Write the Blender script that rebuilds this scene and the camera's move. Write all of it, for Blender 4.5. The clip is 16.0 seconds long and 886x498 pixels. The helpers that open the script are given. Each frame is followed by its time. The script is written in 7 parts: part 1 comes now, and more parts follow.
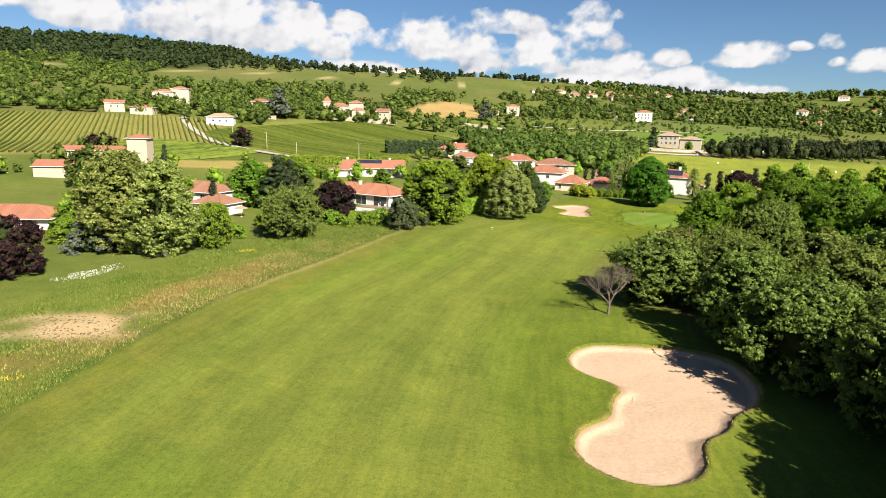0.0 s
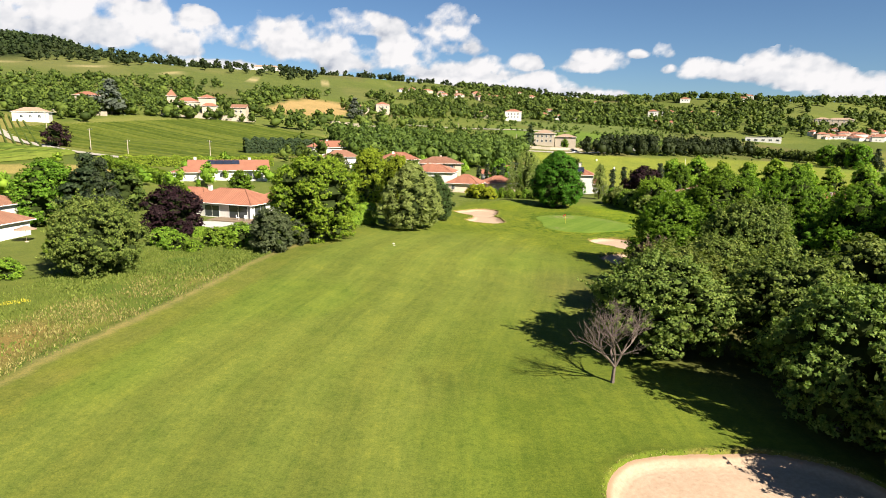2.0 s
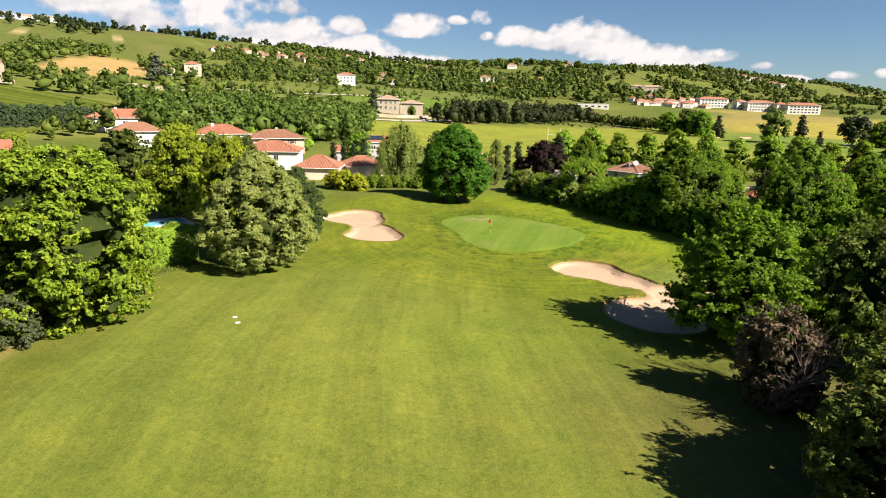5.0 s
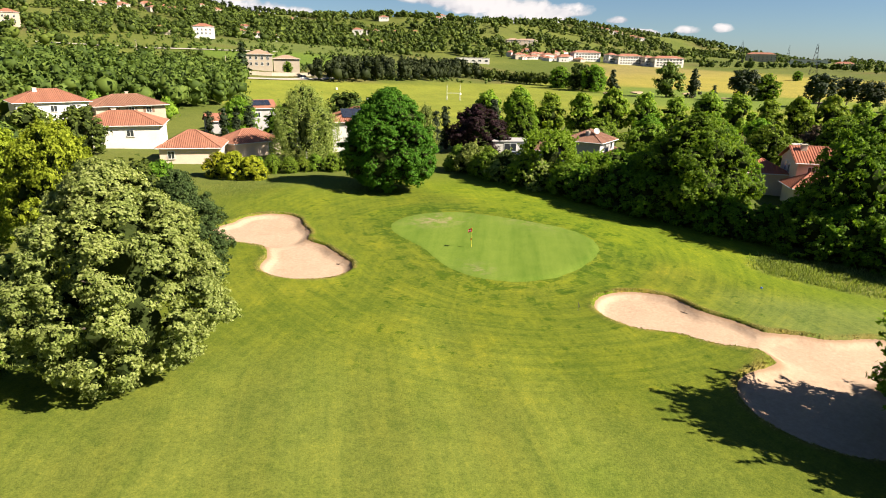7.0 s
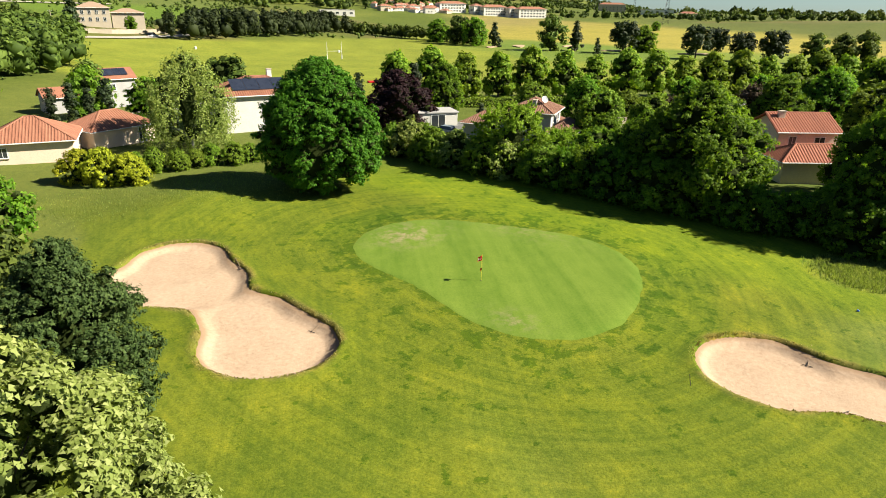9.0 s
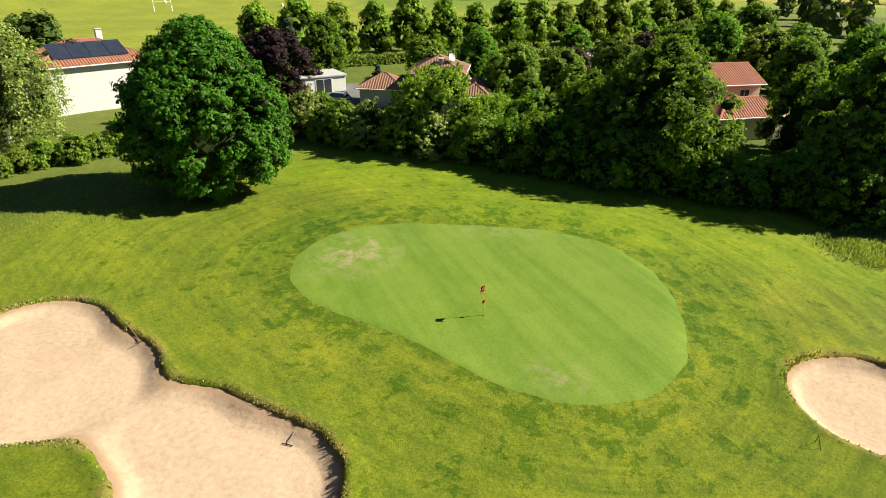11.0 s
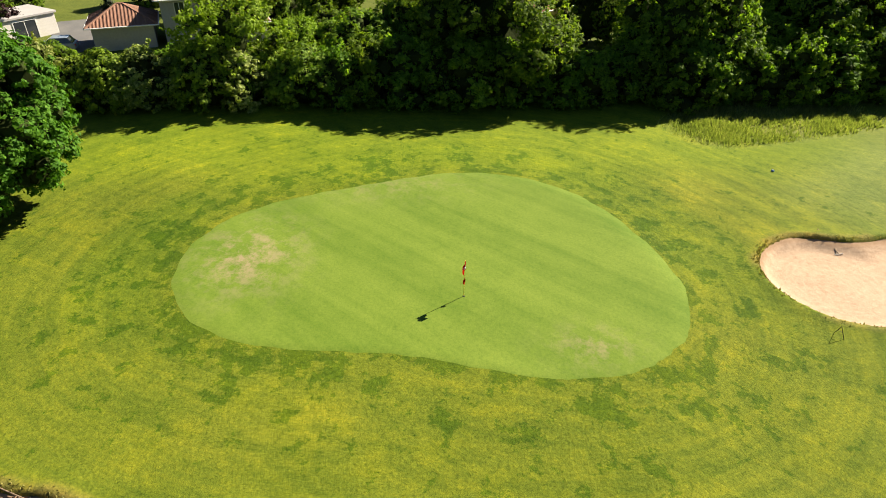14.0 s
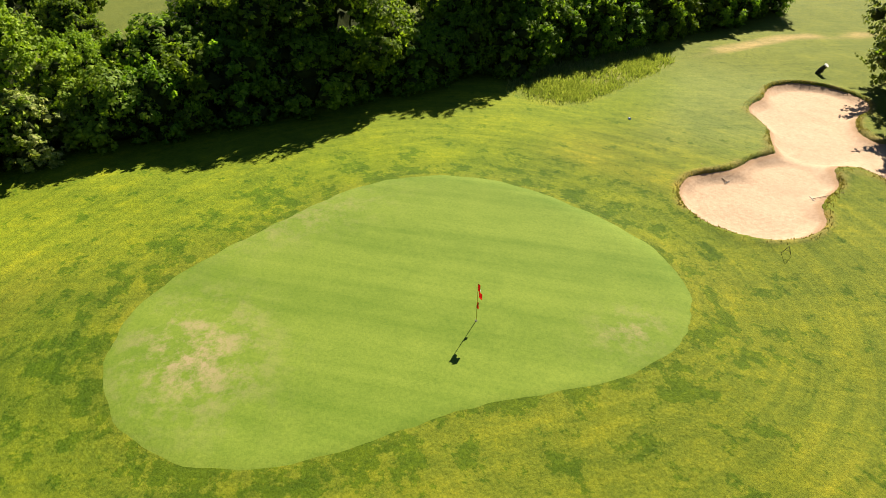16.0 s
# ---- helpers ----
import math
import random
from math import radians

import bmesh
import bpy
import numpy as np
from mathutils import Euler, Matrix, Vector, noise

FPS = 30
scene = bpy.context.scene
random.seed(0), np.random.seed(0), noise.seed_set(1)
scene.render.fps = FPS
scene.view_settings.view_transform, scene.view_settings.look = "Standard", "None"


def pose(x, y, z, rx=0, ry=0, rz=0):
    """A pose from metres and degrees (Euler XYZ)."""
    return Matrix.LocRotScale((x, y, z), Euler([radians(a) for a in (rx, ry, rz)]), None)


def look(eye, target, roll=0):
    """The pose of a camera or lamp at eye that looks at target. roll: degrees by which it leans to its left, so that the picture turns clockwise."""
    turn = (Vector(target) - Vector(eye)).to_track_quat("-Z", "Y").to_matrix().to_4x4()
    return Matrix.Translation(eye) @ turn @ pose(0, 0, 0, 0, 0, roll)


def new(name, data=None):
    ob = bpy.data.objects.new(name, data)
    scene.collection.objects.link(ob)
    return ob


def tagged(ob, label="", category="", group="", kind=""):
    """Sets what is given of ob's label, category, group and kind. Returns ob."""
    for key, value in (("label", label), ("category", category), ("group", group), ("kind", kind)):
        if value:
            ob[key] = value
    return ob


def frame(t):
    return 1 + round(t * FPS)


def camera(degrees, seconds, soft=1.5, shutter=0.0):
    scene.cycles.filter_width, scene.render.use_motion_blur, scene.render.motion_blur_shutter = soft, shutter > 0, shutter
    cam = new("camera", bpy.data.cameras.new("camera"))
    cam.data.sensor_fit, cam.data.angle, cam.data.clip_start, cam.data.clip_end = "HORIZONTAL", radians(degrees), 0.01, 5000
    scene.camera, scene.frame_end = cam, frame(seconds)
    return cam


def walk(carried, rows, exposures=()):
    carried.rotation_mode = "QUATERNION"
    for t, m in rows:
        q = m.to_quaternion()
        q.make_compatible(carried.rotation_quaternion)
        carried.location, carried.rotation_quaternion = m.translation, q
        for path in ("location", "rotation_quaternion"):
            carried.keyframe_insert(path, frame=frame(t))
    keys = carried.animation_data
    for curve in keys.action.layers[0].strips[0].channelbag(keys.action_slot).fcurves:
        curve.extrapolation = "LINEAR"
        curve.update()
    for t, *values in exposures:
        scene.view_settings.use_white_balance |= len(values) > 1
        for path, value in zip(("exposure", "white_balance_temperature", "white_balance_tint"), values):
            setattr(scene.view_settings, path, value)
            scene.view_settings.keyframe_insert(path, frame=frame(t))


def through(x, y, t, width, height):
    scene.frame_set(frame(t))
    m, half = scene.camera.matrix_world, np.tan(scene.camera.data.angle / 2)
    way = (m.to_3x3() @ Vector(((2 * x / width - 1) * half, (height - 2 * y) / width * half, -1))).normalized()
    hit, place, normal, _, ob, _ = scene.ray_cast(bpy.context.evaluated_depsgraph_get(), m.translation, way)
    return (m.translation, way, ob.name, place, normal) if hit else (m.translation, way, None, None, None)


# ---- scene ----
cam = camera(71.0, 16.0, soft=0.95)
PATH = [
    (0, (0.669, -0.024, 16.738), (0.657, 1.935, 16.338), 1.1),
    (0.5, (-0.175, 8.07, 15.774), (-0.086, 10.028, 15.378), 1.1),
    (1, (-0.953, 16.344, 14.742), (-0.757, 18.295, 14.35), 1.1),
    (1.5, (-1.777, 24.515, 13.889), (-1.475, 26.453, 13.501), 1.0),
    (2, (-2.333, 32.442, 13.487), (-1.927, 34.362, 13.102), 1.0),
    (2.5, (-2.291, 40.219, 13.429), (-1.789, 42.116, 13.044), 1.0),
    (3, (-1.641, 48.232, 13.33), (-1.045, 50.101, 12.942), 1.0),
    (3.5, (-0.744, 55.809, 13.205), (-0.065, 57.645, 12.796), 1.1),
    (4, (0.261, 63.809, 13.141), (1.02, 65.608, 12.708), 1.1),
    (4.2, (0.749, 67.071, 13.128), (1.539, 68.856, 12.688), 1.2),
    (6.5, (7.036, 102.916, 12.812), (8.17, 104.459, 12.235), 1.0),
    (7, (8.771, 109.692, 12.759), (9.989, 111.16, 12.158), 1.1),
    (7.5, (10.07, 115.646, 12.786), (11.362, 117.038, 12.158), 1.2),
    (8, (11.404, 121.165, 12.685), (12.761, 122.478, 12.027), 1.1),
    (8.5, (12.536, 126.392, 12.942), (13.955, 127.621, 12.251), 0.7),
    (8.7, (12.981, 128.066, 13.249), (14.422, 129.259, 12.543), 0.8),
    (10.8, (19.768, 143.607, 12.933), (21.413, 144.37, 12.089), 0.9),
    (11, (20.29, 144.746, 12.874), (21.951, 145.453, 12.013), 1.1),
    (11.5, (21.48, 147.222, 12.912), (23.171, 147.787, 12.006), 1.1),
    (12, (22.466, 149.354, 12.538), (24.182, 149.786, 11.605), 1.4),
    (12.5, (23.193, 151.693, 12.561), (24.916, 151.973, 11.585), 1.5),
    (13, (24.234, 153.605, 12.683), (25.941, 153.756, 11.652), 1.0),
    (13.5, (24.906, 155.535, 12.529), (26.601, 155.554, 11.467), 0.8),
    (14, (25.709, 157.74, 12.366), (27.38, 157.603, 11.276), 0.9),
    (14.5, (26.954, 160.023, 12.461), (28.583, 159.707, 11.344), 0.9),
    (15, (28.582, 162.376, 12.417), (30.156, 161.877, 11.289), 0.9),
    (15.5, (30.638, 164.779, 12.4), (32.129, 164.092, 11.258), 1.0),
    (16, (32.889, 167.035, 12.317), (34.283, 166.172, 11.171), 0.9),
]
walk(cam, [(t, look(eye, target, roll)) for t, eye, target, roll in PATH], [(0.0, 1.46, 6350, 12), (3.0, 1.50, 6400, 14), (4.2, 1.50, 6550, 15.5), (7.0, 1.52, 6600, 15.5), (8.5, 1.50, 6500, 10), (11.0, 1.46, 6500, 5), (13.4, 1.54, 6700, 7), (14.3, 1.55, 6900, 14), (16.0, 1.54, 7000, 14)])

# ---- world, sun, exposure ----
SUN_EL, SUN_AZ = 37.0, 147.0          # azimuth clockwise from +y
world = bpy.data.worlds.new("world")
scene.world = world
world.use_nodes = True
_wn = world.node_tree
_sky = _wn.nodes.new("ShaderNodeTexSky")
_sky.sky_type, _sky.sun_disc = "NISHITA", False
_sky.sun_elevation, _sky.sun_rotation = radians(SUN_EL), radians(SUN_AZ)
_sky.altitude, _sky.air_density, _sky.dust_density, _sky.ozone_density = 250, 0.8, 0.3, 1.6
_bg = _wn.nodes["Background"]
_bg.inputs["Strength"].default_value = 0.029
_tint = _wn.nodes.new("ShaderNodeMix")
_tint.data_type, _tint.blend_type = "RGBA", "MULTIPLY"
_tint.inputs[0].default_value, _tint.inputs[7].default_value = 1.0, (0.81, 1.01, 1.15, 1)
_wn.links.new(_sky.outputs[0], _tint.inputs[6])
_wn.links.new(_tint.outputs[2], _bg.inputs["Color"])
_sd = bpy.data.lights.new("sun", "SUN")
_sd.energy, _sd.angle, _sd.color = 5.2, radians(0.53), (1.0, 0.925, 0.76)
_sun = new("sun", _sd)
_toward = Vector((math.sin(radians(SUN_AZ)) * math.cos(radians(SUN_EL)), math.cos(radians(SUN_AZ)) * math.cos(radians(SUN_EL)), math.sin(radians(SUN_EL))))
_sun.matrix_world = look(_toward * 200, (0, 0, 0))

# ---- materials ----
def shader(name):
    m = bpy.data.materials.new(name)
    m.use_nodes = True
    t = m.node_tree
    return m, t, t.nodes["Principled BSDF"]


def node(t, kind, **inputs):
    n = t.nodes.new(kind)
    for k, v in inputs.items():
        n.inputs[k].default_value = v
    return n


def noise_tex(t, scale, detail=4.0, rough=0.6, vector=None):
    n = node(t, "ShaderNodeTexNoise", Scale=scale, Detail=detail, Roughness=rough)
    if vector is None:
        vector = t.nodes.new("ShaderNodeTexCoord").outputs["Object"]
    t.links.new(vector, n.inputs["Vector"])
    return n.outputs["Fac"]


def ramp(t, fac, stops):
    n = t.nodes.new("ShaderNodeValToRGB")
    e = n.color_ramp.elements
    while len(e) < len(stops):
        e.new(0.5)
    for el, (p, c) in zip(e, stops):
        el.position, el.color = p, (*c, 1) if len(c) == 3 else c
    t.links.new(fac, n.inputs["Fac"])
    return n.outputs["Color"]


def mix(t, fac, a, b, blend="MIX"):
    n = t.nodes.new("ShaderNodeMix")
    n.data_type, n.blend_type = "RGBA", blend
    for sock, v in ((n.inputs[0], fac), (n.inputs[6], a), (n.inputs[7], b)):
        if isinstance(v, (int, float)):
            sock.default_value = v
        elif isinstance(v, tuple):
            sock.default_value = (*v, 1)
        else:
            t.links.new(v, sock)
    return n.outputs[2]


def bump(t, p, height, strength, distance):
    n = node(t, "ShaderNodeBump", Strength=strength, Distance=distance)
    t.links.new(height, n.inputs["Height"])
    t.links.new(n.outputs["Normal"], p.inputs["Normal"])


def plain(name, dark, light, big=0.6, fine=9.0, rough=0.85, relief=0.3, depth=0.02, metal=0.0, vary=0.12, gloss=0.3):
    """A matt surface with a large and a fine variation, a little different on each piece."""
    m, t, p = shader(name)
    c = ramp(t, noise_tex(t, big, 5), ((0.3, dark), (0.7, light)))
    f = noise_tex(t, fine, 6, 0.7)
    c = mix(t, 0.35, c, ramp(t, f, ((0.25, tuple(v * 0.55 for v in dark)), (0.75, tuple(min(1, v * 1.25) for v in light)))))
    inf = t.nodes.new("ShaderNodeObjectInfo")
    c = mix(t, vary, c, ramp(t, inf.outputs["Random"], ((0.0, tuple(v * 0.4 for v in dark)), (1.0, tuple(min(1, v * 1.3) for v in light)))))
    t.links.new(c, p.inputs["Base Color"])
    p.inputs["Roughness"].default_value, p.inputs["Metallic"].default_value = rough, metal
    p.inputs["Specular IOR Level"].default_value = gloss
    bump(t, p, f, relief, depth)
    return m


def leaf_material(name, dark, mid, light, through=0.25, gloss=0.12):
    """Leaves: each spray has its own green, the light also comes through them."""
    dark, light = (tuple(0.75 * u + 0.25 * v for u, v in zip(e, mid)) for e in (dark, light))
    m, t, p = shader(name)
    g = t.nodes.new("ShaderNodeNewGeometry")
    c = ramp(t, g.outputs["Random Per Island"], ((0.0, dark), (0.5, mid), (1.0, light)))
    inf = t.nodes.new("ShaderNodeObjectInfo")
    hs = node(t, "ShaderNodeHueSaturation", Saturation=1.0, Value=1.0, Fac=1.0)
    mr = node(t, "ShaderNodeMapRange")
    mr.inputs["To Min"].default_value, mr.inputs["To Max"].default_value = 0.85, 1.15
    t.links.new(inf.outputs["Random"], mr.inputs["Value"])
    t.links.new(mr.outputs[0], hs.inputs["Value"])
    mr2 = node(t, "ShaderNodeMapRange")
    mr2.inputs["To Min"].default_value, mr2.inputs["To Max"].default_value = 0.485, 0.512
    t.links.new(inf.outputs["Random"], mr2.inputs["Value"])
    t.links.new(mr2.outputs[0], hs.inputs["Hue"])
    big = noise_tex(t, 0.45, 3)
    c = mix(t, 0.6, c, ramp(t, big, ((0.3, (0.55, 0.62, 0.5)), (0.7, (1.15, 1.1, 1.0)))), "MULTIPLY")
    t.links.new(c, hs.inputs["Color"])
    t.links.new(hs.outputs[0], p.inputs["Base Color"])
    p.inputs["Roughness"].default_value = 0.65
    p.inputs["Specular IOR Level"].default_value = gloss
    tr = t.nodes.new("ShaderNodeBsdfTranslucent")
    yel = mix(t, 1.0, hs.outputs[0], (1.25, 1.3, 0.55), "MULTIPLY")
    t.links.new(yel, tr.inputs["Color"])
    ms = node(t, "ShaderNodeMixShader", Fac=through)
    t.links.new(p.outputs[0], ms.inputs[1])
    t.links.new(tr.outputs[0], ms.inputs[2])
    t.links.new(ms.outputs[0], t.nodes["Material Output"].inputs["Surface"])
    return m


def ground_material():
    """Land cover from the 'land' colours; grass blades, mowing lines and bare spots on top."""
    m, t, p = shader("ground")
    a = t.nodes.new("ShaderNodeAttribute")
    a.attribute_name = "land"
    k = t.nodes.new("ShaderNodeAttribute")
    k.attribute_name = "kept"            # 1 on mown grass, 0 elsewhere
    co = t.nodes.new("ShaderNodeTexCoord").outputs["Object"]
    c = a.outputs["Color"]
    mo = t.nodes.new("ShaderNodeAttribute")
    mo.attribute_name = "mottle"         # 1 round the green
    rd = t.nodes.new("ShaderNodeAttribute")
    rd.attribute_name = "mown_round"     # x: distance from the green's edge
    al = t.nodes.new("ShaderNodeAttribute")
    al.attribute_name = "mown_along"     # x: distance from the fairway's west edge

    def times(a, b):
        return mix(t, 1.0, a, b, "MULTIPLY")

    big = noise_tex(t, 0.045, 5, 0.6, co)
    c = mix(t, 0.5, c, ramp(t, big, ((0.3, (0.74, 0.80, 0.72)), (0.7, (1.26, 1.18, 1.1)))), "MULTIPLY")
    patch = noise_tex(t, 0.35, 6, 0.65, co)
    c = mix(t, 0.5, c, ramp(t, patch, ((0.3, (0.66, 0.78, 0.6)), (0.5, (1, 1, 1)), (0.72, (1.34, 1.22, 1.1)))), "MULTIPLY")
    tuft = noise_tex(t, 2.6, 7, 0.75, co)
    blade = noise_tex(t, 9.0, 5, 0.75, co)
    c = mix(t, 0.5, c, ramp(t, blade, ((0.34, (0.40, 0.50, 0.38)), (0.5, (1, 1, 1)), (0.66, (1.60, 1.46, 1.3)))), "MULTIPLY")
    c = mix(t, 0.6, c, ramp(t, tuft, ((0.3, (0.50, 0.62, 0.48)), (0.5, (1, 1, 1)), (0.72, (1.42, 1.32, 1.2)))), "MULTIPLY")
    # mowing streaks along the fairway and round the green
    for nm, mask, scale, weight in ((al, k, 1.3, 0.48), (rd, mo, 1.5, 0.7)):
        sk = ramp(t, noise_tex(t, scale, 6, 0.72, nm.outputs["Vector"]), ((0.33, (0.62, 0.74, 0.64)), (0.5, (1, 1, 1)), (0.68, (1.42, 1.26, 1.12))))
        c = mix(t, times(mask.outputs["Color"], (weight, weight, weight)), c, sk, "MULTIPLY")
    # yellow wear in clumps
    yl = node(t, "ShaderNodeMapping")
    yl.inputs["Location"].default_value = (31.0, 7.0, 0)
    t.links.new(co, yl.inputs["Vector"])
    yk = ramp(t, noise_tex(t, 0.42, 8, 0.74, yl.outputs[0]), ((0.50, (0, 0, 0)), (0.64, (0.7, 0.7, 0.7))))
    c = mix(t, times(yk, mo.outputs["Color"]), c, times(c, (1.42, 1.26, 0.95)))
    # dark clover, thickest along the edge of the green
    edge = node(t, "ShaderNodeMapRange")
    edge.inputs["From Min"].default_value, edge.inputs["From Max"].default_value = 0.0, 7.0
    edge.inputs["To Min"].default_value, edge.inputs["To Max"].default_value = 0.10, 0.0
    sx = t.nodes.new("ShaderNodeSeparateXYZ")
    t.links.new(rd.outputs["Vector"], sx.inputs[0])
    t.links.new(sx.outputs["X"], edge.inputs["Value"])
    near = node(t, "ShaderNodeMath")
    near.operation = "ADD"
    t.links.new(noise_tex(t, 0.75, 10, 0.74, co), near.inputs[0])
    t.links.new(edge.outputs[0], near.inputs[1])
    dk = ramp(t, near.outputs[0], ((0.585, (0, 0, 0)), (0.62, (0.95, 0.95, 0.95))))
    c = mix(t, times(dk, mo.outputs["Color"]), c, times(c, (0.48, 0.66, 0.34)))
    # bare, straw-coloured specks on the mown grass
    speck = noise_tex(t, 1.1, 8, 0.8, co)
    mk = ramp(t, speck, ((0.64, (0, 0, 0)), (0.74, (1, 1, 1))))
    mk = mix(t, 1.0, mk, k.outputs["Color"], "MULTIPLY")
    mk = mix(t, 1.0, mk, (0.16, 0.16, 0.16), "MULTIPLY")
    c = mix(t, mk, c, (0.23, 0.19, 0.07))
    t.links.new(c, p.inputs["Base Color"])
    p.inputs["Roughness"].default_value = 0.95
    p.inputs["Specular IOR Level"].default_value = 0.12
    fine = noise_tex(t, 7.0, 8, 0.8, co)
    bump(t, p, mix(t, 0.5, tuft, fine), 0.75, 0.10)
    return m


def sand_material():
    m, t, p = shader("bunker_sand")
    co = t.nodes.new("ShaderNodeTexCoord").outputs["Object"]
    c = ramp(t, noise_tex(t, 0.22, 5, 0.6, co), ((0.3, (0.342, 0.243, 0.165)), (0.6, (0.399, 0.295, 0.212))))
    f = noise_tex(t, 3.2, 8, 0.72, co)
    c = mix(t, 0.6, c, ramp(t, f, ((0.3, (0.264, 0.174, 0.112)), (0.7, (0.438, 0.327, 0.237)))))
    # soil-stained margin with the bank's shade painted in, and rake furrows that follow the edge
    g = t.nodes.new("ShaderNodeAttribute")
    g.attribute_name = "margin"
    far_in = node(t, "ShaderNodeMath")
    far_in.operation = "MULTIPLY_ADD"
    far_in.inputs[1].default_value = 0.35
    t.links.new(noise_tex(t, 0.5, 5, 0.7, co), far_in.inputs[0])
    t.links.new(g.outputs["Fac"], far_in.inputs[2])
    rim = ramp(t, far_in.outputs[0], ((0.70, (0, 0, 0)), (1.20, (0.75, 0.75, 0.75))))
    c = mix(t, rim, c, (0.232, 0.146, 0.086))
    w = t.nodes.new("ShaderNodeTexWave")
    w.inputs["Scale"].default_value, w.inputs["Distortion"].default_value, w.inputs["Detail"].default_value = 0.8, 5.0, 4.0
    fl = t.nodes.new("ShaderNodeAttribute")
    fl.attribute_name = "raked"
    t.links.new(fl.outputs["Vector"], w.inputs["Vector"])
    c = mix(t, 0.05, c, ramp(t, w.outputs["Fac"], ((0.2, (0.271, 0.186, 0.122)), (0.8, (0.426, 0.317, 0.224)))))
    t.links.new(c, p.inputs["Base Color"])
    p.inputs["Roughness"].default_value = 0.95
    p.inputs["Specular IOR Level"].default_value = 0.1
    bump(t, p, mix(t, 0.93, w.outputs["Color"], f), 0.6, 0.07)
    return m


def green_material():
    """Closely mown turf with broad mowing bands and a few dry spots."""
    m, t, p = shader("putting_turf")
    co = t.nodes.new("ShaderNodeTexCoord").outputs["Object"]
    mp = node(t, "ShaderNodeMapping")
    mp.inputs["Rotation"].default_value = (0, 0, radians(45))
    t.links.new(co, mp.inputs["Vector"])
    w = t.nodes.new("ShaderNodeTexWave")
    w.inputs["Scale"].default_value, w.inputs["Distortion"].default_value, w.inputs["Detail"].default_value = 0.055, 1.2, 3.0
    t.links.new(mp.outputs[0], w.inputs["Vector"])
    c = ramp(t, w.outputs["Fac"], ((0.25, (0.073, 0.133, 0.010)), (0.75, (0.119, 0.180, 0.020))))
    c = mix(t, 0.5, c, ramp(t, noise_tex(t, 0.45, 7, 0.72, co), ((0.3, (0.061, 0.112, 0.008)), (0.7, (0.142, 0.190, 0.025)))))
    st = node(t, "ShaderNodeMapping")
    st.inputs["Scale"].default_value = (1.5, 0.13, 1)
    t.links.new(mp.outputs[0], st.inputs["Vector"])
    c = mix(t, 0.35, c, ramp(t, noise_tex(t, 1.0, 6, 0.7, st.outputs[0]), ((0.3, (0.060, 0.114, 0.008)), (0.7, (0.150, 0.200, 0.029)))))
    at = t.nodes.new("ShaderNodeAttribute")
    at.attribute_name = "worn"
    c = mix(t, 0.8, c, ramp(t, noise_tex(t, 7.0, 6, 0.8, co), ((0.34, (0.70, 0.78, 0.66)), (0.5, (1, 1, 1)), (0.66, (1.22, 1.15, 1.12)))), "MULTIPLY")
    dry = ramp(t, noise_tex(t, 1.0, 7, 0.75, co), ((0.46, (0, 0, 0)), (0.62, (1, 1, 1))))
    dry = mix(t, 1.0, dry, at.outputs["Color"], "MULTIPLY")
    dry = mix(t, 1.0, dry, (0.7, 0.7, 0.7), "MULTIPLY")
    c = mix(t, dry, c, (0.296, 0.211, 0.144))
    t.links.new(c, p.inputs["Base Color"])
    p.inputs["Roughness"].default_value = 0.9
    p.inputs["Specular IOR Level"].default_value = 0.15
    bump(t, p, noise_tex(t, 11.0, 6, 0.7, co), 0.4, 0.03)
    return m


def tile_material(name, dark, light):
    """Clay roof tiles, weathered in patches, a little different from rib to rib."""
    m, t, p = shader(name)
    co = t.nodes.new("ShaderNodeTexCoord").outputs["Object"]
    c = ramp(t, noise_tex(t, 0.5, 5, 0.6, co), ((0.3, dark), (0.7, light)))
    g = t.nodes.new("ShaderNodeNewGeometry")
    c = mix(t, 0.4, c, ramp(t, g.outputs["Random Per Island"], ((0, tuple(v * 0.6 for v in dark)), (1, tuple(min(1, v * 1.25) for v in light)))))
    f = noise_tex(t, 4.0, 7, 0.75, co)
    c = mix(t, 0.35, c, ramp(t, f, ((0.3, tuple(v * 0.45 for v in dark)), (0.75, tuple(min(1, v * 1.2) for v in light)))))
    t.links.new(c, p.inputs["Base Color"])
    p.inputs["Roughness"].default_value = 0.8
    bump(t, p, f, 0.35, 0.03)
    return m


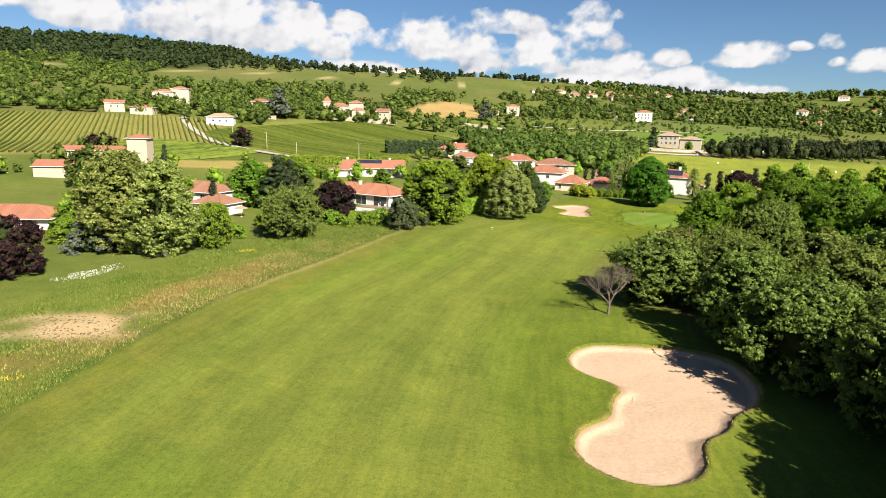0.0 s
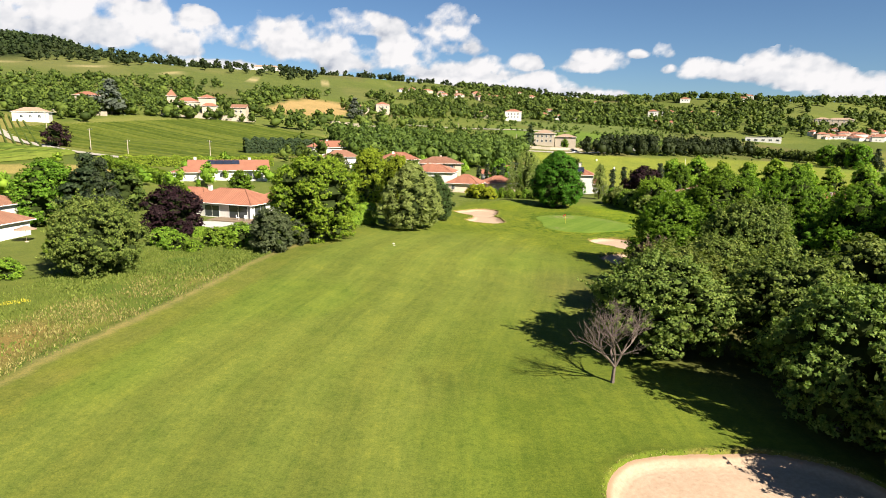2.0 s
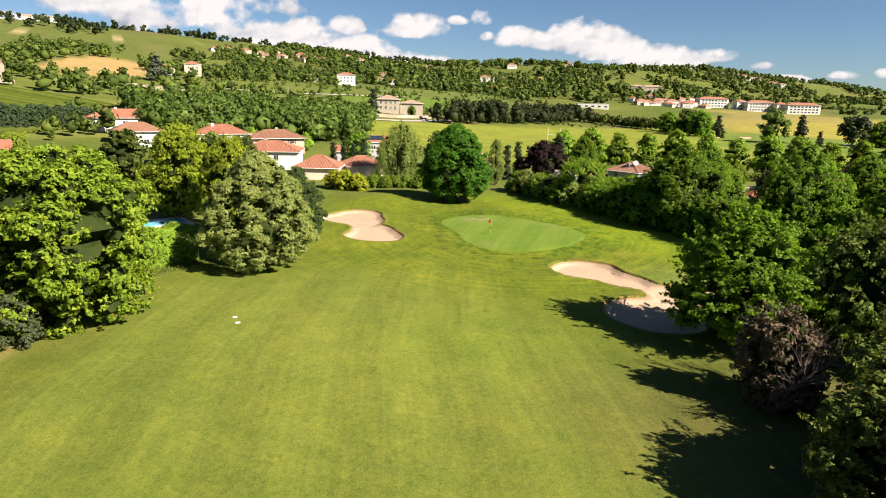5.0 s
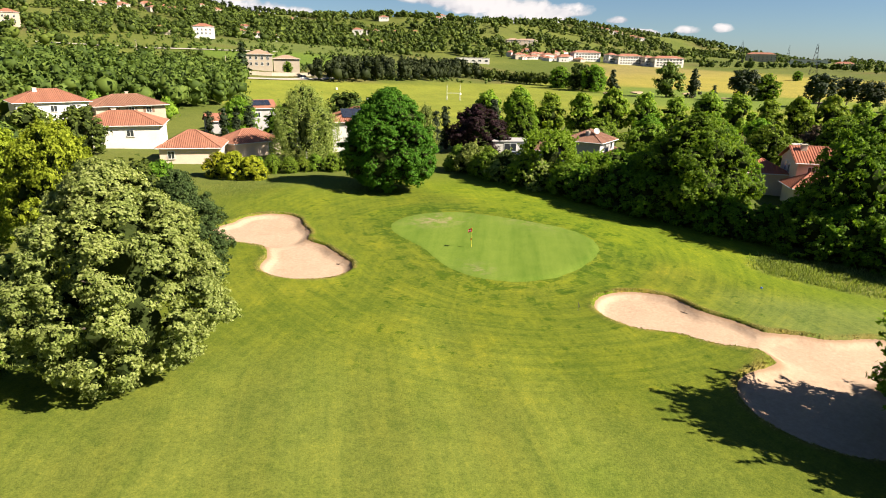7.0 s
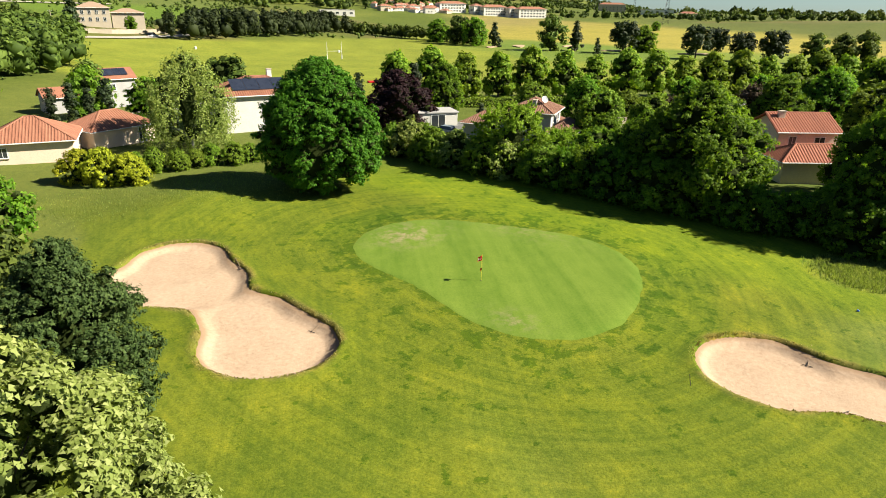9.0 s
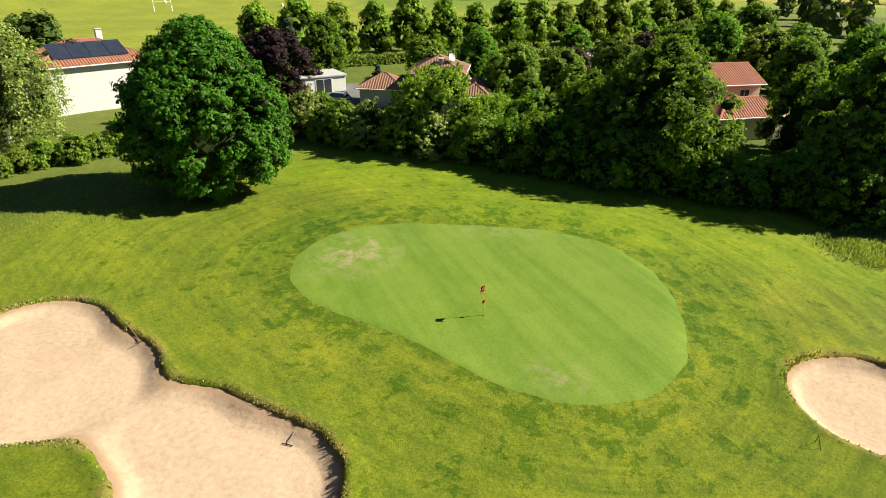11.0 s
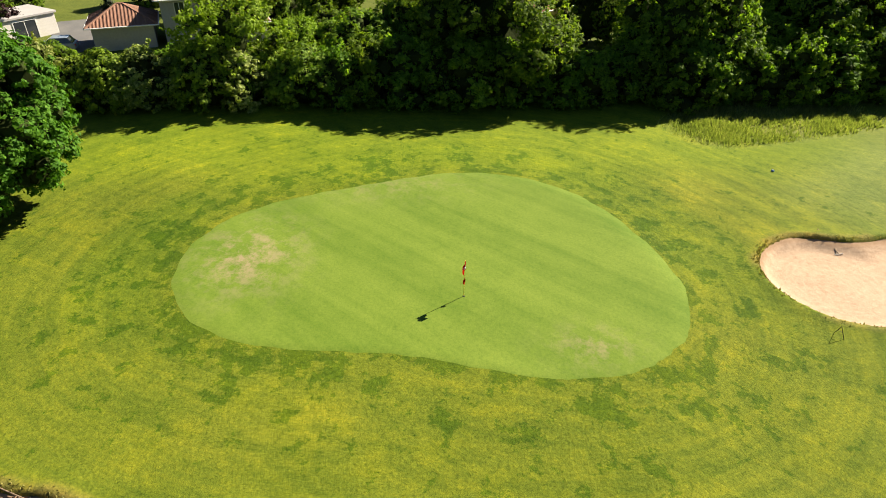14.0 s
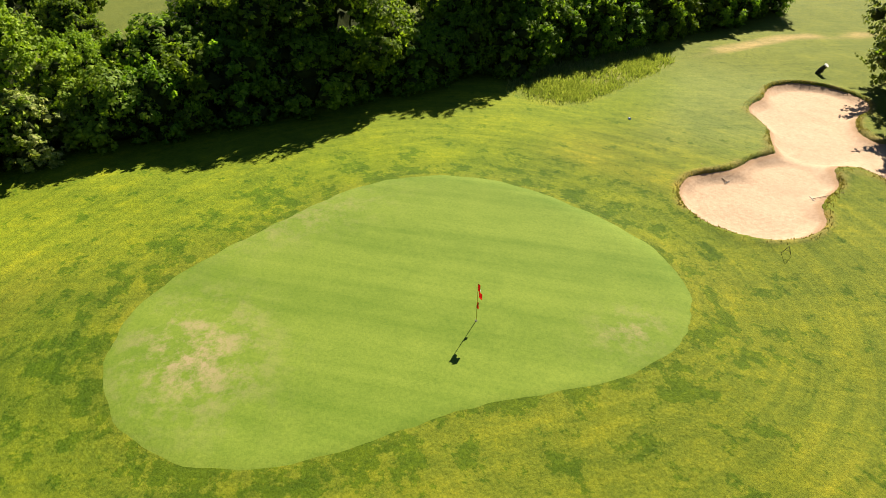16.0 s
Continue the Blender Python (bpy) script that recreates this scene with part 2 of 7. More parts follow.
def cloud_material():
    m, t, p = shader("cloud")
    a = t.nodes.new("ShaderNodeAttribute")
    a.attribute_name = "cloudiness"
    b = t.nodes.new("ShaderNodeAttribute")
    b.attribute_name = "tone"
    e = t.nodes.new("ShaderNodeEmission")
    c = ramp(t, b.outputs["Fac"], ((0.0, (0.42, 0.47, 0.55)), (0.5, (0.78, 0.79, 0.80)), (1.0, (1.0, 0.98, 0.95))))
    t.links.new(c, e.inputs["Color"])
    e.inputs["Strength"].default_value = 0.345
    tr = t.nodes.new("ShaderNodeBsdfTransparent")
    fine = noise_tex(t, 0.012, 8, 0.7)
    fz = node(t, "ShaderNodeMath")
    fz.operation = "MULTIPLY_ADD"
    fz.inputs[1].default_value = 0.34
    t.links.new(fine, fz.inputs[0])
    t.links.new(a.outputs["Fac"], fz.inputs[2])
    al = ramp(t, fz.outputs[0], ((0.47, (0, 0, 0)), (0.76, (1, 1, 1))))
    ms = t.nodes.new("ShaderNodeMixShader")
    t.links.new(al, ms.inputs[0])
    t.links.new(tr.outputs[0], ms.inputs[1])
    t.links.new(e.outputs[0], ms.inputs[2])
    t.links.new(ms.outputs[0], t.nodes["Material Output"].inputs["Surface"])
    return m


def glass_material():
    m, t, p = shader("window_glass")
    p.inputs["Base Color"].default_value = (0.03, 0.035, 0.04, 1)
    p.inputs["Roughness"].default_value = 0.08
    p.inputs["Specular IOR Level"].default_value = 0.7
    return m


GROUND, SAND, TURF = ground_material(), sand_material(), green_material()
BARK = plain("bark", (0.055, 0.042, 0.03), (0.12, 0.095, 0.07), 2.0, 14, relief=0.8, depth=0.04)
BIRCH_BARK = plain("pale_bark", (0.225, 0.210, 0.188), (0.413, 0.398, 0.367), 1.5, 9, relief=0.6)
DEAD_WOOD = plain("dead_wood", (0.078, 0.056, 0.045), (0.150, 0.115, 0.095), 2.0, 14)
# dark fill inside crowns and hedges; its colour stands in for shade between leaves
INNER_SHADE = plain("inner_twig_shade", (0.014, 0.021, 0.006), (0.034, 0.047, 0.012), 1.0, 7, relief=0.6, depth=0.05, gloss=0.03)
OAK = leaf_material("oak_leaves", (0.060, 0.094, 0.018), (0.124, 0.172, 0.034), (0.228, 0.262, 0.063), 0.3)
MAPLE = leaf_material("maple_leaves", (0.031, 0.098, 0.007), (0.056, 0.156, 0.010), (0.104, 0.224, 0.017), 0.3)
LIME = leaf_material("lime_leaves", (0.108, 0.133, 0.028), (0.217, 0.251, 0.066), (0.347, 0.362, 0.148), 0.36)
PLANE = leaf_material("plane_leaves", (0.089, 0.160, 0.014), (0.166, 0.260, 0.020), (0.305, 0.376, 0.038), 0.4)
POPLAR = leaf_material("poplar_leaves", (0.088, 0.131, 0.024), (0.198, 0.251, 0.054), (0.440, 0.455, 0.179), 0.35)
OLIVE = leaf_material("olive_leaves", (0.037, 0.048, 0.021), (0.065, 0.077, 0.036), (0.100, 0.110, 0.053), 0.2)
PALE_WEED = leaf_material("pale_weed_blades", (0.104, 0.136, 0.032), (0.184, 0.225, 0.059), (0.304, 0.323, 0.117), 0.45, 0.1)
GRASS = leaf_material("green_grass_blades", (0.075, 0.112, 0.020), (0.140, 0.185, 0.034), (0.235, 0.270, 0.070), 0.35, 0.1)
PLUM = leaf_material("plum_leaves", (0.011, 0.005, 0.007), (0.021, 0.009, 0.012), (0.044, 0.019, 0.022), 0.2)
CEDAR = leaf_material("conifer_needles", (0.012, 0.024, 0.008), (0.024, 0.041, 0.013), (0.046, 0.065, 0.024), 0.15, 0.25)
BLUE_CEDAR = leaf_material("blue_conifer_needles", (0.048, 0.059, 0.045), (0.084, 0.100, 0.077), (0.137, 0.153, 0.122), 0.15)
HEDGE = leaf_material("hedge_leaves", (0.069, 0.121, 0.012), (0.149, 0.234, 0.020), (0.263, 0.338, 0.038), 0.3)
YELLOW = leaf_material("golden_hedge_leaves", (0.178, 0.209, 0.012), (0.321, 0.342, 0.020), (0.429, 0.441, 0.038), 0.35)
YOUNG = leaf_material("young_yellow_leaves", (0.102, 0.151, 0.010), (0.221, 0.302, 0.020), (0.391, 0.486, 0.050), 0.4)
WILLOW = leaf_material("willow_leaves", (0.090, 0.150, 0.012), (0.180, 0.285, 0.022), (0.320, 0.420, 0.055), 0.4)
DUSK = leaf_material("dark_fine_leaves", (0.026, 0.050, 0.014), (0.052, 0.092, 0.026), (0.105, 0.160, 0.048), 0.25)
BIRCH = leaf_material("birch_leaves", (0.114, 0.159, 0.032), (0.210, 0.271, 0.068), (0.365, 0.420, 0.137), 0.4)
WOOD_LEAVES = leaf_material("woodland_leaves", (0.024, 0.039, 0.009), (0.059, 0.088, 0.015), (0.137, 0.178, 0.030), 0.2)
BORDER = leaf_material("border_tree_leaves", (0.060, 0.120, 0.012), (0.132, 0.240, 0.022), (0.262, 0.400, 0.045), 0.55)
THICKET = leaf_material("thicket_leaves", (0.030, 0.048, 0.010), (0.066, 0.098, 0.017), (0.135, 0.175, 0.034), 0.25)
FOREST = leaf_material("forest_leaves", (0.011, 0.018, 0.007), (0.023, 0.034, 0.011), (0.048, 0.062, 0.019), 0.12)
VINE = leaf_material("vine_leaves", (0.063, 0.099, 0.015), (0.106, 0.149, 0.022), (0.168, 0.201, 0.036), 0.2)
STRAW = leaf_material("dry_grass_blades", (0.127, 0.111, 0.037), (0.230, 0.202, 0.069), (0.368, 0.338, 0.131), 0.2, 0.1)
DRY_TWIG = leaf_material("bare_twigs", (0.063, 0.043, 0.028), (0.106, 0.077, 0.050), (0.158, 0.115, 0.077), 0.05, 0.1)
TILE_RED = tile_material("red_clay_tiles", (0.202, 0.070, 0.037), (0.287, 0.122, 0.072))
TILE_ORANGE = tile_material("orange_clay_tiles", (0.25, 0.070, 0.034), (0.35, 0.112, 0.056))
TILE_BROWN = tile_material("brown_clay_tiles", (0.158, 0.068, 0.040), (0.245, 0.119, 0.072))
TILE_PALE = tile_material("pale_clay_tiles", (0.245, 0.158, 0.104), (0.331, 0.230, 0.158))
RENDER_WHITE = plain("white_render", (0.535, 0.504, 0.459), (0.631, 0.609, 0.571), 0.5, 6, relief=0.15)
RENDER_CREAM = plain("cream_render", (0.351, 0.293, 0.223), (0.433, 0.370, 0.287), 0.5, 6, relief=0.15)
RENDER_PINK = plain("pinkish_render", (0.630, 0.486, 0.374), (0.735, 0.589, 0.466), 0.5, 6, relief=0.15)
RENDER_GREY = plain("grey_render", (0.300, 0.292, 0.292), (0.390, 0.375, 0.367), 0.5, 6, relief=0.15)
GLASS = glass_material()
FRAME_WHITE = plain("white_paint", (0.616, 0.616, 0.598), (0.722, 0.722, 0.704), 2, 20, 0.5, 0.1)
SHUTTER = plain("brown_shutter_paint", (0.12, 0.07, 0.045), (0.20, 0.12, 0.08), 2, 20, 0.6)
DARK_METAL = plain("dark_metal", (0.03, 0.03, 0.032), (0.06, 0.06, 0.062), 3, 25, 0.45, 0.1)
STONE = plain("garden_wall_stone", (0.270, 0.225, 0.165), (0.390, 0.338, 0.262), 0.7, 5, relief=0.5)
PAVING = plain("pale_paving", (0.375, 0.352, 0.323), (0.480, 0.458, 0.427), 0.7, 6, 0.8)
ASPHALT = plain("asphalt", (0.075, 0.075, 0.079), (0.128, 0.124, 0.120), 0.5, 8, 0.9)
ROAD_DUST = plain("pale_road", (0.285, 0.255, 0.210), (0.390, 0.352, 0.300), 0.3, 4, 0.9)
PANEL = plain("solar_panel_glass", (0.012, 0.016, 0.03), (0.03, 0.036, 0.055), 1, 6, 0.25, 0.05)
RED_CLOTH = leaf_material("red_cloth", (0.364, 0.013, 0.021), (0.504, 0.021, 0.034), (0.644, 0.036, 0.052), 0.2, 0.1)
WHITE_CLOTH = plain("white_cloth", (0.62, 0.62, 0.62), (0.8, 0.8, 0.8), 3, 30, 0.8)
YELLOW_PAINT = plain("yellow_paint", (0.62, 0.50, 0.05), (0.78, 0.64, 0.09), 6, 40, 0.5)
BLACK = plain("black_plastic", (0.012, 0.012, 0.014), (0.03, 0.03, 0.034), 4, 30, 0.5)
BLUE_PAINT = plain("blue_paint", (0.05, 0.13, 0.45), (0.08, 0.20, 0.6), 6, 30, 0.5)
POOL = plain("pool_water", (0.10, 0.42, 0.55), (0.16, 0.52, 0.64), 1, 4, 0.1, 0.2)
CAR_PAINT = plain("grey_blue_car_paint", (0.22, 0.27, 0.33), (0.30, 0.35, 0.42), 1, 30, 0.25, 0.02, metal=0.3)
WHITE_CAR = plain("white_car_paint", (0.66, 0.66, 0.66), (0.76, 0.76, 0.76), 1, 30, 0.25, 0.02)
CLOD = plain("dry_earth", (0.075, 0.050, 0.030), (0.150, 0.105, 0.065), 3, 20, 0.95)
RUBBER = plain("rubber", (0.012, 0.012, 0.012), (0.03, 0.03, 0.03), 6, 40, 0.8)
TIMBER = plain("weathered_timber", (0.150, 0.105, 0.068), (0.247, 0.180, 0.120), 2, 16, 0.8)
FLOWERS_WHITE = plain("white_flowers", (0.310, 0.333, 0.270), (0.450, 0.468, 0.416), 3, 20, 0.9)
FLOWERS_YELLOW = plain("yellow_flowers", (0.413, 0.345, 0.022), (0.562, 0.480, 0.038), 3, 20, 0.9)

# ---- building blocks ----
def shape(name, verts, faces, materials, parent=None, smooth=False, slots=None, label="", category="", group="", kind=""):
    """One mesh object from vertices and faces (arrays or lists)."""
    me = bpy.data.meshes.new(name)
    if isinstance(faces, np.ndarray):
        n, k = faces.shape
        me.vertices.add(len(verts))
        me.vertices.foreach_set("co", np.asarray(verts, np.float32).ravel())
        me.loops.add(n * k)
        me.loops.foreach_set("vertex_index", faces.astype(np.int32).ravel())
        me.polygons.add(n)
        me.polygons.foreach_set("loop_start", np.arange(0, n * k, k, dtype=np.int32))
        me.update(calc_edges=True)
        me.validate()
    else:
        me.from_pydata([tuple(map(float, v)) for v in verts], [], faces)
        me.update()
    for m in materials if isinstance(materials, (list, tuple)) else [materials]:
        me.materials.append(m)
    if slots is not None:
        me.polygons.foreach_set("material_index", np.asarray(slots, np.int32))
    if smooth:
        me.polygons.foreach_set("use_smooth", np.ones(len(me.polygons), bool))
    ob = new(name, me)
    ob.parent = parent
    return tagged(ob, label, category, group, kind)


def part(name, bm, material, parent, label=""):
    """A bmesh as ONE mesh object under a thing or under a part."""
    me = bpy.data.meshes.new(name)
    bm.to_mesh(me)
    bm.free()
    me.materials.append(material)
    ob = new(name, me)
    ob.parent = parent
    return tagged(ob, label)


def thing(name, m, label, category, group="", kind=""):
    """An Empty at a thing's base, which parents its parts."""
    ob = new(name)
    ob.matrix_basis = m
    ob.empty_display_size = 0.3
    return tagged(ob, label, category, group, kind)


def box(x0, y0, z0, x1, y1, z1, bevel=0.0, bm=None):
    """A box between two corners, with its edges rounded."""
    bm = bm or bmesh.new()
    v = bmesh.ops.create_cube(bm, size=1.0)["verts"]
    for p in v:
        p.co = Vector((x0 + (p.co.x + 0.5) * (x1 - x0), y0 + (p.co.y + 0.5) * (y1 - y0), z0 + (p.co.z + 0.5) * (z1 - z0)))
    if bevel:
        es = list({e for p in v for e in p.link_edges})
        bmesh.ops.bevel(bm, geom=es, offset=bevel, segments=1, affect="EDGES")
    return bm


def rod(a, b, r0, r1=None, sides=8, bm=None):
    """A tapered rod from a to b."""
    bm = bm or bmesh.new()
    a, b = Vector(a), Vector(b)
    d = b - a
    m = Matrix.Translation((a + b) / 2) @ d.to_track_quat("Z", "Y").to_matrix().to_4x4()
    bmesh.ops.create_cone(bm, cap_ends=True, segments=sides, radius1=r0, radius2=r0 if r1 is None else r1, depth=d.length, matrix=m)
    return bm


# ---- the land ----
def smooth(a, b, v):
    """0 to 1 as v goes from a to b, eased."""
    s = np.clip((v - a) / (b - a), 0.0, 1.0)
    return s * s * (3 - 2 * s)


SLOPE_U = (-300, 0, 52, 85, 110, 140, 205, 235, 330, 425, 480, 700, 1000, 1200, 1700)
SLOPE_WEST = (-9.0, -7.7, -7.2, -6.4, -5.0, -4.7, -3.6, -1.0, 5.0, 18.0, 24.0, 55.0, 103.0, 140.0, 170.0)
SLOPE_EAST = (-8.0, -7.4, -7.1, -6.5, -6.3, -6.4, -6.6, -5.0, 4.0, 16.5, 23.0, 55.0, 103.0, 140.0, 170.0)


def hills(x, y):
    """The land without bunkers and small unevenness: level in the east, a long slope up to the north-west, a ridge in the north-east."""
    x, y = np.asarray(x, float), np.asarray(y, float)
    u = -0.5 * x + 0.866 * y
    east = smooth(-5, 50, x)
    z = (1 - east) * np.interp(u, SLOPE_U, SLOPE_WEST) + east * np.interp(u, SLOPE_U, SLOPE_EAST)
    crest = 100 + 38 * smooth(-150, -480, x) - 30 * smooth(300, 900, x)
    z = np.where(z > crest - 12, crest - 12 * np.exp(-np.clip(z - crest + 12, 0, None) / 12), z)
    # ridge in the north-east, highest in its middle and running out to the plain
    ax, ay, bx, by = 770.0, 1010.0, 1950.0, 1150.0
    s = np.clip(((x - ax) * (bx - ax) + (y - ay) * (by - ay)) / ((bx - ax) ** 2 + (by - ay) ** 2), 0.0, 1.0)
    gap = np.hypot(x - ax - s * (bx - ax), y - ay - s * (by - ay))
    z = z + (46 + 44 * s - 66 * s ** 3) * np.exp(-0.5 * (gap / 150) ** 2)
    # the plain rises a little towards the village
    z = z + 12 * smooth(420, 950, np.hypot(x - 30, y - 100)) * smooth(180, 380, x) * smooth(520, 330, u)
    # low bank behind the green-side bunker
    z = z + 1.3 * np.exp(-(((x - 46) / 9) ** 2 + ((y - 188) / 7) ** 2))
    return z


def unite(a, b, k):
    h = np.clip(0.5 + 0.5 * (b - a) / k, 0, 1)
    return b * (1 - h) + a * h - k * h * (1 - h)


def lobes(x, y, circles, k):
    """Signed distance to round lobes that run into one another."""
    d = None
    for cx, cy, r in circles:
        e = np.hypot(x - cx, y - cy) - r
        d = e if d is None else unite(d, e, k)
    return d


BUNKERS = {
    "long": (((24.5, 58.7, 6.3), (18.8, 60.6, 5.1), (15.6, 43.4, 4.7), (20.2, 49.9, 4.7), (25.0, 54.4, 4.3)), 3.0),
    "west": (((37.7, 176.2, 3.6), (33.1, 174.1, 2.7), (35.3, 171.0, 4.3), (33.5, 159.0, 4.1), (35.2, 163.8, 2.75)), 3.0),
    "east": (((50.6, 134.6, 4.0), (51.6, 129.0, 2.7), (53.4, 123.6, 2.8), (57.6, 118.9, 3.7), (59.4, 113.7, 3.9), (46.6, 119.8, 4.8), (54.6, 121.0, 2.4)), 2.6),
}
GREEN = (((54.6, 153.6, 9.2), (53.8, 162.7, 7.0), (49.4, 149.1, 5.1)), 5.0)


def bunker_gap(x, y):
    d = None
    for circles, k in BUNKERS.values():
        e = lobes(x, y, circles, k)
        d = e if d is None else np.minimum(d, e)
    # worn, uneven edge
    return d + 0.035 * np.sin(x * 1.3 + 1.1 * np.sin(y * 1.7)) * np.sin(y * 1.1 + 0.7) + 0.05 * lumps(x, y, 0.45, 9)


def lumps(x, y, size, seed):
    """Gentle value noise for numpy arrays, -1 to 1."""
    r = np.random.RandomState(seed)
    table = r.rand(64, 64) * 2 - 1
    u, v = np.asarray(x) / size + 17.3, np.asarray(y) / size + 5.9
    i, j = np.floor(u).astype(int), np.floor(v).astype(int)
    f, g = u - i, v - j
    f, g = f * f * (3 - 2 * f), g * g * (3 - 2 * g)
    a, b, c, d = table[i % 64, j % 64], table[(i + 1) % 64, j % 64], table[i % 64, (j + 1) % 64], table[(i + 1) % 64, (j + 1) % 64]
    return (a * (1 - f) + b * f) * (1 - g) + (c * (1 - f) + d * f) * g


def lie(x, y):
    """Height of the turf, without the hollows of the bunkers."""
    x, y = np.asarray(x, float), np.asarray(y, float)
    near = 1 - smooth(120, 320, np.hypot(x - 25, y - 110))
    z = hills(x, y) + near * (0.16 * lumps(x, y, 14, 1) + 0.05 * lumps(x, y, 4, 2))
    far = smooth(450, 900, np.hypot(x, y))
    z = z + far * (5 * lumps(x, y, 170, 3) + 2 * lumps(x, y, 60, 4))
    # raised plateau of the green
    d = lobes(x, y, *GREEN)
    flat = smooth(1.5, -1.5, d)
    z = z * (1 - flat) + flat * (-6.25 + 0.012 * (y - 155) * -1)
    return z


def turf_height(x, y):
    d = bunker_gap(x, y)
    rim = 0.14 * np.exp(-(np.clip(d, 0, None) / 0.9) ** 2)
    return lie(x, y) + rim - 1.3 * smooth(0.20, -0.40, d)


def sand_height(x, y):
    d = bunker_gap(x, y)
    return lie(x, y) - 0.08 - 0.42 * smooth(0.1, -0.8, d) + 0.03 * lumps(x, y, 1.1, 8)


def ground(x, y):
    return float(turf_height(x, y))


EDGE_Y = (-40, 20, 44, 62, 80, 97, 106, 121.5, 142.5, 150, 165, 190)
EDGE_X = (-42, -38, -35.1, -32.2, -28.0, -20.5, -16.0, -10.0, 1.5, 10, 23, 36)
FAIRWAY, CUT, ROUGH = (0.168, 0.200, 0.039), (0.134, 0.170, 0.022), (0.140, 0.172, 0.034)


def blend(c, mask, colour):
    return c * (1 - mask[..., None]) + mask[..., None] * np.array(colour)


def inside(x, y, cx, cy, rx, ry, turn=0.0, soft=0.25):
    """1 inside a rounded rectangle round (cx, cy), turned by some degrees."""
    a = radians(turn)
    u, v = (x - cx) * math.cos(a) + (y - cy) * math.sin(a), -(x - cx) * math.sin(a) + (y - cy) * math.cos(a)
    r = (np.abs(u / rx) ** 4 + np.abs(v / ry) ** 4) ** 0.25
    return smooth(1 + soft, 1 - soft, r) if soft else (r < 1).astype(float)


def land_cover(x, y):
    """The base colour of the land, and where the grass is kept short."""
    u = -0.5 * x + 0.866 * y
    n1, n2, n3 = lumps(x, y, 9, 11), lumps(x, y, 3.1, 12), lumps(x, y, 40, 13)
    c = np.ones(x.shape + (3,)) * np.array((0.150, 0.176, 0.042))
    # gardens and meadows of the slope
    c = blend(c, smooth(-0.2, 0.5, n3), (0.112, 0.145, 0.030))
    far = smooth(260, 420, np.hypot(x, y - 60))
    c = blend(c, far * smooth(0.1, 0.6, lumps(x, y, 95, 14)), (0.120, 0.138, 0.040))
    c = blend(c, far * smooth(0.45, 0.7, lumps(x, y, 70, 15)), (0.16, 0.145, 0.06))
    # rough strip with dry grass along the west edge of the fairway
    west = np.interp(y, EDGE_Y, EDGE_X)
    strip = smooth(-26, -18, x - west) * smooth(2, 0, x - west) * smooth(175, 150, y) * smooth(-30, 0, y)
    c = blend(c, strip, ROUGH)
    dry = smooth(-12, -8, x - west + 2 * n1) * smooth(-0.5, -2.5, x - west) * smooth(118, 104, y) * smooth(45, 62, y)
    c = blend(c, strip * dry * smooth(-0.35, 0.35, n1 + 0.6 * n2), (0.235, 0.165, 0.062))
    c = blend(c, strip * smooth(0.0, 0.5, lumps(x, y, 6, 16) + 0.4 * n2) * (1 - 0.6 * dry), (0.085, 0.138, 0.022))
    c = blend(c, strip * smooth(1.1, 0.4, np.abs(x - west + 0.6)) * 0.7, (0.075, 0.105, 0.020))
    c = blend(c, inside(x, y, -41.5, 66.5, 7.5, 4.6, 10, 0.35) * smooth(-0.7, 0.1, n2 + 0.6 * n1), (0.50, 0.37, 0.25))
    # kept grass of the hole
    fair = smooth(-0.5, 0.9, x - west + 0.5 * n2) * smooth(88, 80, x) * smooth(215, 196, y + 0.25 * x)
    fair = fair * smooth(-60, -30, y)
    c = blend(c, fair, CUT)
    inner = fair * smooth(4.8, 5.6, x - west + 0.3 * n1) * smooth(33, 25, x - 0.10 * (y - 60)) * smooth(150, 138, y)
    c = blend(c, inner, FAIRWAY)
    c = blend(c, inner * smooth(0.1, 0.6, lumps(x, y, 17, 17)) * 0.6, (0.150, 0.205, 0.030))
    # paler first cut along the west edge, with straw at its border
    c = blend(c, fair * (1 - inner) * smooth(7, 4, x - west) * smooth(150, 135, y) * (0.55 + 0.3 * n2), (0.185, 0.186, 0.046))
    c = blend(c, smooth(0.9, 0.2, np.abs(x - west - 0.2 + 0.4 * n2)) * smooth(70, 90, y) * smooth(150, 138, y) * 0.8, (0.30, 0.24, 0.11))
    # mowing lanes along the fairway
    lane = np.sin((x - west) * 2 * math.pi / 7.5 + 0.6 * lumps(x, y, 30, 18))
    c = c * (1 + 0.06 * (inner * np.sign(lane) * smooth(0.0, 0.35, np.abs(lane))))[..., None]
    tyre = np.abs(np.mod(x - 5.2 - 0.10 * (y - 60), 1.9) - 0.95)
    c = c * (1 - 0.22 * inner * smooth(0.28, 0.10, tyre) * inside(x, y, 8.2 + 0.0 * y, 62, 2.6, 34, 0, 0.2) * smooth(-0.6, 0.4, n1))[..., None]
    # greener towards the bunker side; lens vignetting is painted in too
    c = blend(c, inner * smooth(2, 12, x - 0.1 * (y - 60)) * smooth(105, 80, y) * 0.6, (0.118, 0.158, 0.015))
    # worn and dark spots round the green
    dg = lobes(x, y, *GREEN)
    ring = fair * smooth(26, 14, dg)
    c = blend(c, ring * smooth(0.15, 0.6, lumps(x, y, 5.5, 19)) * 0.75, (0.175, 0.200, 0.028))
    c = blend(c, fair * smooth(3.2, 1.2, np.abs(dg - 2.6)) * smooth(46, 52, x) * 0.5, (0.095, 0.155, 0.013))
    swirl = 0.5 + 0.5 * np.sin(dg * 2 * math.pi / 2.2)
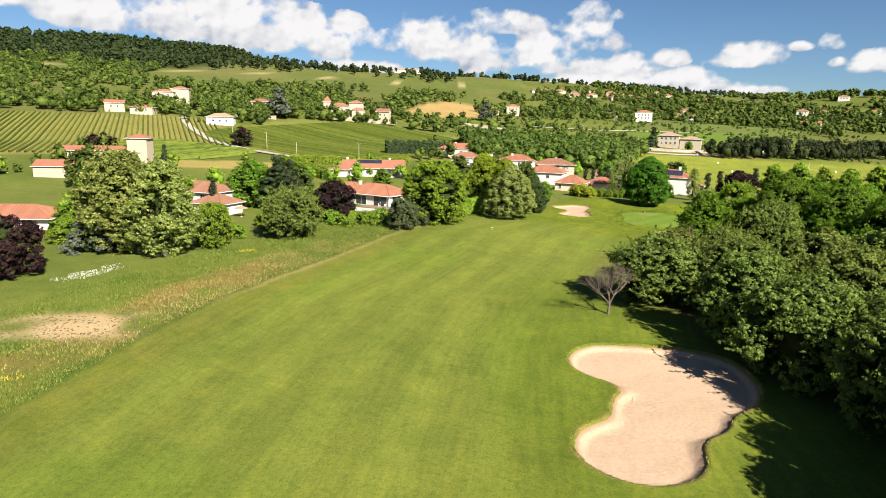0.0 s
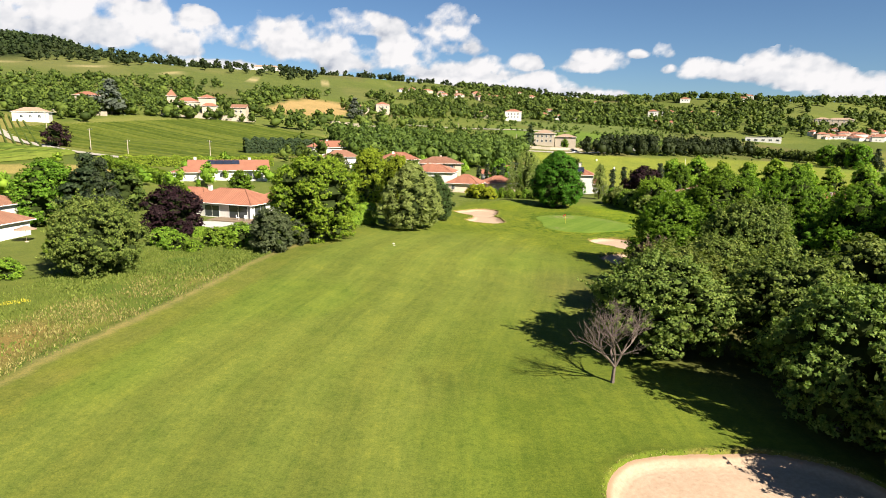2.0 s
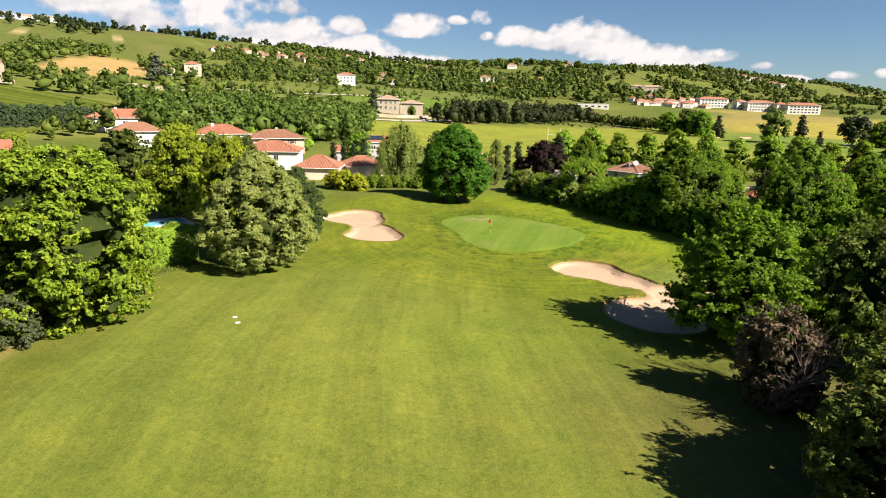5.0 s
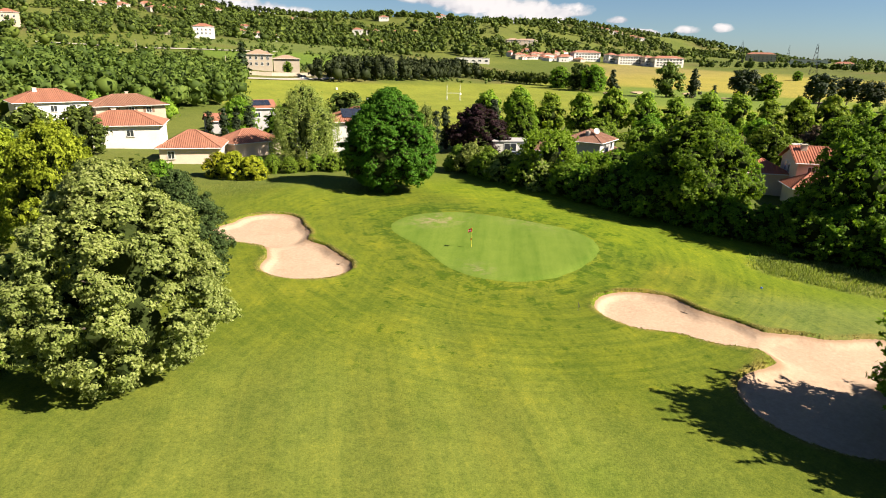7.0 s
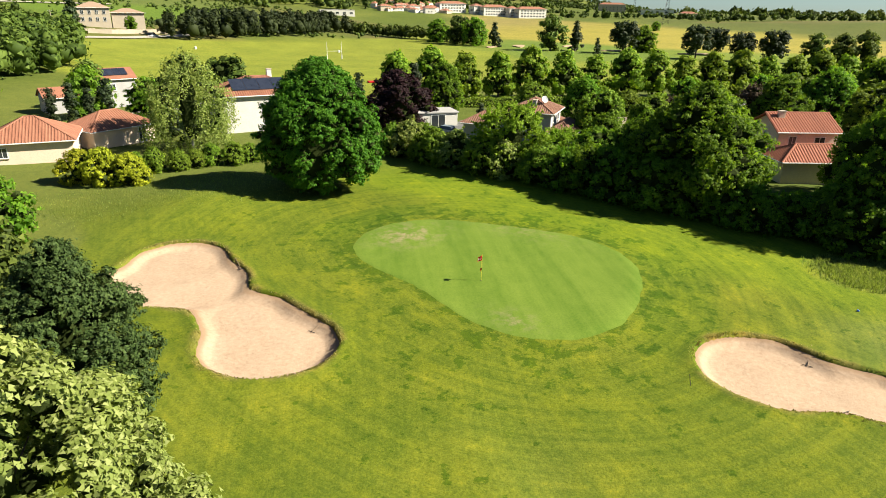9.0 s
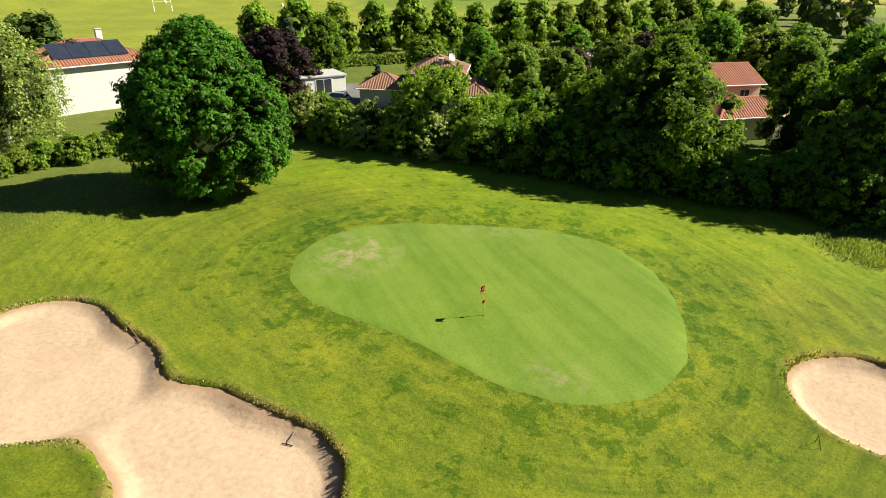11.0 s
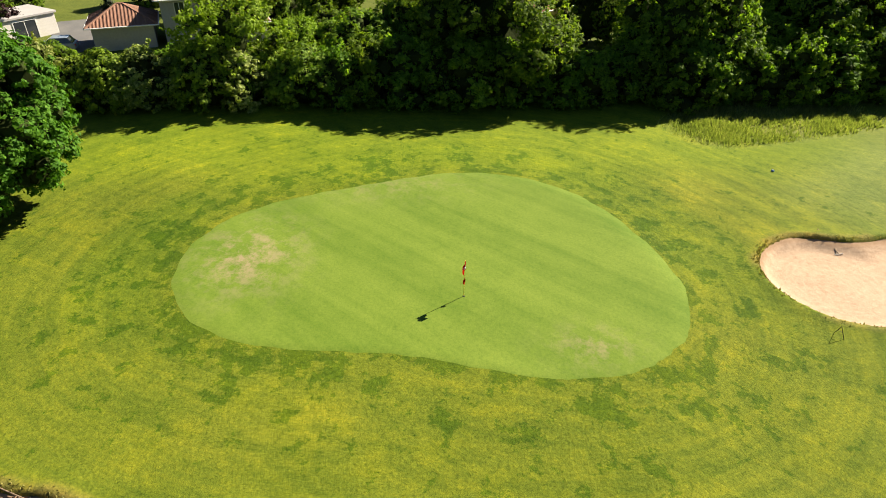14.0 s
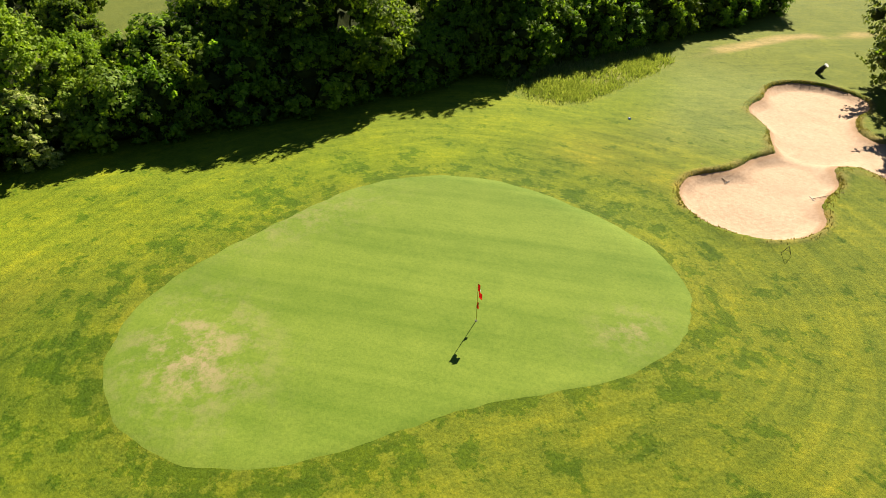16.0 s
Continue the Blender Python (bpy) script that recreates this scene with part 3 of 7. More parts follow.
    c = c * (1 + 0.10 * (swirl - 0.5) * ring * smooth(4, 8, dg) * smooth(44, 56, x))[..., None]
    c = blend(c, fair * smooth(60, 67, x + 1.5 * n1) * smooth(112, 126, y) * 0.7, (0.172, 0.240, 0.016))
    c = c * (1 + ring[..., None] * np.array((0.03, 0.04, -0.24)))
    # tall weeds east of the green and pale path beyond it
    c = blend(c, inside(x, y, 73.2, 126.0, 3.6, 9.0, 14, 0.25), (0.230, 0.250, 0.070))
    trail = smooth(1.5, 0.3, np.abs(x - (71 + 0.10 * (y - 100) + 1.5 * n1))) * smooth(116, 110, y) * smooth(70, 85, y)
    c = blend(c, trail * smooth(-0.5, 0.3, n2), (0.36, 0.28, 0.14))
    c = blend(c, inside(x, y, 62.0, 122.0, 5.0, 10.0, 35, 0.5) * 0.45, (0.21, 0.26, 0.10))
    # darker, browner ground under the oaks
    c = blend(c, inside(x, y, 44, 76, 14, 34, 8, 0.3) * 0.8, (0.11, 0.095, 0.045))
    # playing field, hay field, vineyards, brown slope
    pitch = smooth(-4, 4, (y - 236) - 0.36 * (120 - x)) * smooth(410, 400, y - 0.10 * (x - 150)) * smooth(92, 100, x + 0.10 * (y - 250)) * smooth(430, 420, x + 0.55 * (y - 330))
    c = blend(c, pitch, (0.245, 0.275, 0.044))
    c = c * (1 + 0.06 * pitch * np.sign(np.sin((x * 0.72 + y * 0.69) * 2 * math.pi / 22)))[..., None]
    hay = smooth(-6, 6, x - np.interp(y, (-200, 200, 330, 400, 470, 560), (420, 395, 372, 400, 470, 600))) * smooth(690, 660, x - 0.30 * (y - 400)) * smooth(620, 560, y)
    c = blend(c, hay, (0.36, 0.31, 0.075))
    c = blend(c, hay * smooth(380, 520, y), (0.30, 0.25, 0.10))
    hole = smooth(270, 290, x + 0.3 * (y - 300)) * smooth(350, 330, y - 0.2 * x + 60)
    c = blend(c, hole * (1 - hay) * smooth(500, 470, x), (0.20, 0.255, 0.045))
    c = blend(c, inside(x, y, 330, 290, 90, 38, 33, 0.1) * (1 - hay), (0.165, 0.23, 0.045))
    v1 = inside(x, y, -50, 350, 72, 68, -8, 0.03)
    c = blend(c, v1, (0.205, 0.215, 0.060))
    v2 = inside(x, y, -190, 300, 85, 72, 25, 0.03)
    c = blend(c, v2, (0.25, 0.225, 0.08))
    c = blend(c, inside(x, y, -95, 232, 42, 11, 12, 0.1), (0.36, 0.29, 0.11))
    c = blend(c, inside(x, y, 2, 588, 30, 70, -12, 0.1), (0.44, 0.30, 0.15))
    c = blend(c, inside(x, y, 280, 640, 90, 55, 25, 0.25), (0.14, 0.175, 0.05))
    c = blend(c, inside(x, y, 230, 540, 90, 40, 20, 0.15), (0.13, 0.20, 0.032))
    high = smooth(560, 640, u) * smooth(960, 860, u) * smooth(150, 0, x)
    c = blend(c, high, (0.125, 0.150, 0.042))
    c = blend(c, high * smooth(0.25, 0.5, lumps(x, y, 120, 22)), (0.165, 0.170, 0.062))
    c = blend(c, smooth(800, 850, u) * smooth(-280, -350, x), (0.035, 0.050, 0.016))
    c = blend(c, smooth(4, 2, np.abs(u - 800 - 0.05 * x)) * high, (0.40, 0.33, 0.20))
    kept = np.maximum(fair * 0.9, pitch * 0.3)
    lip = smooth(0.75, 0.10, bunker_gap(x, y)) * smooth(250, 240, y)
    c = blend(c, lip * smooth(-0.5, 0.4, lumps(x, y, 1.1, 23)) * 0.8, (0.25, 0.195, 0.075))
    return c * np.array((0.655, 0.66, 0.56)), kept * (1 - lip), np.maximum(ring, 0.25 * fair)


def steps(lo, hi, fine, a, b, growth):
    """Grid lines from lo to hi: fine between a and b, ever wider outside."""
    inner = list(np.arange(a, b + 1e-6, fine))
    out, s, v = [], fine, b
    while v < hi:
        s *= growth
        v += s
        out.append(v)
    pre, s, v = [], fine, a
    while v > lo:
        s *= growth
        v -= s
        pre.append(v)
    return np.array(pre[::-1] + inner + out)


def sheet(xs, ys, skip=()):
    gx, gy = np.meshgrid(xs, ys)
    n, m = len(ys), len(xs)
    i = np.arange(n * m).reshape(n, m)
    f = np.stack([i[:-1, :-1], i[:-1, 1:], i[1:, 1:], i[1:, :-1]], -1)
    keep = np.ones(f.shape[:2], bool)
    cx, cy = (gx[:-1, :-1] + gx[1:, 1:]) / 2, (gy[:-1, :-1] + gy[1:, 1:]) / 2
    for x0, x1, y0, y1 in skip:
        keep &= ~((cx > x0) & (cx < x1) & (cy > y0) & (cy < y1))
    return gx.ravel(), gy.ravel(), f[keep]


def build_ground():
    fine = 0.9
    xs = steps(-4300, 4300, fine, -58.5, 105.3, 1.085)
    ys = steps(-1500, 4600, fine, 0.0, 210.0, 1.085)
    holes = []
    for circles, k in BUNKERS.values():
        x0, x1 = min(c[0] - c[2] for c in circles) - 1.2, max(c[0] + c[2] for c in circles) + 1.2
        y0, y1 = min(c[1] - c[2] for c in circles) - 1.2, max(c[1] + c[2] for c in circles) + 1.2
        snap = lambda v, up: (math.ceil if up else math.floor)(v / fine) * fine
        holes.append((snap(x0, False), snap(x1, True), snap(y0, False), snap(y1, True)))
    X, Y, Fc = sheet(xs, ys, holes)
    Xs, Ys, Fs, n = [X], [Y], [Fc], len(X)
    for x0, x1, y0, y1 in holes:
        a, b, f = sheet(np.linspace(x0, x1, round((x1 - x0) / 0.22) + 1), np.linspace(y0, y1, round((y1 - y0) / 0.22) + 1))
        Xs.append(a), Ys.append(b), Fs.append(f + n)
        n += len(a)
    X, Y, Fc = np.concatenate(Xs), np.concatenate(Ys), np.concatenate(Fs)
    ob = shape("ground", np.stack([X, Y, turf_height(X, Y)], -1), Fc, GROUND, smooth=True, label="mown golf fairway, meadows and wooded hills", category="ground", kind="structure")
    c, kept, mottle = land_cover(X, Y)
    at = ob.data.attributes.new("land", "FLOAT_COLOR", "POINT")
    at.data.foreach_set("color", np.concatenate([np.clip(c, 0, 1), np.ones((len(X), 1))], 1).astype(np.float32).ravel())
    at = ob.data.attributes.new("kept", "FLOAT", "POINT")
    at.data.foreach_set("value", kept.astype(np.float32))
    west, dg = np.interp(Y, EDGE_Y, EDGE_X), lobes(X, Y, *GREEN)
    for nm, u, v in (("mown_along", X - west, Y * 0.07), ("mown_round", dg, np.arctan2(Y - 157, 53.8 - X) * 1.3)):
        at = ob.data.attributes.new(nm, "FLOAT_VECTOR", "POINT")
        at.data.foreach_set("vector", np.stack([u, v, 0 * u], -1).astype(np.float32).ravel())
    at = ob.data.attributes.new("mottle", "FLOAT", "POINT")
    at.data.foreach_set("value", mottle.astype(np.float32))
    return holes


def build_bunkers(holes):
    labels = ("pale sand bunker with two lobes beside the oaks", "kidney-shaped pale sand bunker with a grassy lip", "wide pale sand bunker partly in tree shade")
    for (x0, x1, y0, y1), text in zip(holes, labels):
        xs, ys = np.linspace(x0, x1, round((x1 - x0) / 0.3) + 1), np.linspace(y0, y1, round((y1 - y0) / 0.3) + 1)
        X, Y, f = sheet(xs, ys)
        d = bunker_gap(X, Y)
        f = f[(d[f] < 0.35).any(axis=1)]
        used = np.unique(f)
        back = np.zeros(len(X), int)
        back[used] = np.arange(len(used))
        X, Y = X[used], Y[used]
        ob = shape("sand_bunker", np.stack([X, Y, sand_height(X, Y)], -1), back[f], SAND, smooth=True, label=text, category="sand bunker", kind="structure")
        d = bunker_gap(X, Y)
        at = ob.data.attributes.new("margin", "FLOAT", "POINT")
        at.data.foreach_set("value", smooth(-0.9, 0.15, d).astype(np.float32))
        at = ob.data.attributes.new("raked", "FLOAT_VECTOR", "POINT")
        at.data.foreach_set("vector", np.stack([d, 0.02 * X, 0.02 * Y], -1).astype(np.float32).ravel())


def build_green():
    """The putting surface, a thin cap of short turf with a clean edge."""
    n, rings = 160, 26
    ang = np.linspace(0, 2 * math.pi, n, endpoint=False)
    cx, cy = 53.8, 157.0
    lo, hi = np.zeros(n), np.full(n, 30.0)
    for _ in range(40):
        mid = (lo + hi) / 2
        out = lobes(cx + mid * np.cos(ang), cy + mid * np.sin(ang), *GREEN) > 0
        hi, lo = np.where(out, mid, hi), np.where(out, lo, mid)
    r = hi * (1 + 0.004 * np.sin(ang * 23) + 0.003 * np.sin(ang * 41 + 1))
    fr = np.linspace(0, 1, rings + 1)[1:]
    X = np.concatenate([[cx], (cx + np.outer(fr, r * np.cos(ang))).ravel()])
    Y = np.concatenate([[cy], (cy + np.outer(fr, r * np.sin(ang))).ravel()])
    Z = turf_height(X, Y) + 0.03
    Z[-n:] -= 0.045
    faces = [(0, 1 + i, 1 + (i + 1) % n) for i in range(n)]
    for k in range(rings - 1):
        a = 1 + k * n
        faces += [(a + i, a + n + i, a + n + (i + 1) % n, a + (i + 1) % n) for i in range(n)]
    ob = shape("putting_green", np.stack([X, Y, Z], -1), faces, TURF, smooth=True, label="closely mown oval putting green with dry spots", category="putting green", kind="structure")
    worn = np.clip(np.exp(-((X - 54.4) / 3.2) ** 2 - ((Y - 166.0) / 2.6) ** 2) + 0.6 * np.exp(-((X - 45.9) / 1.3) ** 2 - ((Y - 149.3) / 1.8) ** 2) + 0.35 * np.exp(-((X - 62) / 2) ** 2 - ((Y - 158) / 5) ** 2), 0, 1)
    at = ob.data.attributes.new("worn", "FLOAT", "POINT")
    at.data.foreach_set("value", worn.astype(np.float32))


_holes = build_ground()
build_bunkers(_holes)
build_green()

# ---- clouds, far off ----
def build_clouds():
    groups = (
        ((-44, 9.6, 5.0, 1.6), (-38, 9.0, 4.0, 1.4), (-33.9, 8.4, 2.6, 1.0), (-30.8, 7.6, 2.3, 1.1), (-27.8, 7.6, 3.0, 1.2), (-24.2, 7.8, 3.2, 1.5), (-20.8, 7.4, 2.7, 1.6), (-17.3, 7.5, 3.2, 1.8), (-14.1, 7.0, 2.9, 1.5), (-11.0, 6.4, 2.9, 1.3), (-9.8, 8.3, 1.2, 0.6), (-8.8, 4.6, 3.0, 0.5)),
        ((-5.4, 6.8, 2.0, 1.0), (-2.4, 6.6, 3.0, 1.6), (1.6, 6.1, 3.5, 1.6), (5.1, 5.7, 2.7, 1.3), (4.0, 8.3, 2.4, 0.9), (8.5, 6.0, 2.2, 1.1), (11.7, 9.0, 1.2, 1.0), (12.1, 7.3, 2.0, 1.4), (10.5, 4.9, 3.3, 0.9), (14.6, 4.6, 2.8, 0.9), (12.5, 3.7, 3.8, 0.5)),
        ((19.5, 3.8, 2.6, 0.7), (22.6, 3.4, 2.5, 0.6), (25.1, 3.0, 1.6, 0.4), (24.6, 5.5, 1.9, 0.9), (18.6, 5.5, 1.0, 0.6), (28.5, 6.3, 0.7, 0.3), (30.3, 6.3, 0.7, 0.6), (33.0, 4.7, 1.0, 0.7), (30.9, 5.1, 0.5, 0.4)),
        ((34.7, 4.8, 2.3, 0.7), (37.7, 4.8, 2.7, 0.9), (40.2, 4.7, 2.1, 1.1), (42.0, 3.9, 2.1, 0.7), (45.3, 3.1, 2.4, 0.8), (47.6, 2.5, 1.6, 0.5), (49.8, 3.5, 1.3, 0.5), (53.4, 2.9, 0.6, 0.3), (55.0, 1.8, 1.2, 0.25), (59.3, 2.1, 0.7, 0.3), (62.0, 2.2, 0.6, 0.3)),
    )
    az = np.arange(-48, 85, 0.14)
    el = np.arange(1.0, 13.0, 0.12)
    A, E = np.meshgrid(az, el)
    fbm = sum(0.55 ** k * lumps(A, E * 1.3, 2.6 / 1.95 ** k, 30 + k) for k in range(6))
    lift = sum(0.55 ** k * lumps(A + 0.35, E * 1.3 - 0.45, 2.6 / 1.95 ** k, 30 + k) for k in range(6))
    body, under = np.zeros_like(A), np.zeros_like(A)
    for g in groups:
        for a0, e0, ra, re in g:
            rise = np.where(E < e0, 1.7, 0.9)
            r2 = ((A - a0) / (ra * 1.8)) ** 2 + ((E - e0) * rise / (re * 1.75)) ** 2
            body = np.maximum(body, np.clip(1.15 - r2, 0, 1))
            under = np.maximum(under, np.clip(1.0 - r2, 0, 1) * np.clip((E - e0) / re + 0.75, 0, 1.4))
    density = np.where(body > 0, np.clip(0.13 + 0.62 * body + 0.34 * fbm, 0, 1), 0)
    # sunlit tops and grey undersides are painted into the clouds by this tone
    tone = np.clip(0.40 + 0.55 * (fbm - lift) + 0.55 * under + 0.1 * fbm, 0, 1)
    R = 4300.0
    a, e = np.radians(A), np.radians(E)
    V = np.stack([30 + R * np.sin(a) * np.cos(e), 80 + R * np.cos(a) * np.cos(e), 14 + R * np.sin(e)], -1).reshape(-1, 3)
    n, m = A.shape
    i = np.arange(n * m).reshape(n, m)
    F = np.stack([i[:-1, :-1], i[:-1, 1:], i[1:, 1:], i[1:, :-1]], -1).reshape(-1, 4)
    d = density.ravel()
    F = F[(d[F] > 0.2).any(axis=1)]
    used = np.unique(F)
    back = np.zeros(n * m, int)
    back[used] = np.arange(len(used))
    ob = shape("cloud_backdrop", V[used], back[F], cloud_material(), smooth=True, label="white cumulus clouds in a blue sky", category="sky", kind="structure")
    for nm, arr in (("cloudiness", d), ("tone", tone.ravel())):
        at = ob.data.attributes.new(nm, "FLOAT", "POINT")
        at.data.foreach_set("value", arr[used].astype(np.float32))


build_clouds()


# ---- trees ----
def ico(level):
    bm = bmesh.new()
    bmesh.ops.create_icosphere(bm, subdivisions=level, radius=1.0)
    v = np.array([p.co[:] for p in bm.verts])
    f = np.array([[p.index for p in q.verts] for q in bm.faces])
    bm.free()
    return v, f


ICO1, ICO2 = ico(1), ico(2)


def unit(r, n):
    v = r.normal(size=(n, 3))
    return v / np.linalg.norm(v, axis=1, keepdims=True)


def sprays(r, pos, nrm, size, length=1.25, tri=False):
    """Leaf sprays at the places pos, facing nrm: folded diamonds, or single triangles for far trees."""
    n = len(pos)
    nrm = nrm / (np.linalg.norm(nrm, axis=1, keepdims=True) + 1e-9)
    t = np.cross(nrm, unit(r, n))
    t /= np.linalg.norm(t, axis=1, keepdims=True) + 1e-9
    b = np.cross(nrm, t)
    s = size * (0.6 + 0.8 * r.rand(n, 1))
    if tri:
        v = np.stack([pos - t * s * 0.55 * length - b * s * 0.25, pos + t * s * 0.55 * length - b * s * 0.25, pos + b * s * 0.75 + t * s * 0.2], 1).reshape(-1, 3)
        return v, np.arange(3 * n).reshape(n, 3)
    v = np.stack([pos - t * s * 0.55 * length, pos - b * s * 0.42 + nrm * s * 0.16, pos + t * s * 0.55 * length, pos + b * s * 0.42 + nrm * s * 0.16], 1).reshape(-1, 3)
    return v, np.arange(4 * n).reshape(n, 4)


def crown_clumps(r, rx, z0, z1, count, size, profile):
    """Round leaf masses over the outside of a crown: centres and radii."""
    out = []
    for k in range(count):
        f = (k + 0.5) / count
        h = z0 + (z1 - z0) * (0.04 + 0.92 * f ** 0.9) + r.uniform(-0.3, 0.3) * size
        w = profile(min(1, max(0, (h - z0) / (z1 - z0)))) * rx
        a = k * 2.39996 + r.rand() * 1.2
        cr = size * (0.55 + 0.8 * r.rand()) * (0.55 + 0.45 * min(1, w / rx * 1.6))
        d = max(0.0, w - cr * 0.75) * (0.78 + 0.40 * r.rand())
        out.append((d * math.cos(a), d * math.sin(a), h, cr))
    return np.array(out)


def crown_mesh(seed, rx, z0, z1, count, size, leaves, leaf, profile, core=0.6, droop=0.0, flat=0.85, tri=False, bunch=16, shoots=0, heart=0.42):
    """Vertices and faces of a crown: inner masses painted as shade, and bunches of leaf sprays round them with gaps
    between.
    """
    r = np.random.RandomState(seed)
    cl = crown_clumps(r, rx, z0, z1, count, size, profile)
    mid = np.array([0, 0, z0 + 0.45 * (z1 - z0)])
    w = cl[:, 3] ** 2
    nb = leaves // bunch
    pick = r.choice(len(cl), nb, p=w / w.sum())
    out = cl[pick, :3] - mid
    out /= np.linalg.norm(out, axis=1, keepdims=True) + 1e-6
    d = unit(r, nb) + 0.7 * out + np.array([0, 0, 0.15])
    d /= np.linalg.norm(d, axis=1, keepdims=True)
    cen = cl[pick, :3] + d * cl[pick, 3:4] * (0.78 + 0.42 * r.rand(nb, 1) ** 1.6) * np.array([1, 1, flat])
    which = np.repeat(np.arange(nb), bunch)
    n = len(which)
    br = leaf * 1.9 * (0.6 + 0.8 * r.rand(nb, 1))
    q = unit(r, n) * r.rand(n, 1) ** 0.5
    q[:, 2] *= 0.7
    pos = cen[which] + q * br[which]
    pos[:, 2] -= droop * r.rand(n) * cl[pick, 3][which]
    nrm = 0.6 * d[which] + 0.9 * q + 0.55 * unit(r, n) + np.array([0, 0, 0.35])
    if shoots:
        # long leafy shoots that stand out of the crown
        at = r.choice(nb, shoots)
        way = d[at] * np.array([1, 1, 0.5]) + np.array([0, 0, 0.55]) + 0.35 * unit(r, shoots)
        way /= np.linalg.norm(way, axis=1, keepdims=True)
        reach = r.uniform(0.7, 2.0, shoots) * rx / 5.5
        m = 34
        f = np.tile(np.linspace(0, 1, m), shoots)[:, None]
        w = np.repeat(np.arange(shoots), m)
        pos = np.concatenate([pos, cen[at][w] + way[w] * f * reach[w, None] + unit(r, len(w)) * leaf * (1.5 - 1.0 * f)])
        nrm = np.concatenate([nrm, unit(r, len(w)) + np.array([0, 0, 0.5])])
    V, F = sprays(r, pos, nrm, leaf, tri=tri)
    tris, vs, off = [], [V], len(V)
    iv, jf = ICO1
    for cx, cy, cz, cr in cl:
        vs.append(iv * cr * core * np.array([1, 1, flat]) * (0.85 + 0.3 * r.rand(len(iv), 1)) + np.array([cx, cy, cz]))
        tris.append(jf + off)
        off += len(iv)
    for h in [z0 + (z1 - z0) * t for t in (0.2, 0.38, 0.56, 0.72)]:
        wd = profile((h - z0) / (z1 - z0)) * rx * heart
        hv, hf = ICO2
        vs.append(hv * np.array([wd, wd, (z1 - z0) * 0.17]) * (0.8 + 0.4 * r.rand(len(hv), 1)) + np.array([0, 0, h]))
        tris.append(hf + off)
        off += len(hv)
    T = np.concatenate(tris)
    return np.concatenate(vs), [tuple(q) for q in F.tolist()] + [tuple(q) for q in T.tolist()], len(F)


def limbs(seed, height, r0, z0, z1, rx, count, lean=0.0, sides=7):
    """A tapered trunk with limbs that fork into the crown, one bmesh."""
    r = random.Random(seed)
    bm = bmesh.new()
    base = Vector((0, 0, -0.35))
    last, rad = base, r0 * 1.5
    n = 5
    for k in range(1, n + 1):
        f = k / n
        p = Vector((lean * f * height + r.uniform(-1, 1) * r0 * 0.8, r.uniform(-1, 1) * r0 * 0.8, f * (z0 + 0.68 * (z1 - z0))))
        nr = r0 * (1 - 0.72 * f)
        rod(last, p, rad, nr, sides, bm)
        last, rad = p, nr
    for k in range(count):
        a = k * 2.4 + r.uniform(-0.4, 0.4)
        h = z0 * 0.8 + (z1 - z0) * (0.05 + 0.55 * k / count)
        s = Vector((0, 0, h))
        out = rx * r.uniform(0.45, 0.75)
        m = Vector((math.cos(a) * out * 0.5, math.sin(a) * out * 0.5, h + out * 0.35))
        e = Vector((math.cos(a + 0.2) * out, math.sin(a + 0.2) * out, h + out * 0.6))
        q = r0 * 0.42 * (1 - 0.5 * k / count)
        rod(s, m, q, q * 0.65, 5, bm)
        rod(m, e, q * 0.65, q * 0.25, 5, bm)
    return bm


def round_crown(t):
    return math.sqrt(max(0.0, 1 - (2 * t - 0.86) ** 2 / 1.32)) if t > 0 else 0.55


def egg_crown(t):
    return (0.62 + 1.5 * t) if t < 0.22 else max(0.05, math.cos((t - 0.22) / 0.80 * math.pi / 2) ** 0.85)


def full_crown(t):
    return min(1.0, 0.68 + 1.3 * t) * max(0.05, 1 - max(0.0, (t - 0.28) / 0.74) ** 2.4)


def tall_crown(t):
    return min(1.0, 0.45 + 2.2 * t) * max(0.06, math.cos(max(0.0, t - 0.3) / 0.72 * math.pi / 2) ** 0.6)


def spire(t):
    return (0.7 + 0.6 * t) * max(0.03, 1 - t ** 2.2)


def cone(t):
    return max(0.05, 1 - t) ** 0.8


def umbrella(t):
    return 0.75 + 0.25 * math.sin(t * math.pi)


MODELS = {}


def tree_model(name, material, seed, height, rx, clear, count, size, leaves, leaf, profile, bark=BARK, trunk=0.28, branch=7, **more):
    """Meshes of one kind of tree, unit size as given: (trunk mesh, crown mesh)."""
    bm = limbs(seed, height, trunk, clear, height, rx, branch)
    tm = bpy.data.meshes.new(name + "_trunk")
    bm.to_mesh(tm)
    bm.free()
    tm.materials.append(bark)
    V, F, outer = crown_mesh(seed, rx, clear, height, count, size, leaves, leaf, profile, **more)
    cm = bpy.data.meshes.new(name + "_crown")
    cm.from_pydata(V.tolist(), [], F)
    cm.update()
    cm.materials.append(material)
    cm.materials.append(INNER_SHADE)
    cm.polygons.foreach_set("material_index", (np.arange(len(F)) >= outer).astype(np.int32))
    MODELS[name] = (tm, cm)


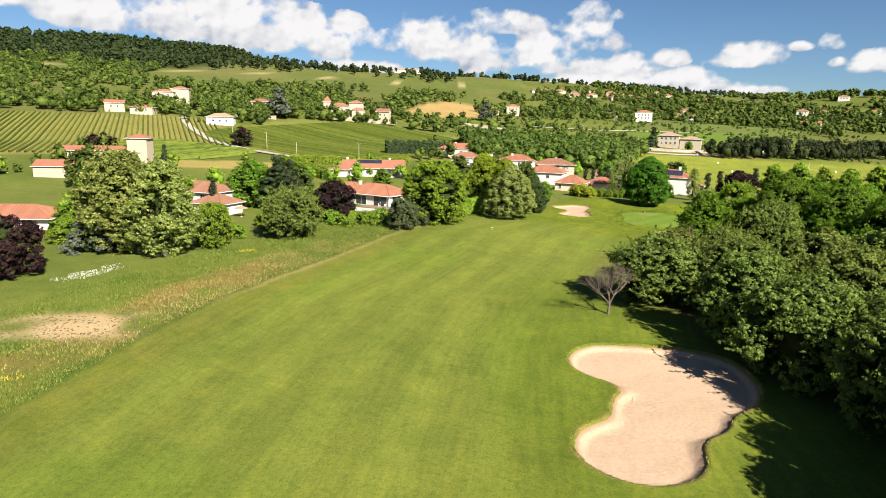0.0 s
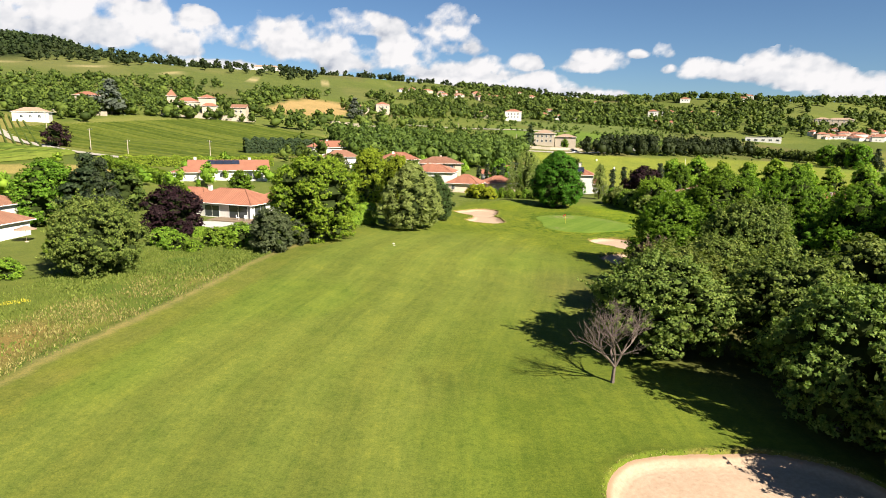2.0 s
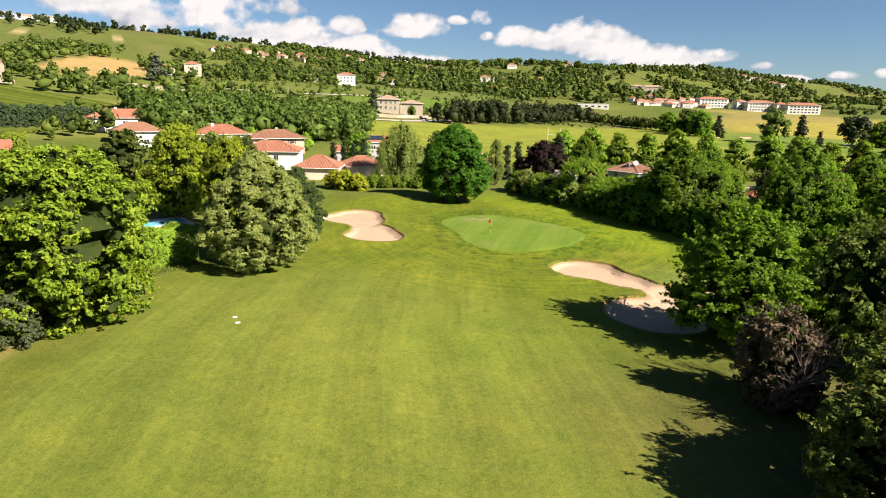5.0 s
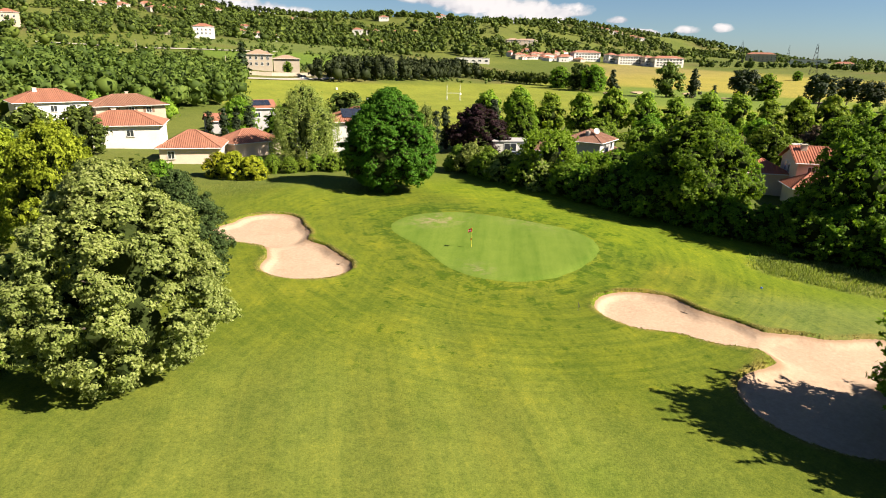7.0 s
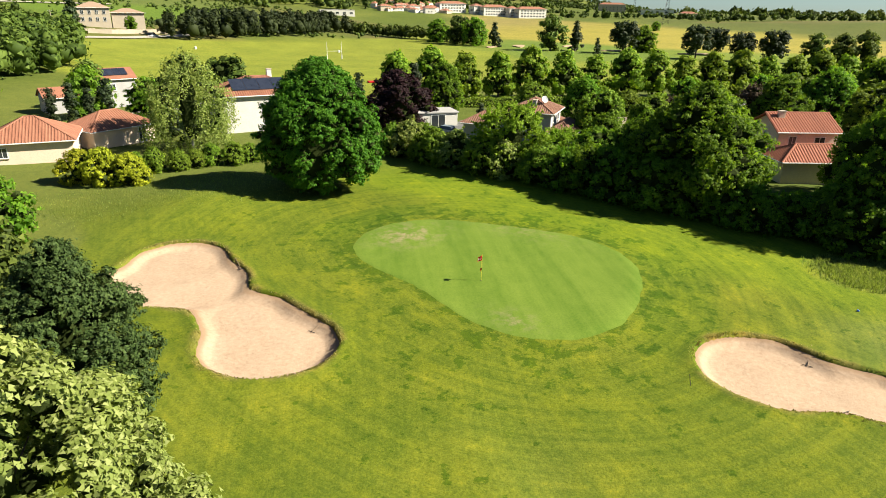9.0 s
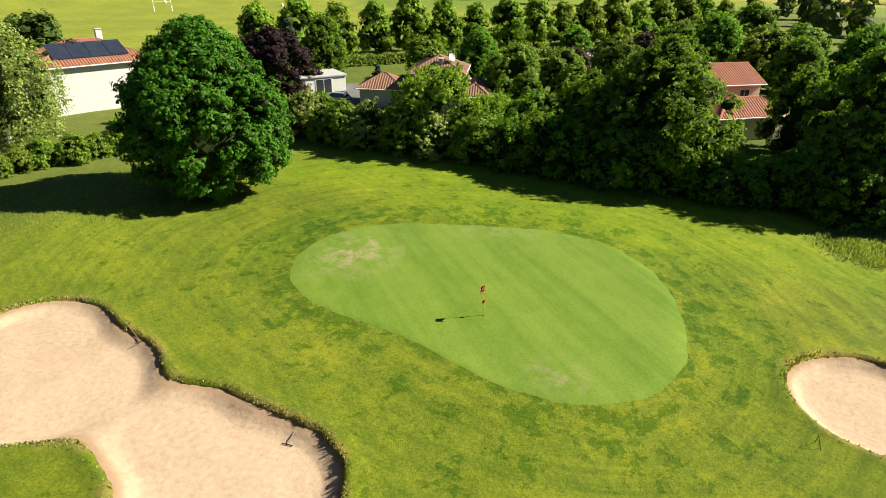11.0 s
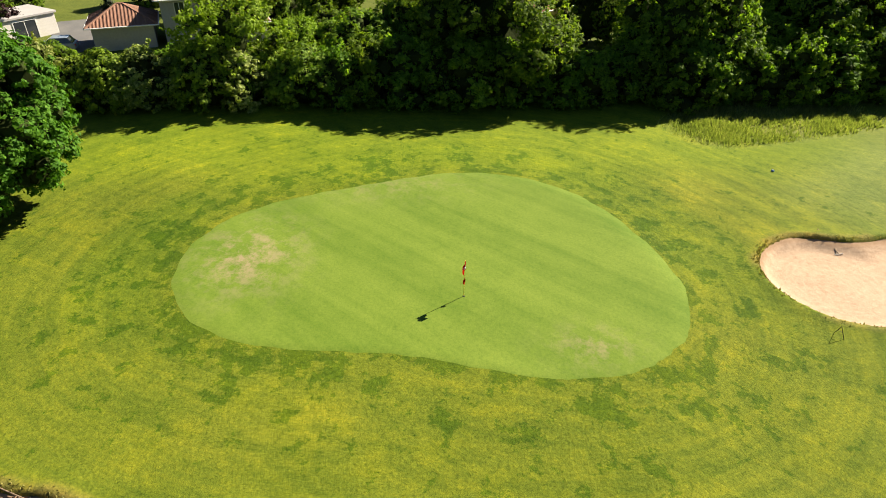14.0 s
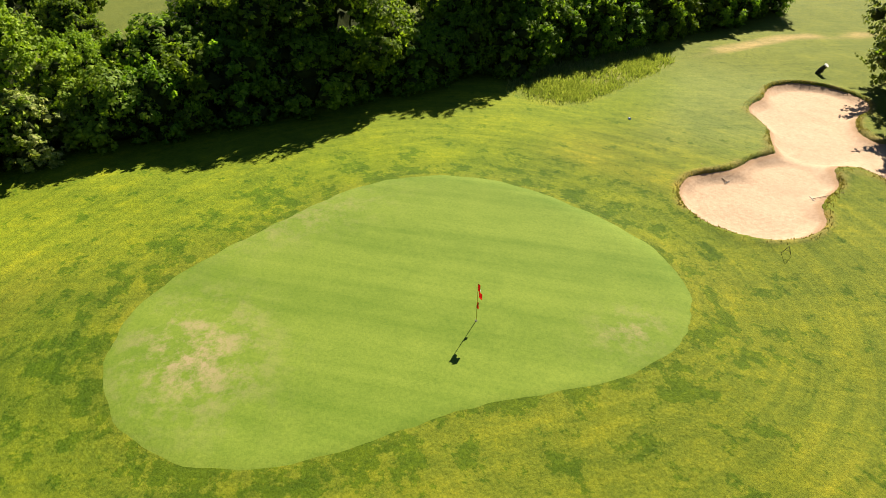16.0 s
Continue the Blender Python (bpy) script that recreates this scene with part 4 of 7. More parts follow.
def plant(model, x, y, label, category="tree", scale=1.0, wide=1.0, turn=None, name="tree", group="", z=None):
    """A tree of a model at a place: an Empty with trunk and crown."""
    k = len(bpy.data.objects)
    turn = (k * 137.5) % 360 if turn is None else turn
    m = pose(x, y, (ground(x, y) if z is None else z) - 0.05, 0, 0, turn) @ Matrix.Diagonal((scale * wide, scale * wide, scale, 1))
    ob = thing(name, m, label, category, group)
    for nm, me in zip(("trunk", "crown"), MODELS[model]):
        o = new(nm, me)
        o.parent = ob
    return ob


# near broadleaves carry many small sprays, distant ones fewer and larger
tree_model("oak_a", OAK, 1, 11.0, 6.2, 1.0, 64, 1.8, 23000, 0.205, round_crown, tri=True, shoots=90, core=0.55)
tree_model("oak_b", OAK, 2, 11.5, 5.8, 0.9, 66, 1.7, 23000, 0.205, round_crown, tri=True, shoots=90, core=0.55)
tree_model("oak_c", OAK, 3, 10.0, 6.4, 0.8, 62, 1.8, 23000, 0.205, round_crown, tri=True, shoots=90, core=0.55)
tree_model("oak_far", OAK, 43, 11.2, 6.0, 0.9, 62, 1.8, 12000, 0.29, round_crown, tri=True, core=0.6)
tree_model("feather", BORDER, 33, 11.0, 5.0, 0.6, 60, 1.5, 24000, 0.19, egg_crown, tri=True, shoots=240, core=0.45)
tree_model("border_a", BORDER, 31, 11.0, 6.6, 0.6, 56, 1.8, 30000, 0.18, egg_crown, tri=True)
tree_model("border_b", BORDER, 32, 11.5, 6.4, 0.5, 58, 1.7, 30000, 0.18, egg_crown, tri=True)
tree_model("maple", MAPLE, 4, 14.4, 6.2, 0.9, 260, 1.1, 95000, 0.165, full_crown, tri=True, core=0.66, heart=0.8)
tree_model("lime", LIME, 5, 12.0, 5.2, 0.6, 330, 0.68, 125000, 0.11, egg_crown, tri=True, bunch=14, core=0.5, heart=0.38)
tree_model("plane", PLANE, 6, 13.0, 6.3, 0.6, 120, 1.4, 38000, 0.20, round_crown, tri=True, heart=0.66)
tree_model("young", YOUNG, 40, 12.5, 5.0, 1.0, 70, 1.4, 32000, 0.19, tall_crown, tri=True, shoots=80, core=0.45)
tree_model("poplar", POPLAR, 7, 15.0, 4.6, 1.2, 60, 1.4, 24000, 0.20, tall_crown, tri=True, core=0.25, heart=0.2, shoots=120)
tree_model("dark", DUSK, 8, 10.0, 4.2, 0.6, 90, 1.0, 52000, 0.115, egg_crown, tri=True)
tree_model("olive", OLIVE, 9, 6.0, 2.7, 0.2, 36, 0.95, 13000, 0.16, round_crown, tri=True)
tree_model("plum", PLUM, 10, 7.0, 3.8, 0.6, 44, 1.2, 15000, 0.20, round_crown, tri=True)
tree_model("brown", DRY_TWIG, 41, 8.0, 4.0, 0.3, 44, 1.3, 9000, 0.25, round_crown, tri=True, shoots=60)
tree_model("wild", HEDGE, 11, 8.5, 4.4, 0.2, 50, 1.4, 14000, 0.23, round_crown, tri=True)
tree_model("wild_b", BORDER, 12, 9.5, 4.6, 0.2, 50, 1.4, 14000, 0.23, tall_crown, tri=True)
tree_model("row_lime", PLANE, 13, 11.0, 3.9, 1.2, 36, 1.3, 4000, 0.46, egg_crown, tri=True)
tree_model("birch", BIRCH, 14, 12.5, 5.4, 1.0, 46, 1.5, 20000, 0.19, tall_crown, BIRCH_BARK, 0.2, droop=2.2, core=0.3, heart=0.2, tri=True)
tree_model("cypress", CEDAR, 15, 9.0, 0.95, 0.1, 26, 0.6, 2000, 0.26, spire, tri=True)
tree_model("cedar", CEDAR, 16, 11.0, 4.6, 0.3, 54, 1.2, 9000, 0.28, cone, flat=0.45, tri=True)
tree_model("blue_spruce", BLUE_CEDAR, 17, 8.0, 4.0, 0.1, 44, 1.1, 7000, 0.28, cone, flat=0.5, tri=True)
tree_model("pine", CEDAR, 18, 10.0, 4.4, 3.0, 30, 1.6, 3000, 0.44, umbrella, trunk=0.25, tri=True)
tree_model("hedge_shrub", HEDGE, 34, 3.2, 2.1, 0.05, 34, 0.7, 7000, 0.135, full_crown, trunk=0.08, branch=3, tri=True)
tree_model("dark_shrub", BORDER, 36, 3.4, 2.2, 0.05, 34, 0.7, 5200, 0.14, full_crown, trunk=0.08, branch=3, tri=True, shoots=20)
tree_model("pale_shrub", POPLAR, 37, 3.3, 2.2, 0.05, 34, 0.7, 7000, 0.13, full_crown, trunk=0.08, branch=3, tri=True, shoots=30)
tree_model("willow", WILLOW, 38, 8.0, 4.2, 0.3, 46, 1.2, 17000, 0.17, round_crown, trunk=0.16, tri=True, shoots=240, core=0.4, heart=0.3)
tree_model("gold_shrub", YELLOW, 42, 3.2, 2.2, 0.05, 36, 0.7, 9000, 0.13, full_crown, trunk=0.08, branch=3, tri=True)
tree_model("bush", BORDER, 35, 5.8, 3.6, 0.1, 44, 1.1, 7000, 0.22, round_crown, trunk=0.12, branch=4, tri=True)
tree_model("shrub", HEDGE, 19, 3.0, 2.0, 0.05, 22, 0.8, 3600, 0.18, round_crown, trunk=0.08, branch=3, tri=True)
tree_model("mid_a", WOOD_LEAVES, 21, 10.0, 4.6, 0.6, 26, 1.7, 2600, 0.52, round_crown, tri=True)
tree_model("mid_b", OAK, 22, 11.0, 4.4, 0.6, 26, 1.6, 2600, 0.52, tall_crown, tri=True)
tree_model("mid_c", CEDAR, 23, 12.0, 3.4, 0.6, 24, 1.3, 1400, 0.55, cone, tri=True)
tree_model("mid_d", BORDER, 24, 9.0, 4.6, 0.4, 26, 1.7, 2600, 0.52, round_crown, tri=True)
tree_model("mid_plum", PLUM, 25, 9.0, 5.2, 0.6, 26, 1.8, 1600, 0.6, round_crown, tri=True)
tree_model("mid_silver", BLUE_CEDAR, 26, 11.0, 5.0, 0.6, 26, 1.7, 1600, 0.62, cone, tri=True)

# oaks beside the fairway
for model, x, y, s, w in (
    ("oak_a", 29.2, 82.5, 0.80, 1.22), ("oak_c", 35.5, 91.5, 0.80, 1.15), ("oak_b", 38.5, 77.5, 0.82, 1.12), ("oak_a", 44.0, 64.5, 1.02, 1.0),
    ("oak_c", 41.5, 51.5, 1.0, 0.95), ("oak_far", 52.0, 84.0, 0.86, 1.1), ("oak_far", 54.0, 71.0, 1.1, 1.0), ("oak_far", 50.0, 44.0, 1.0, 1.0),
    ("oak_c", 44.5, 95.5, 0.8, 1.1), ("oak_far", 56.5, 56.0, 1.05, 1.0), ("oak_a", 42.5, 36.0, 0.95, 1.0), ("oak_a", 36.8, 46.0, 0.88, 0.85), ("oak_c", 35.4, 57.0, 0.95, 0.98), ("oak_b", 33.8, 66.5, 0.86, 0.95), ("oak_far", 62.0, 90.0, 0.7, 1.1), ("oak_b", 34.8, 33.0, 0.95, 0.95), ("oak_far", 31.5, 29.0, 0.85, 0.9), ("oak_far", 37.5, 24.0, 0.95, 0.95), ("oak_a", 39.4, 41.0, 1.0, 0.95),
):
    plant(model, x, y, "broad oak tree with dense green foliage beside the fairway", "oak tree", s, w, name="oak_tree", group="oaks beside the fairway")
plant("oak_c", 55.0, 104.3, "round green oak tree at the end of the oak group", "oak tree", 1.08, 0.86, name="oak_tree", group="oaks beside the fairway")
plant("feather", 48.4, 112.0, "spreading green tree with long shoots overhanging the bunker", "tree", 0.98, 1.22)

# single trees along the west side
plant("lime", 15.6, 146.6, "dense pale-flowering lime tree at the fairway edge", "lime tree", 1.04, 1.05, name="lime_tree")
plant("plane", -2.0, 135.5, "large bright green plane tree at the fairway edge", "plane tree", 1.02, 1.05, name="plane_tree")
plant("young", 10.5, 176.0, "tall yellow-green tree behind the pool", "tree", 1.05, 0.9)
plant("young", 15.5, 164.0, "bright yellow-green tree behind the lime tree", "tree", 1.0, 0.72)
plant("dark", 22.6, 158.0, "dark green spreading tree beside the bunker", "tree", 0.95, 0.92)
plant("olive", -8.5, 126.0, "grey-green bushy tree at the fairway edge", "tree", 1.0, 1.05)
plant("olive", -4.8, 131.0, "small grey-green bush beside the plane tree", "shrub", 0.62, 1.0, name="shrub")
plant("oak_c", -28.6, 114.5, "broad green garden tree with dense foliage", "tree", 0.88, 0.9)
plant("plum", -25.0, 139.8, "dark purple-leaved plum tree beside the terrace", "plum tree", 1.08, 1.15, name="plum_tree")
plant("plum", -60.0, 83.5, "dark purple-leaved plum tree on a lawn", "plum tree", 1.1, 1.0, name="plum_tree")
plant("blue_spruce", -57.0, 98.0, "low grey-green conifer with tiered branches", "conifer", 0.85, 1.2, name="conifer")
plant("poplar", -52.5, 99.0, "tall pale green poplar with loose foliage", "poplar tree", 1.08, 1.2, name="poplar_tree")
plant("poplar", -45.0, 98.0, "tall pale green poplar with loose foliage", "poplar tree", 1.0, 1.15, name="poplar_tree")
plant("poplar", -57.5, 106.0, "tall pale green poplar with loose foliage", "poplar tree", 1.0, 1.0, name="poplar_tree")
plant("plane", -39.4, 104.5, "small light green tree in a garden", "tree", 0.58, 0.85)
plant("cedar", -40.5, 150.0, "dark layered pine in a garden", "conifer", 1.15, 1.1, name="conifer")
plant("wild_b", -47.5, 152.0, "dark green pine with a round crown", "tree", 1.1, 1.25)
plant("cedar", -35.0, 140.0, "dark layered conifer in a garden", "conifer", 1.15, 0.8, name="conifer")
plant("cypress", -52.5, 140.0, "slim dark cypress beside a house", "cypress", 0.9, 1.0, name="cypress")

for k, (x, y, sc) in enumerate(((-34, 121, 0.75), (-31, 124, 0.6), (-22, 128, 0.7), (-17, 131, 0.8), (-13.5, 133.5, 0.9), (-19.5, 126.5, 0.5), (-38, 113, 0.7), (-42, 108, 0.6), (-36.5, 126, 0.9), (-48, 112, 0.8), (-24.5, 131.5, 0.8), (-14.0, 128.0, 0.45), (3.5, 143.5, 0.6), (-62, 110, 0.9), (-66, 104, 0.8), (-70, 112, 0.9))):
    plant("shrub", x, y, "low green garden shrub along the boundary", "shrub", sc, 1.2, name="shrub", group="boundary shrubs")

# round the green
plant("maple", 59.3, 183.2, "single dense dark green maple on the lawn", "maple tree", 1.0, 1.0, name="maple_tree")
plant("birch", 61.5, 213.0, "weeping birch with pale bark and loose foliage", "birch tree", 1.06, 1.0, name="birch_tree")
plant("plum", 95.5, 204.0, "dark purple-leaved plum tree behind the hedge", "plum tree", 1.22, 1.25, name="plum_tree")
plant("poplar", 79.5, 200.5, "slim pale green tree behind the maple", "tree", 0.66, 0.62)
for x, y, s in ((86.5, 206.5, 0.95), (92.0, 210.0, 1.0), (101.5, 205.5, 1.15), (78, 222, 0.95), (52.5, 236.0, 0.85), (55.5, 236.5, 0.9), (58.0, 236.0, 0.8), (60.5, 235.0, 0.95), (66.0, 226.0, 0.95), (97.5, 188.0, 0.6)):
    plant("cypress", x, y, "slim dark green cypress in a garden", "cypress", s, 1.15, name="cypress", group="garden cypresses")
for model, x, y, s, w in (
    ("border_b", 81.8, 149.0, 1.08, 1.05), ("border_a", 84.5, 156.0, 0.78, 0.85), ("border_a", 89.0, 150.5, 1.0, 0.9),
    ("border_a", 84.0, 131.0, 1.24, 0.86), ("border_a", 98.0, 135.5, 0.78, 0.8), ("border_b", 87.5, 124.0, 0.62, 1.3), ("border_a", 85.5, 116.5, 1.12, 1.0), ("border_b", 87.0, 107.5, 1.15, 1.0),
    ("border_a", 89.5, 98.0, 1.15, 1.0), ("border_b", 93.0, 88.5, 1.15, 1.0), ("wild_b", 93.5, 112.0, 1.35, 1.2), ("border_a", 96.0, 127.0, 0.9, 1.0), ("wild_b", 98.0, 100.0, 1.35, 1.2), ("wild_b", 100.0, 86.0, 1.35, 1.2),
    ("wild_b", 107.0, 203.0, 1.0, 0.8), ("wild", 105.0, 171.0, 0.9, 0.9), ("wild", 112.0, 165.5, 0.8, 1.0), ("wild_b", 95.5, 166.0, 0.62, 0.9),
):
    plant(model, x, y, "tall leafy tree in the dark green border behind the green", "tree", s, w, group="border trees")
plant("willow", 80.6, 171.5, "airy bright green tree with upright shoots in the border", "tree", 1.0, 1.0)
plant("willow", 84.5, 166.5, "airy bright green tree with upright shoots in the border", "tree", 0.66, 1.0)
for k in range(38):
    y = 189.5 - 2.7 * k
    x = 78.4 + 0.7 * math.sin(k * 1.7) + 0.5 * math.sin(k * 4.1) + max(0.0, (125 - y) * 0.10)
    high = 1.28 if y > 163 else 1.45 if y > 152 else 1.15 if 135 < y < 145 else 1.5
    model, text = (("pale_shrub", "pale leafy shrub of the border hedge") if k % 3 == 1 else ("hedge_shrub", "dense green shrub of the border hedge")) if y > 163 else ("dark_shrub", "dense dark green shrub of the border hedge")
    plant(model, x, y, text, "shrub", high + 0.16 * math.sin(k * 2.3), 1.0 + 0.12 * math.sin(k * 3.7), name="shrub", group="border hedge shrubs")
    if k % 2:
        low = 0.5 if 134 < y < 147 else 0.55 if y > 164 else 0.9
        plant("bush", x + 4.2, y + 1.0, "leafy bush behind the border hedge", "shrub", low * (1.0 + 0.15 * math.sin(k * 1.3)), 1.1, name="shrub", group="border bushes")

# row of limes behind the gardens
for k in range(17):
    f = k / 16
    x, y = 117.0 + f * 98.0, 224.0 - f * 78.0
    plant("row_lime", x + 0.8 * math.sin(k * 3.1), y, "round-headed lime tree in a regular row", "lime tree", 0.98 + 0.08 * math.sin(k * 1.9), 1.0, name="lime_tree", group="row of limes")
for model, x, y, s in (
    ("wild", 118.0, 190.0, 0.75), ("wild_b", 124, 183, 0.8), ("wild", 132, 178, 0.6), ("mid_d", 150, 172, 0.7), ("mid_d", 160, 160, 0.8), ("wild", 128, 160, 0.9), ("wild_b", 138, 152, 1.0), ("mid_b", 112, 186, 0.5),
    ("wild_b", 148, 146, 1.1), ("wild", 160, 148, 1.1), ("wild", 140, 138, 1.05), ("wild_b", 130, 134, 0.95), ("wild", 127, 122, 1.0), ("wild_b", 140, 124, 1.1), ("wild", 152, 132, 1.1), ("mid_b", 115, 112, 1.1), ("mid_b", 112, 98, 1.2), ("mid_d", 125, 105, 1.2), ("wild_b", 168, 140, 1.2),
):
    plant(model, x, y, "leafy garden tree between the houses", "tree", s, 1.0, group="garden trees")
for x, y, s in ((131.0, 168.0, 0.62), (136.0, 163.5, 0.7), (143, 157, 0.9)):
    plant("brown", x, y, "brownish twiggy garden tree behind the houses", "tree", s, 1.0, group="brown garden trees")
# pines and round trees on the far hole
for model, x, y, s in (("mid_d", 318, 372, 1.3), ("mid_a", 312, 352, 1.4), ("mid_d", 307, 338, 1.45), ("mid_c", 303, 322, 1.0), ("mid_b", 300, 287, 1.5), ("mid_c", 311, 279, 1.15), ("pine", 316, 256, 1.35), ("mid_d", 338, 255, 1.3), ("pine", 314, 221, 1.3), ("pine", 350, 222, 1.15), ("pine", 320, 203, 1.1), ("mid_c", 300, 262, 0.6), ("mid_d", 585, 340, 0.8), ("pine", 318, 190, 1.2), ("mid_b", 330, 176, 1.1), ("mid_b", 345, 168, 1.1), ("mid_b", 352, 160, 1.2)):
    plant(model, x, y, "single tree standing on the distant golf hole", "tree", s, 1.05, group="trees of the distant hole")

# gardens of the slope
_r = random.Random(5)
for model, x, y, s, w, text in (
    ("mid_plum", -128, 232, 1.0, 1.0, "dark purple-leaved tree behind the long house"), ("mid_c", -92.5, 205, 0.8, 0.7, "dark cypress-like conifer beside the tower"),
    ("mid_plum", -98, 300, 0.95, 0.9, "dark purple-leaved tree beside the lane"), ("mid_silver", -112, 420, 1.7, 1.2, "large silver-blue cedar on the slope"),
    
    ("mid_silver", 30, 520, 1.4, 1.0, "silver-blue cedar below the brown slope"), ("mid_d", 64, 250, 0.9, 0.9, "leafy tree behind the garages"), ("mid_b", 70, 262, 0.8, 1.0, "leafy tree behind the garages"),
    ("mid_d", -85, 172, 0.75, 1.0, "leafy green garden tree among houses"), ("mid_a", -92, 160, 0.9, 1.0, "leafy green garden tree among houses"), ("mid_a", -104, 178, 1.0, 1.1, "leafy green garden tree among houses"), ("mid_c", -80, 160, 0.8, 0.8, "dark green garden conifer among houses"),
    ("mid_d", -72, 118, 0.5, 1.2, "clipped round green garden bush"), ("mid_d", -68, 121, 0.45, 1.2, "clipped round green garden bush"), ("mid_a", -66, 132, 0.75, 1.0, "leafy green garden tree among houses"), ("mid_d", -62, 146, 0.7, 1.1, "leafy green garden tree among houses"),
    ("mid_a", -40, 168, 0.8, 1.1, "leafy green garden tree among houses"), ("mid_d", -30, 170, 0.6, 1.0, "leafy green garden tree among houses"), ("mid_a", 24, 178, 0.7, 1.0, "leafy green garden tree among houses"), ("mid_d", 30, 190, 0.55, 1.0, "leafy green garden tree among houses"),
    ("mid_a", 14, 196, 0.9, 1.0, "leafy green garden tree among houses"), ("mid_b", 20, 212, 0.9, 1.0, "leafy green garden tree among houses"), ("mid_a", 4, 216, 0.9, 1.0, "leafy green garden tree among houses"), ("mid_d", 14, 240, 0.8, 1.0, "leafy green garden tree among houses"),
    ("mid_d", -20, 196, 0.6, 1.0, "leafy green garden tree among houses"), ("mid_a", 30, 236, 0.8, 1.0, "leafy green garden tree among houses"), ("mid_b", 110, 420, 0.9, 1.0, "leafy tree beside the villa"), ("mid_c", 140, 432, 1.2, 1.1, "dark conifer beside the villa"),
    ("mid_d", 164, 430, 0.7, 0.8, "leafy tree in front of the villa"), ("mid_d", 70, 240, 0.75, 1.1, "leafy green garden tree among houses"), ("mid_a", 90, 246, 0.9, 1.2, "leafy tree at the playing field"),
):
    plant(model, x, y, text, "tree", s, w)


# ---- woods, joined ----
def wood(name, places, material, seed, label, category="woodland", leaf=1.5, per=46, aspect=1.15):
    """Many distant trees in one mesh: places of (x, y, height, radius)."""
    r = np.random.RandomState(seed)
    P = np.array(places, float)
    n = len(P)
    Z = turf_height(P[:, 0], P[:, 1])
    iv, jf = ICO1
    vs, tri, off = [], [], 0
    top = P[:, 2]
    lobes_n = 3
    cen, rad = [], []
    for k in range(lobes_n):
        a, q = r.rand(n) * 6.283, r.rand(n) * 0.55
        cen.append(np.stack([P[:, 0] + np.cos(a) * q * P[:, 3], P[:, 1] + np.sin(a) * q * P[:, 3], Z + top * (0.34 + 0.18 * k + 0.06 * r.rand(n))], -1))
        rad.append(P[:, 3] * (0.95 - 0.2 * k) * (0.75 + 0.4 * r.rand(n)))
    cen, rad = np.concatenate(cen), np.concatenate(rad)
    tall = np.tile(np.maximum(top / (P[:, 3] * 2.6), 0.7), lobes_n)
    sc = np.stack([rad, rad, rad * np.minimum(tall, 1.5)], -1) * 0.84
    core = 0.8
    V = (iv[None] * sc[:, None] * core * (0.7 + 0.6 * r.rand(len(cen), len(iv), 1)) + cen[:, None]).reshape(-1, 3)
    T = (jf[None] + (np.arange(len(cen)) * len(iv))[:, None, None]).reshape(-1, 3)
    m = per * n
    pick = r.randint(0, len(cen), m)
    d = unit(r, m) + np.array([0, 0, 0.35])
    d /= np.linalg.norm(d, axis=1, keepdims=True)
    pos = cen[pick] + d * sc[pick] * (0.88 + 0.32 * r.rand(m, 1))
    size = leaf * (P[pick % n, 3:4] / 4.0) ** 0.5
    L, Q = sprays(r, pos, d + 0.8 * unit(r, m), size, tri=True)
    ob = shape(name, np.concatenate([V, L]), np.concatenate([T, Q + len(V)]), material)
    return tagged(ob, label, category, "", "stuff")


def scatter(seed, n, x0, x1, y0, y1, keep, h=(7, 12), spread=0.42):
    r = np.random.RandomState(seed)
    x, y = r.uniform(x0, x1, n), r.uniform(y0, y1, n)
    ok = keep(x, y)
    x, y = x[ok], y[ok]
    hh = r.uniform(*h, len(x))
    return np.stack([x, y, hh, hh * spread * r.uniform(0.8, 1.25, len(x))], -1)


def along(seed, pts, gap, h=(6, 10), jitter=2.0, spread=0.42):
    r = np.random.RandomState(seed)
    out = []
    for (xa, ya), (xb, yb) in zip(pts[:-1], pts[1:]):
        k = max(1, int(math.hypot(xb - xa, yb - ya) / gap))
        for i in range(k):
            f = i / k
            hh = r.uniform(*h)
            out.append((xa + f * (xb - xa) + r.uniform(-jitter, jitter), ya + f * (yb - ya) + r.uniform(-jitter, jitter), hh, hh * spread * r.uniform(0.8, 1.2)))
    return np.array(out)


def uphill(x, y):
    return -0.5 * x + 0.866 * y + 26 * lumps(x, y, 70, 77) + 12 * lumps(x, y, 25, 78)


wood("woodland", scatter(1, 700, 10, 150, 285, 420, lambda x, y: (uphill(x, y) > 222 + 0.05 * x) & (uphill(x, y) < 315) & (y < 400 + 0.1 * x) & (x - 8.8 < 0.40 * (y - 110)) & (np.hypot(x - 130, y - 425) > 45), (8, 13)), THICKET, 1, "dense green wood below the vineyards", per=105, leaf=0.8)
wood("woodland", along(2, ((176, 404), (240, 430), (330, 470)), 2.6, (10, 15), 7, 0.32), FOREST, 2, "dense dark belt of tall trees beside the playing field", per=140, leaf=0.9)
wood("woodland", along(22, ((172, 416), (240, 444), (330, 484)), 3.4, (10, 15), 7, 0.32), FOREST, 22, "dense dark belt of tall trees behind the playing field", per=60, leaf=1.2)
wood("hedgerow", along(3, ((336, 480), (346, 433), (330, 371), (322, 345)), 1.6, (6, 9), 4, 0.5), WOOD_LEAVES, 3, "low dark hedgerow along the playing field", "hedge", per=60, leaf=1.0)
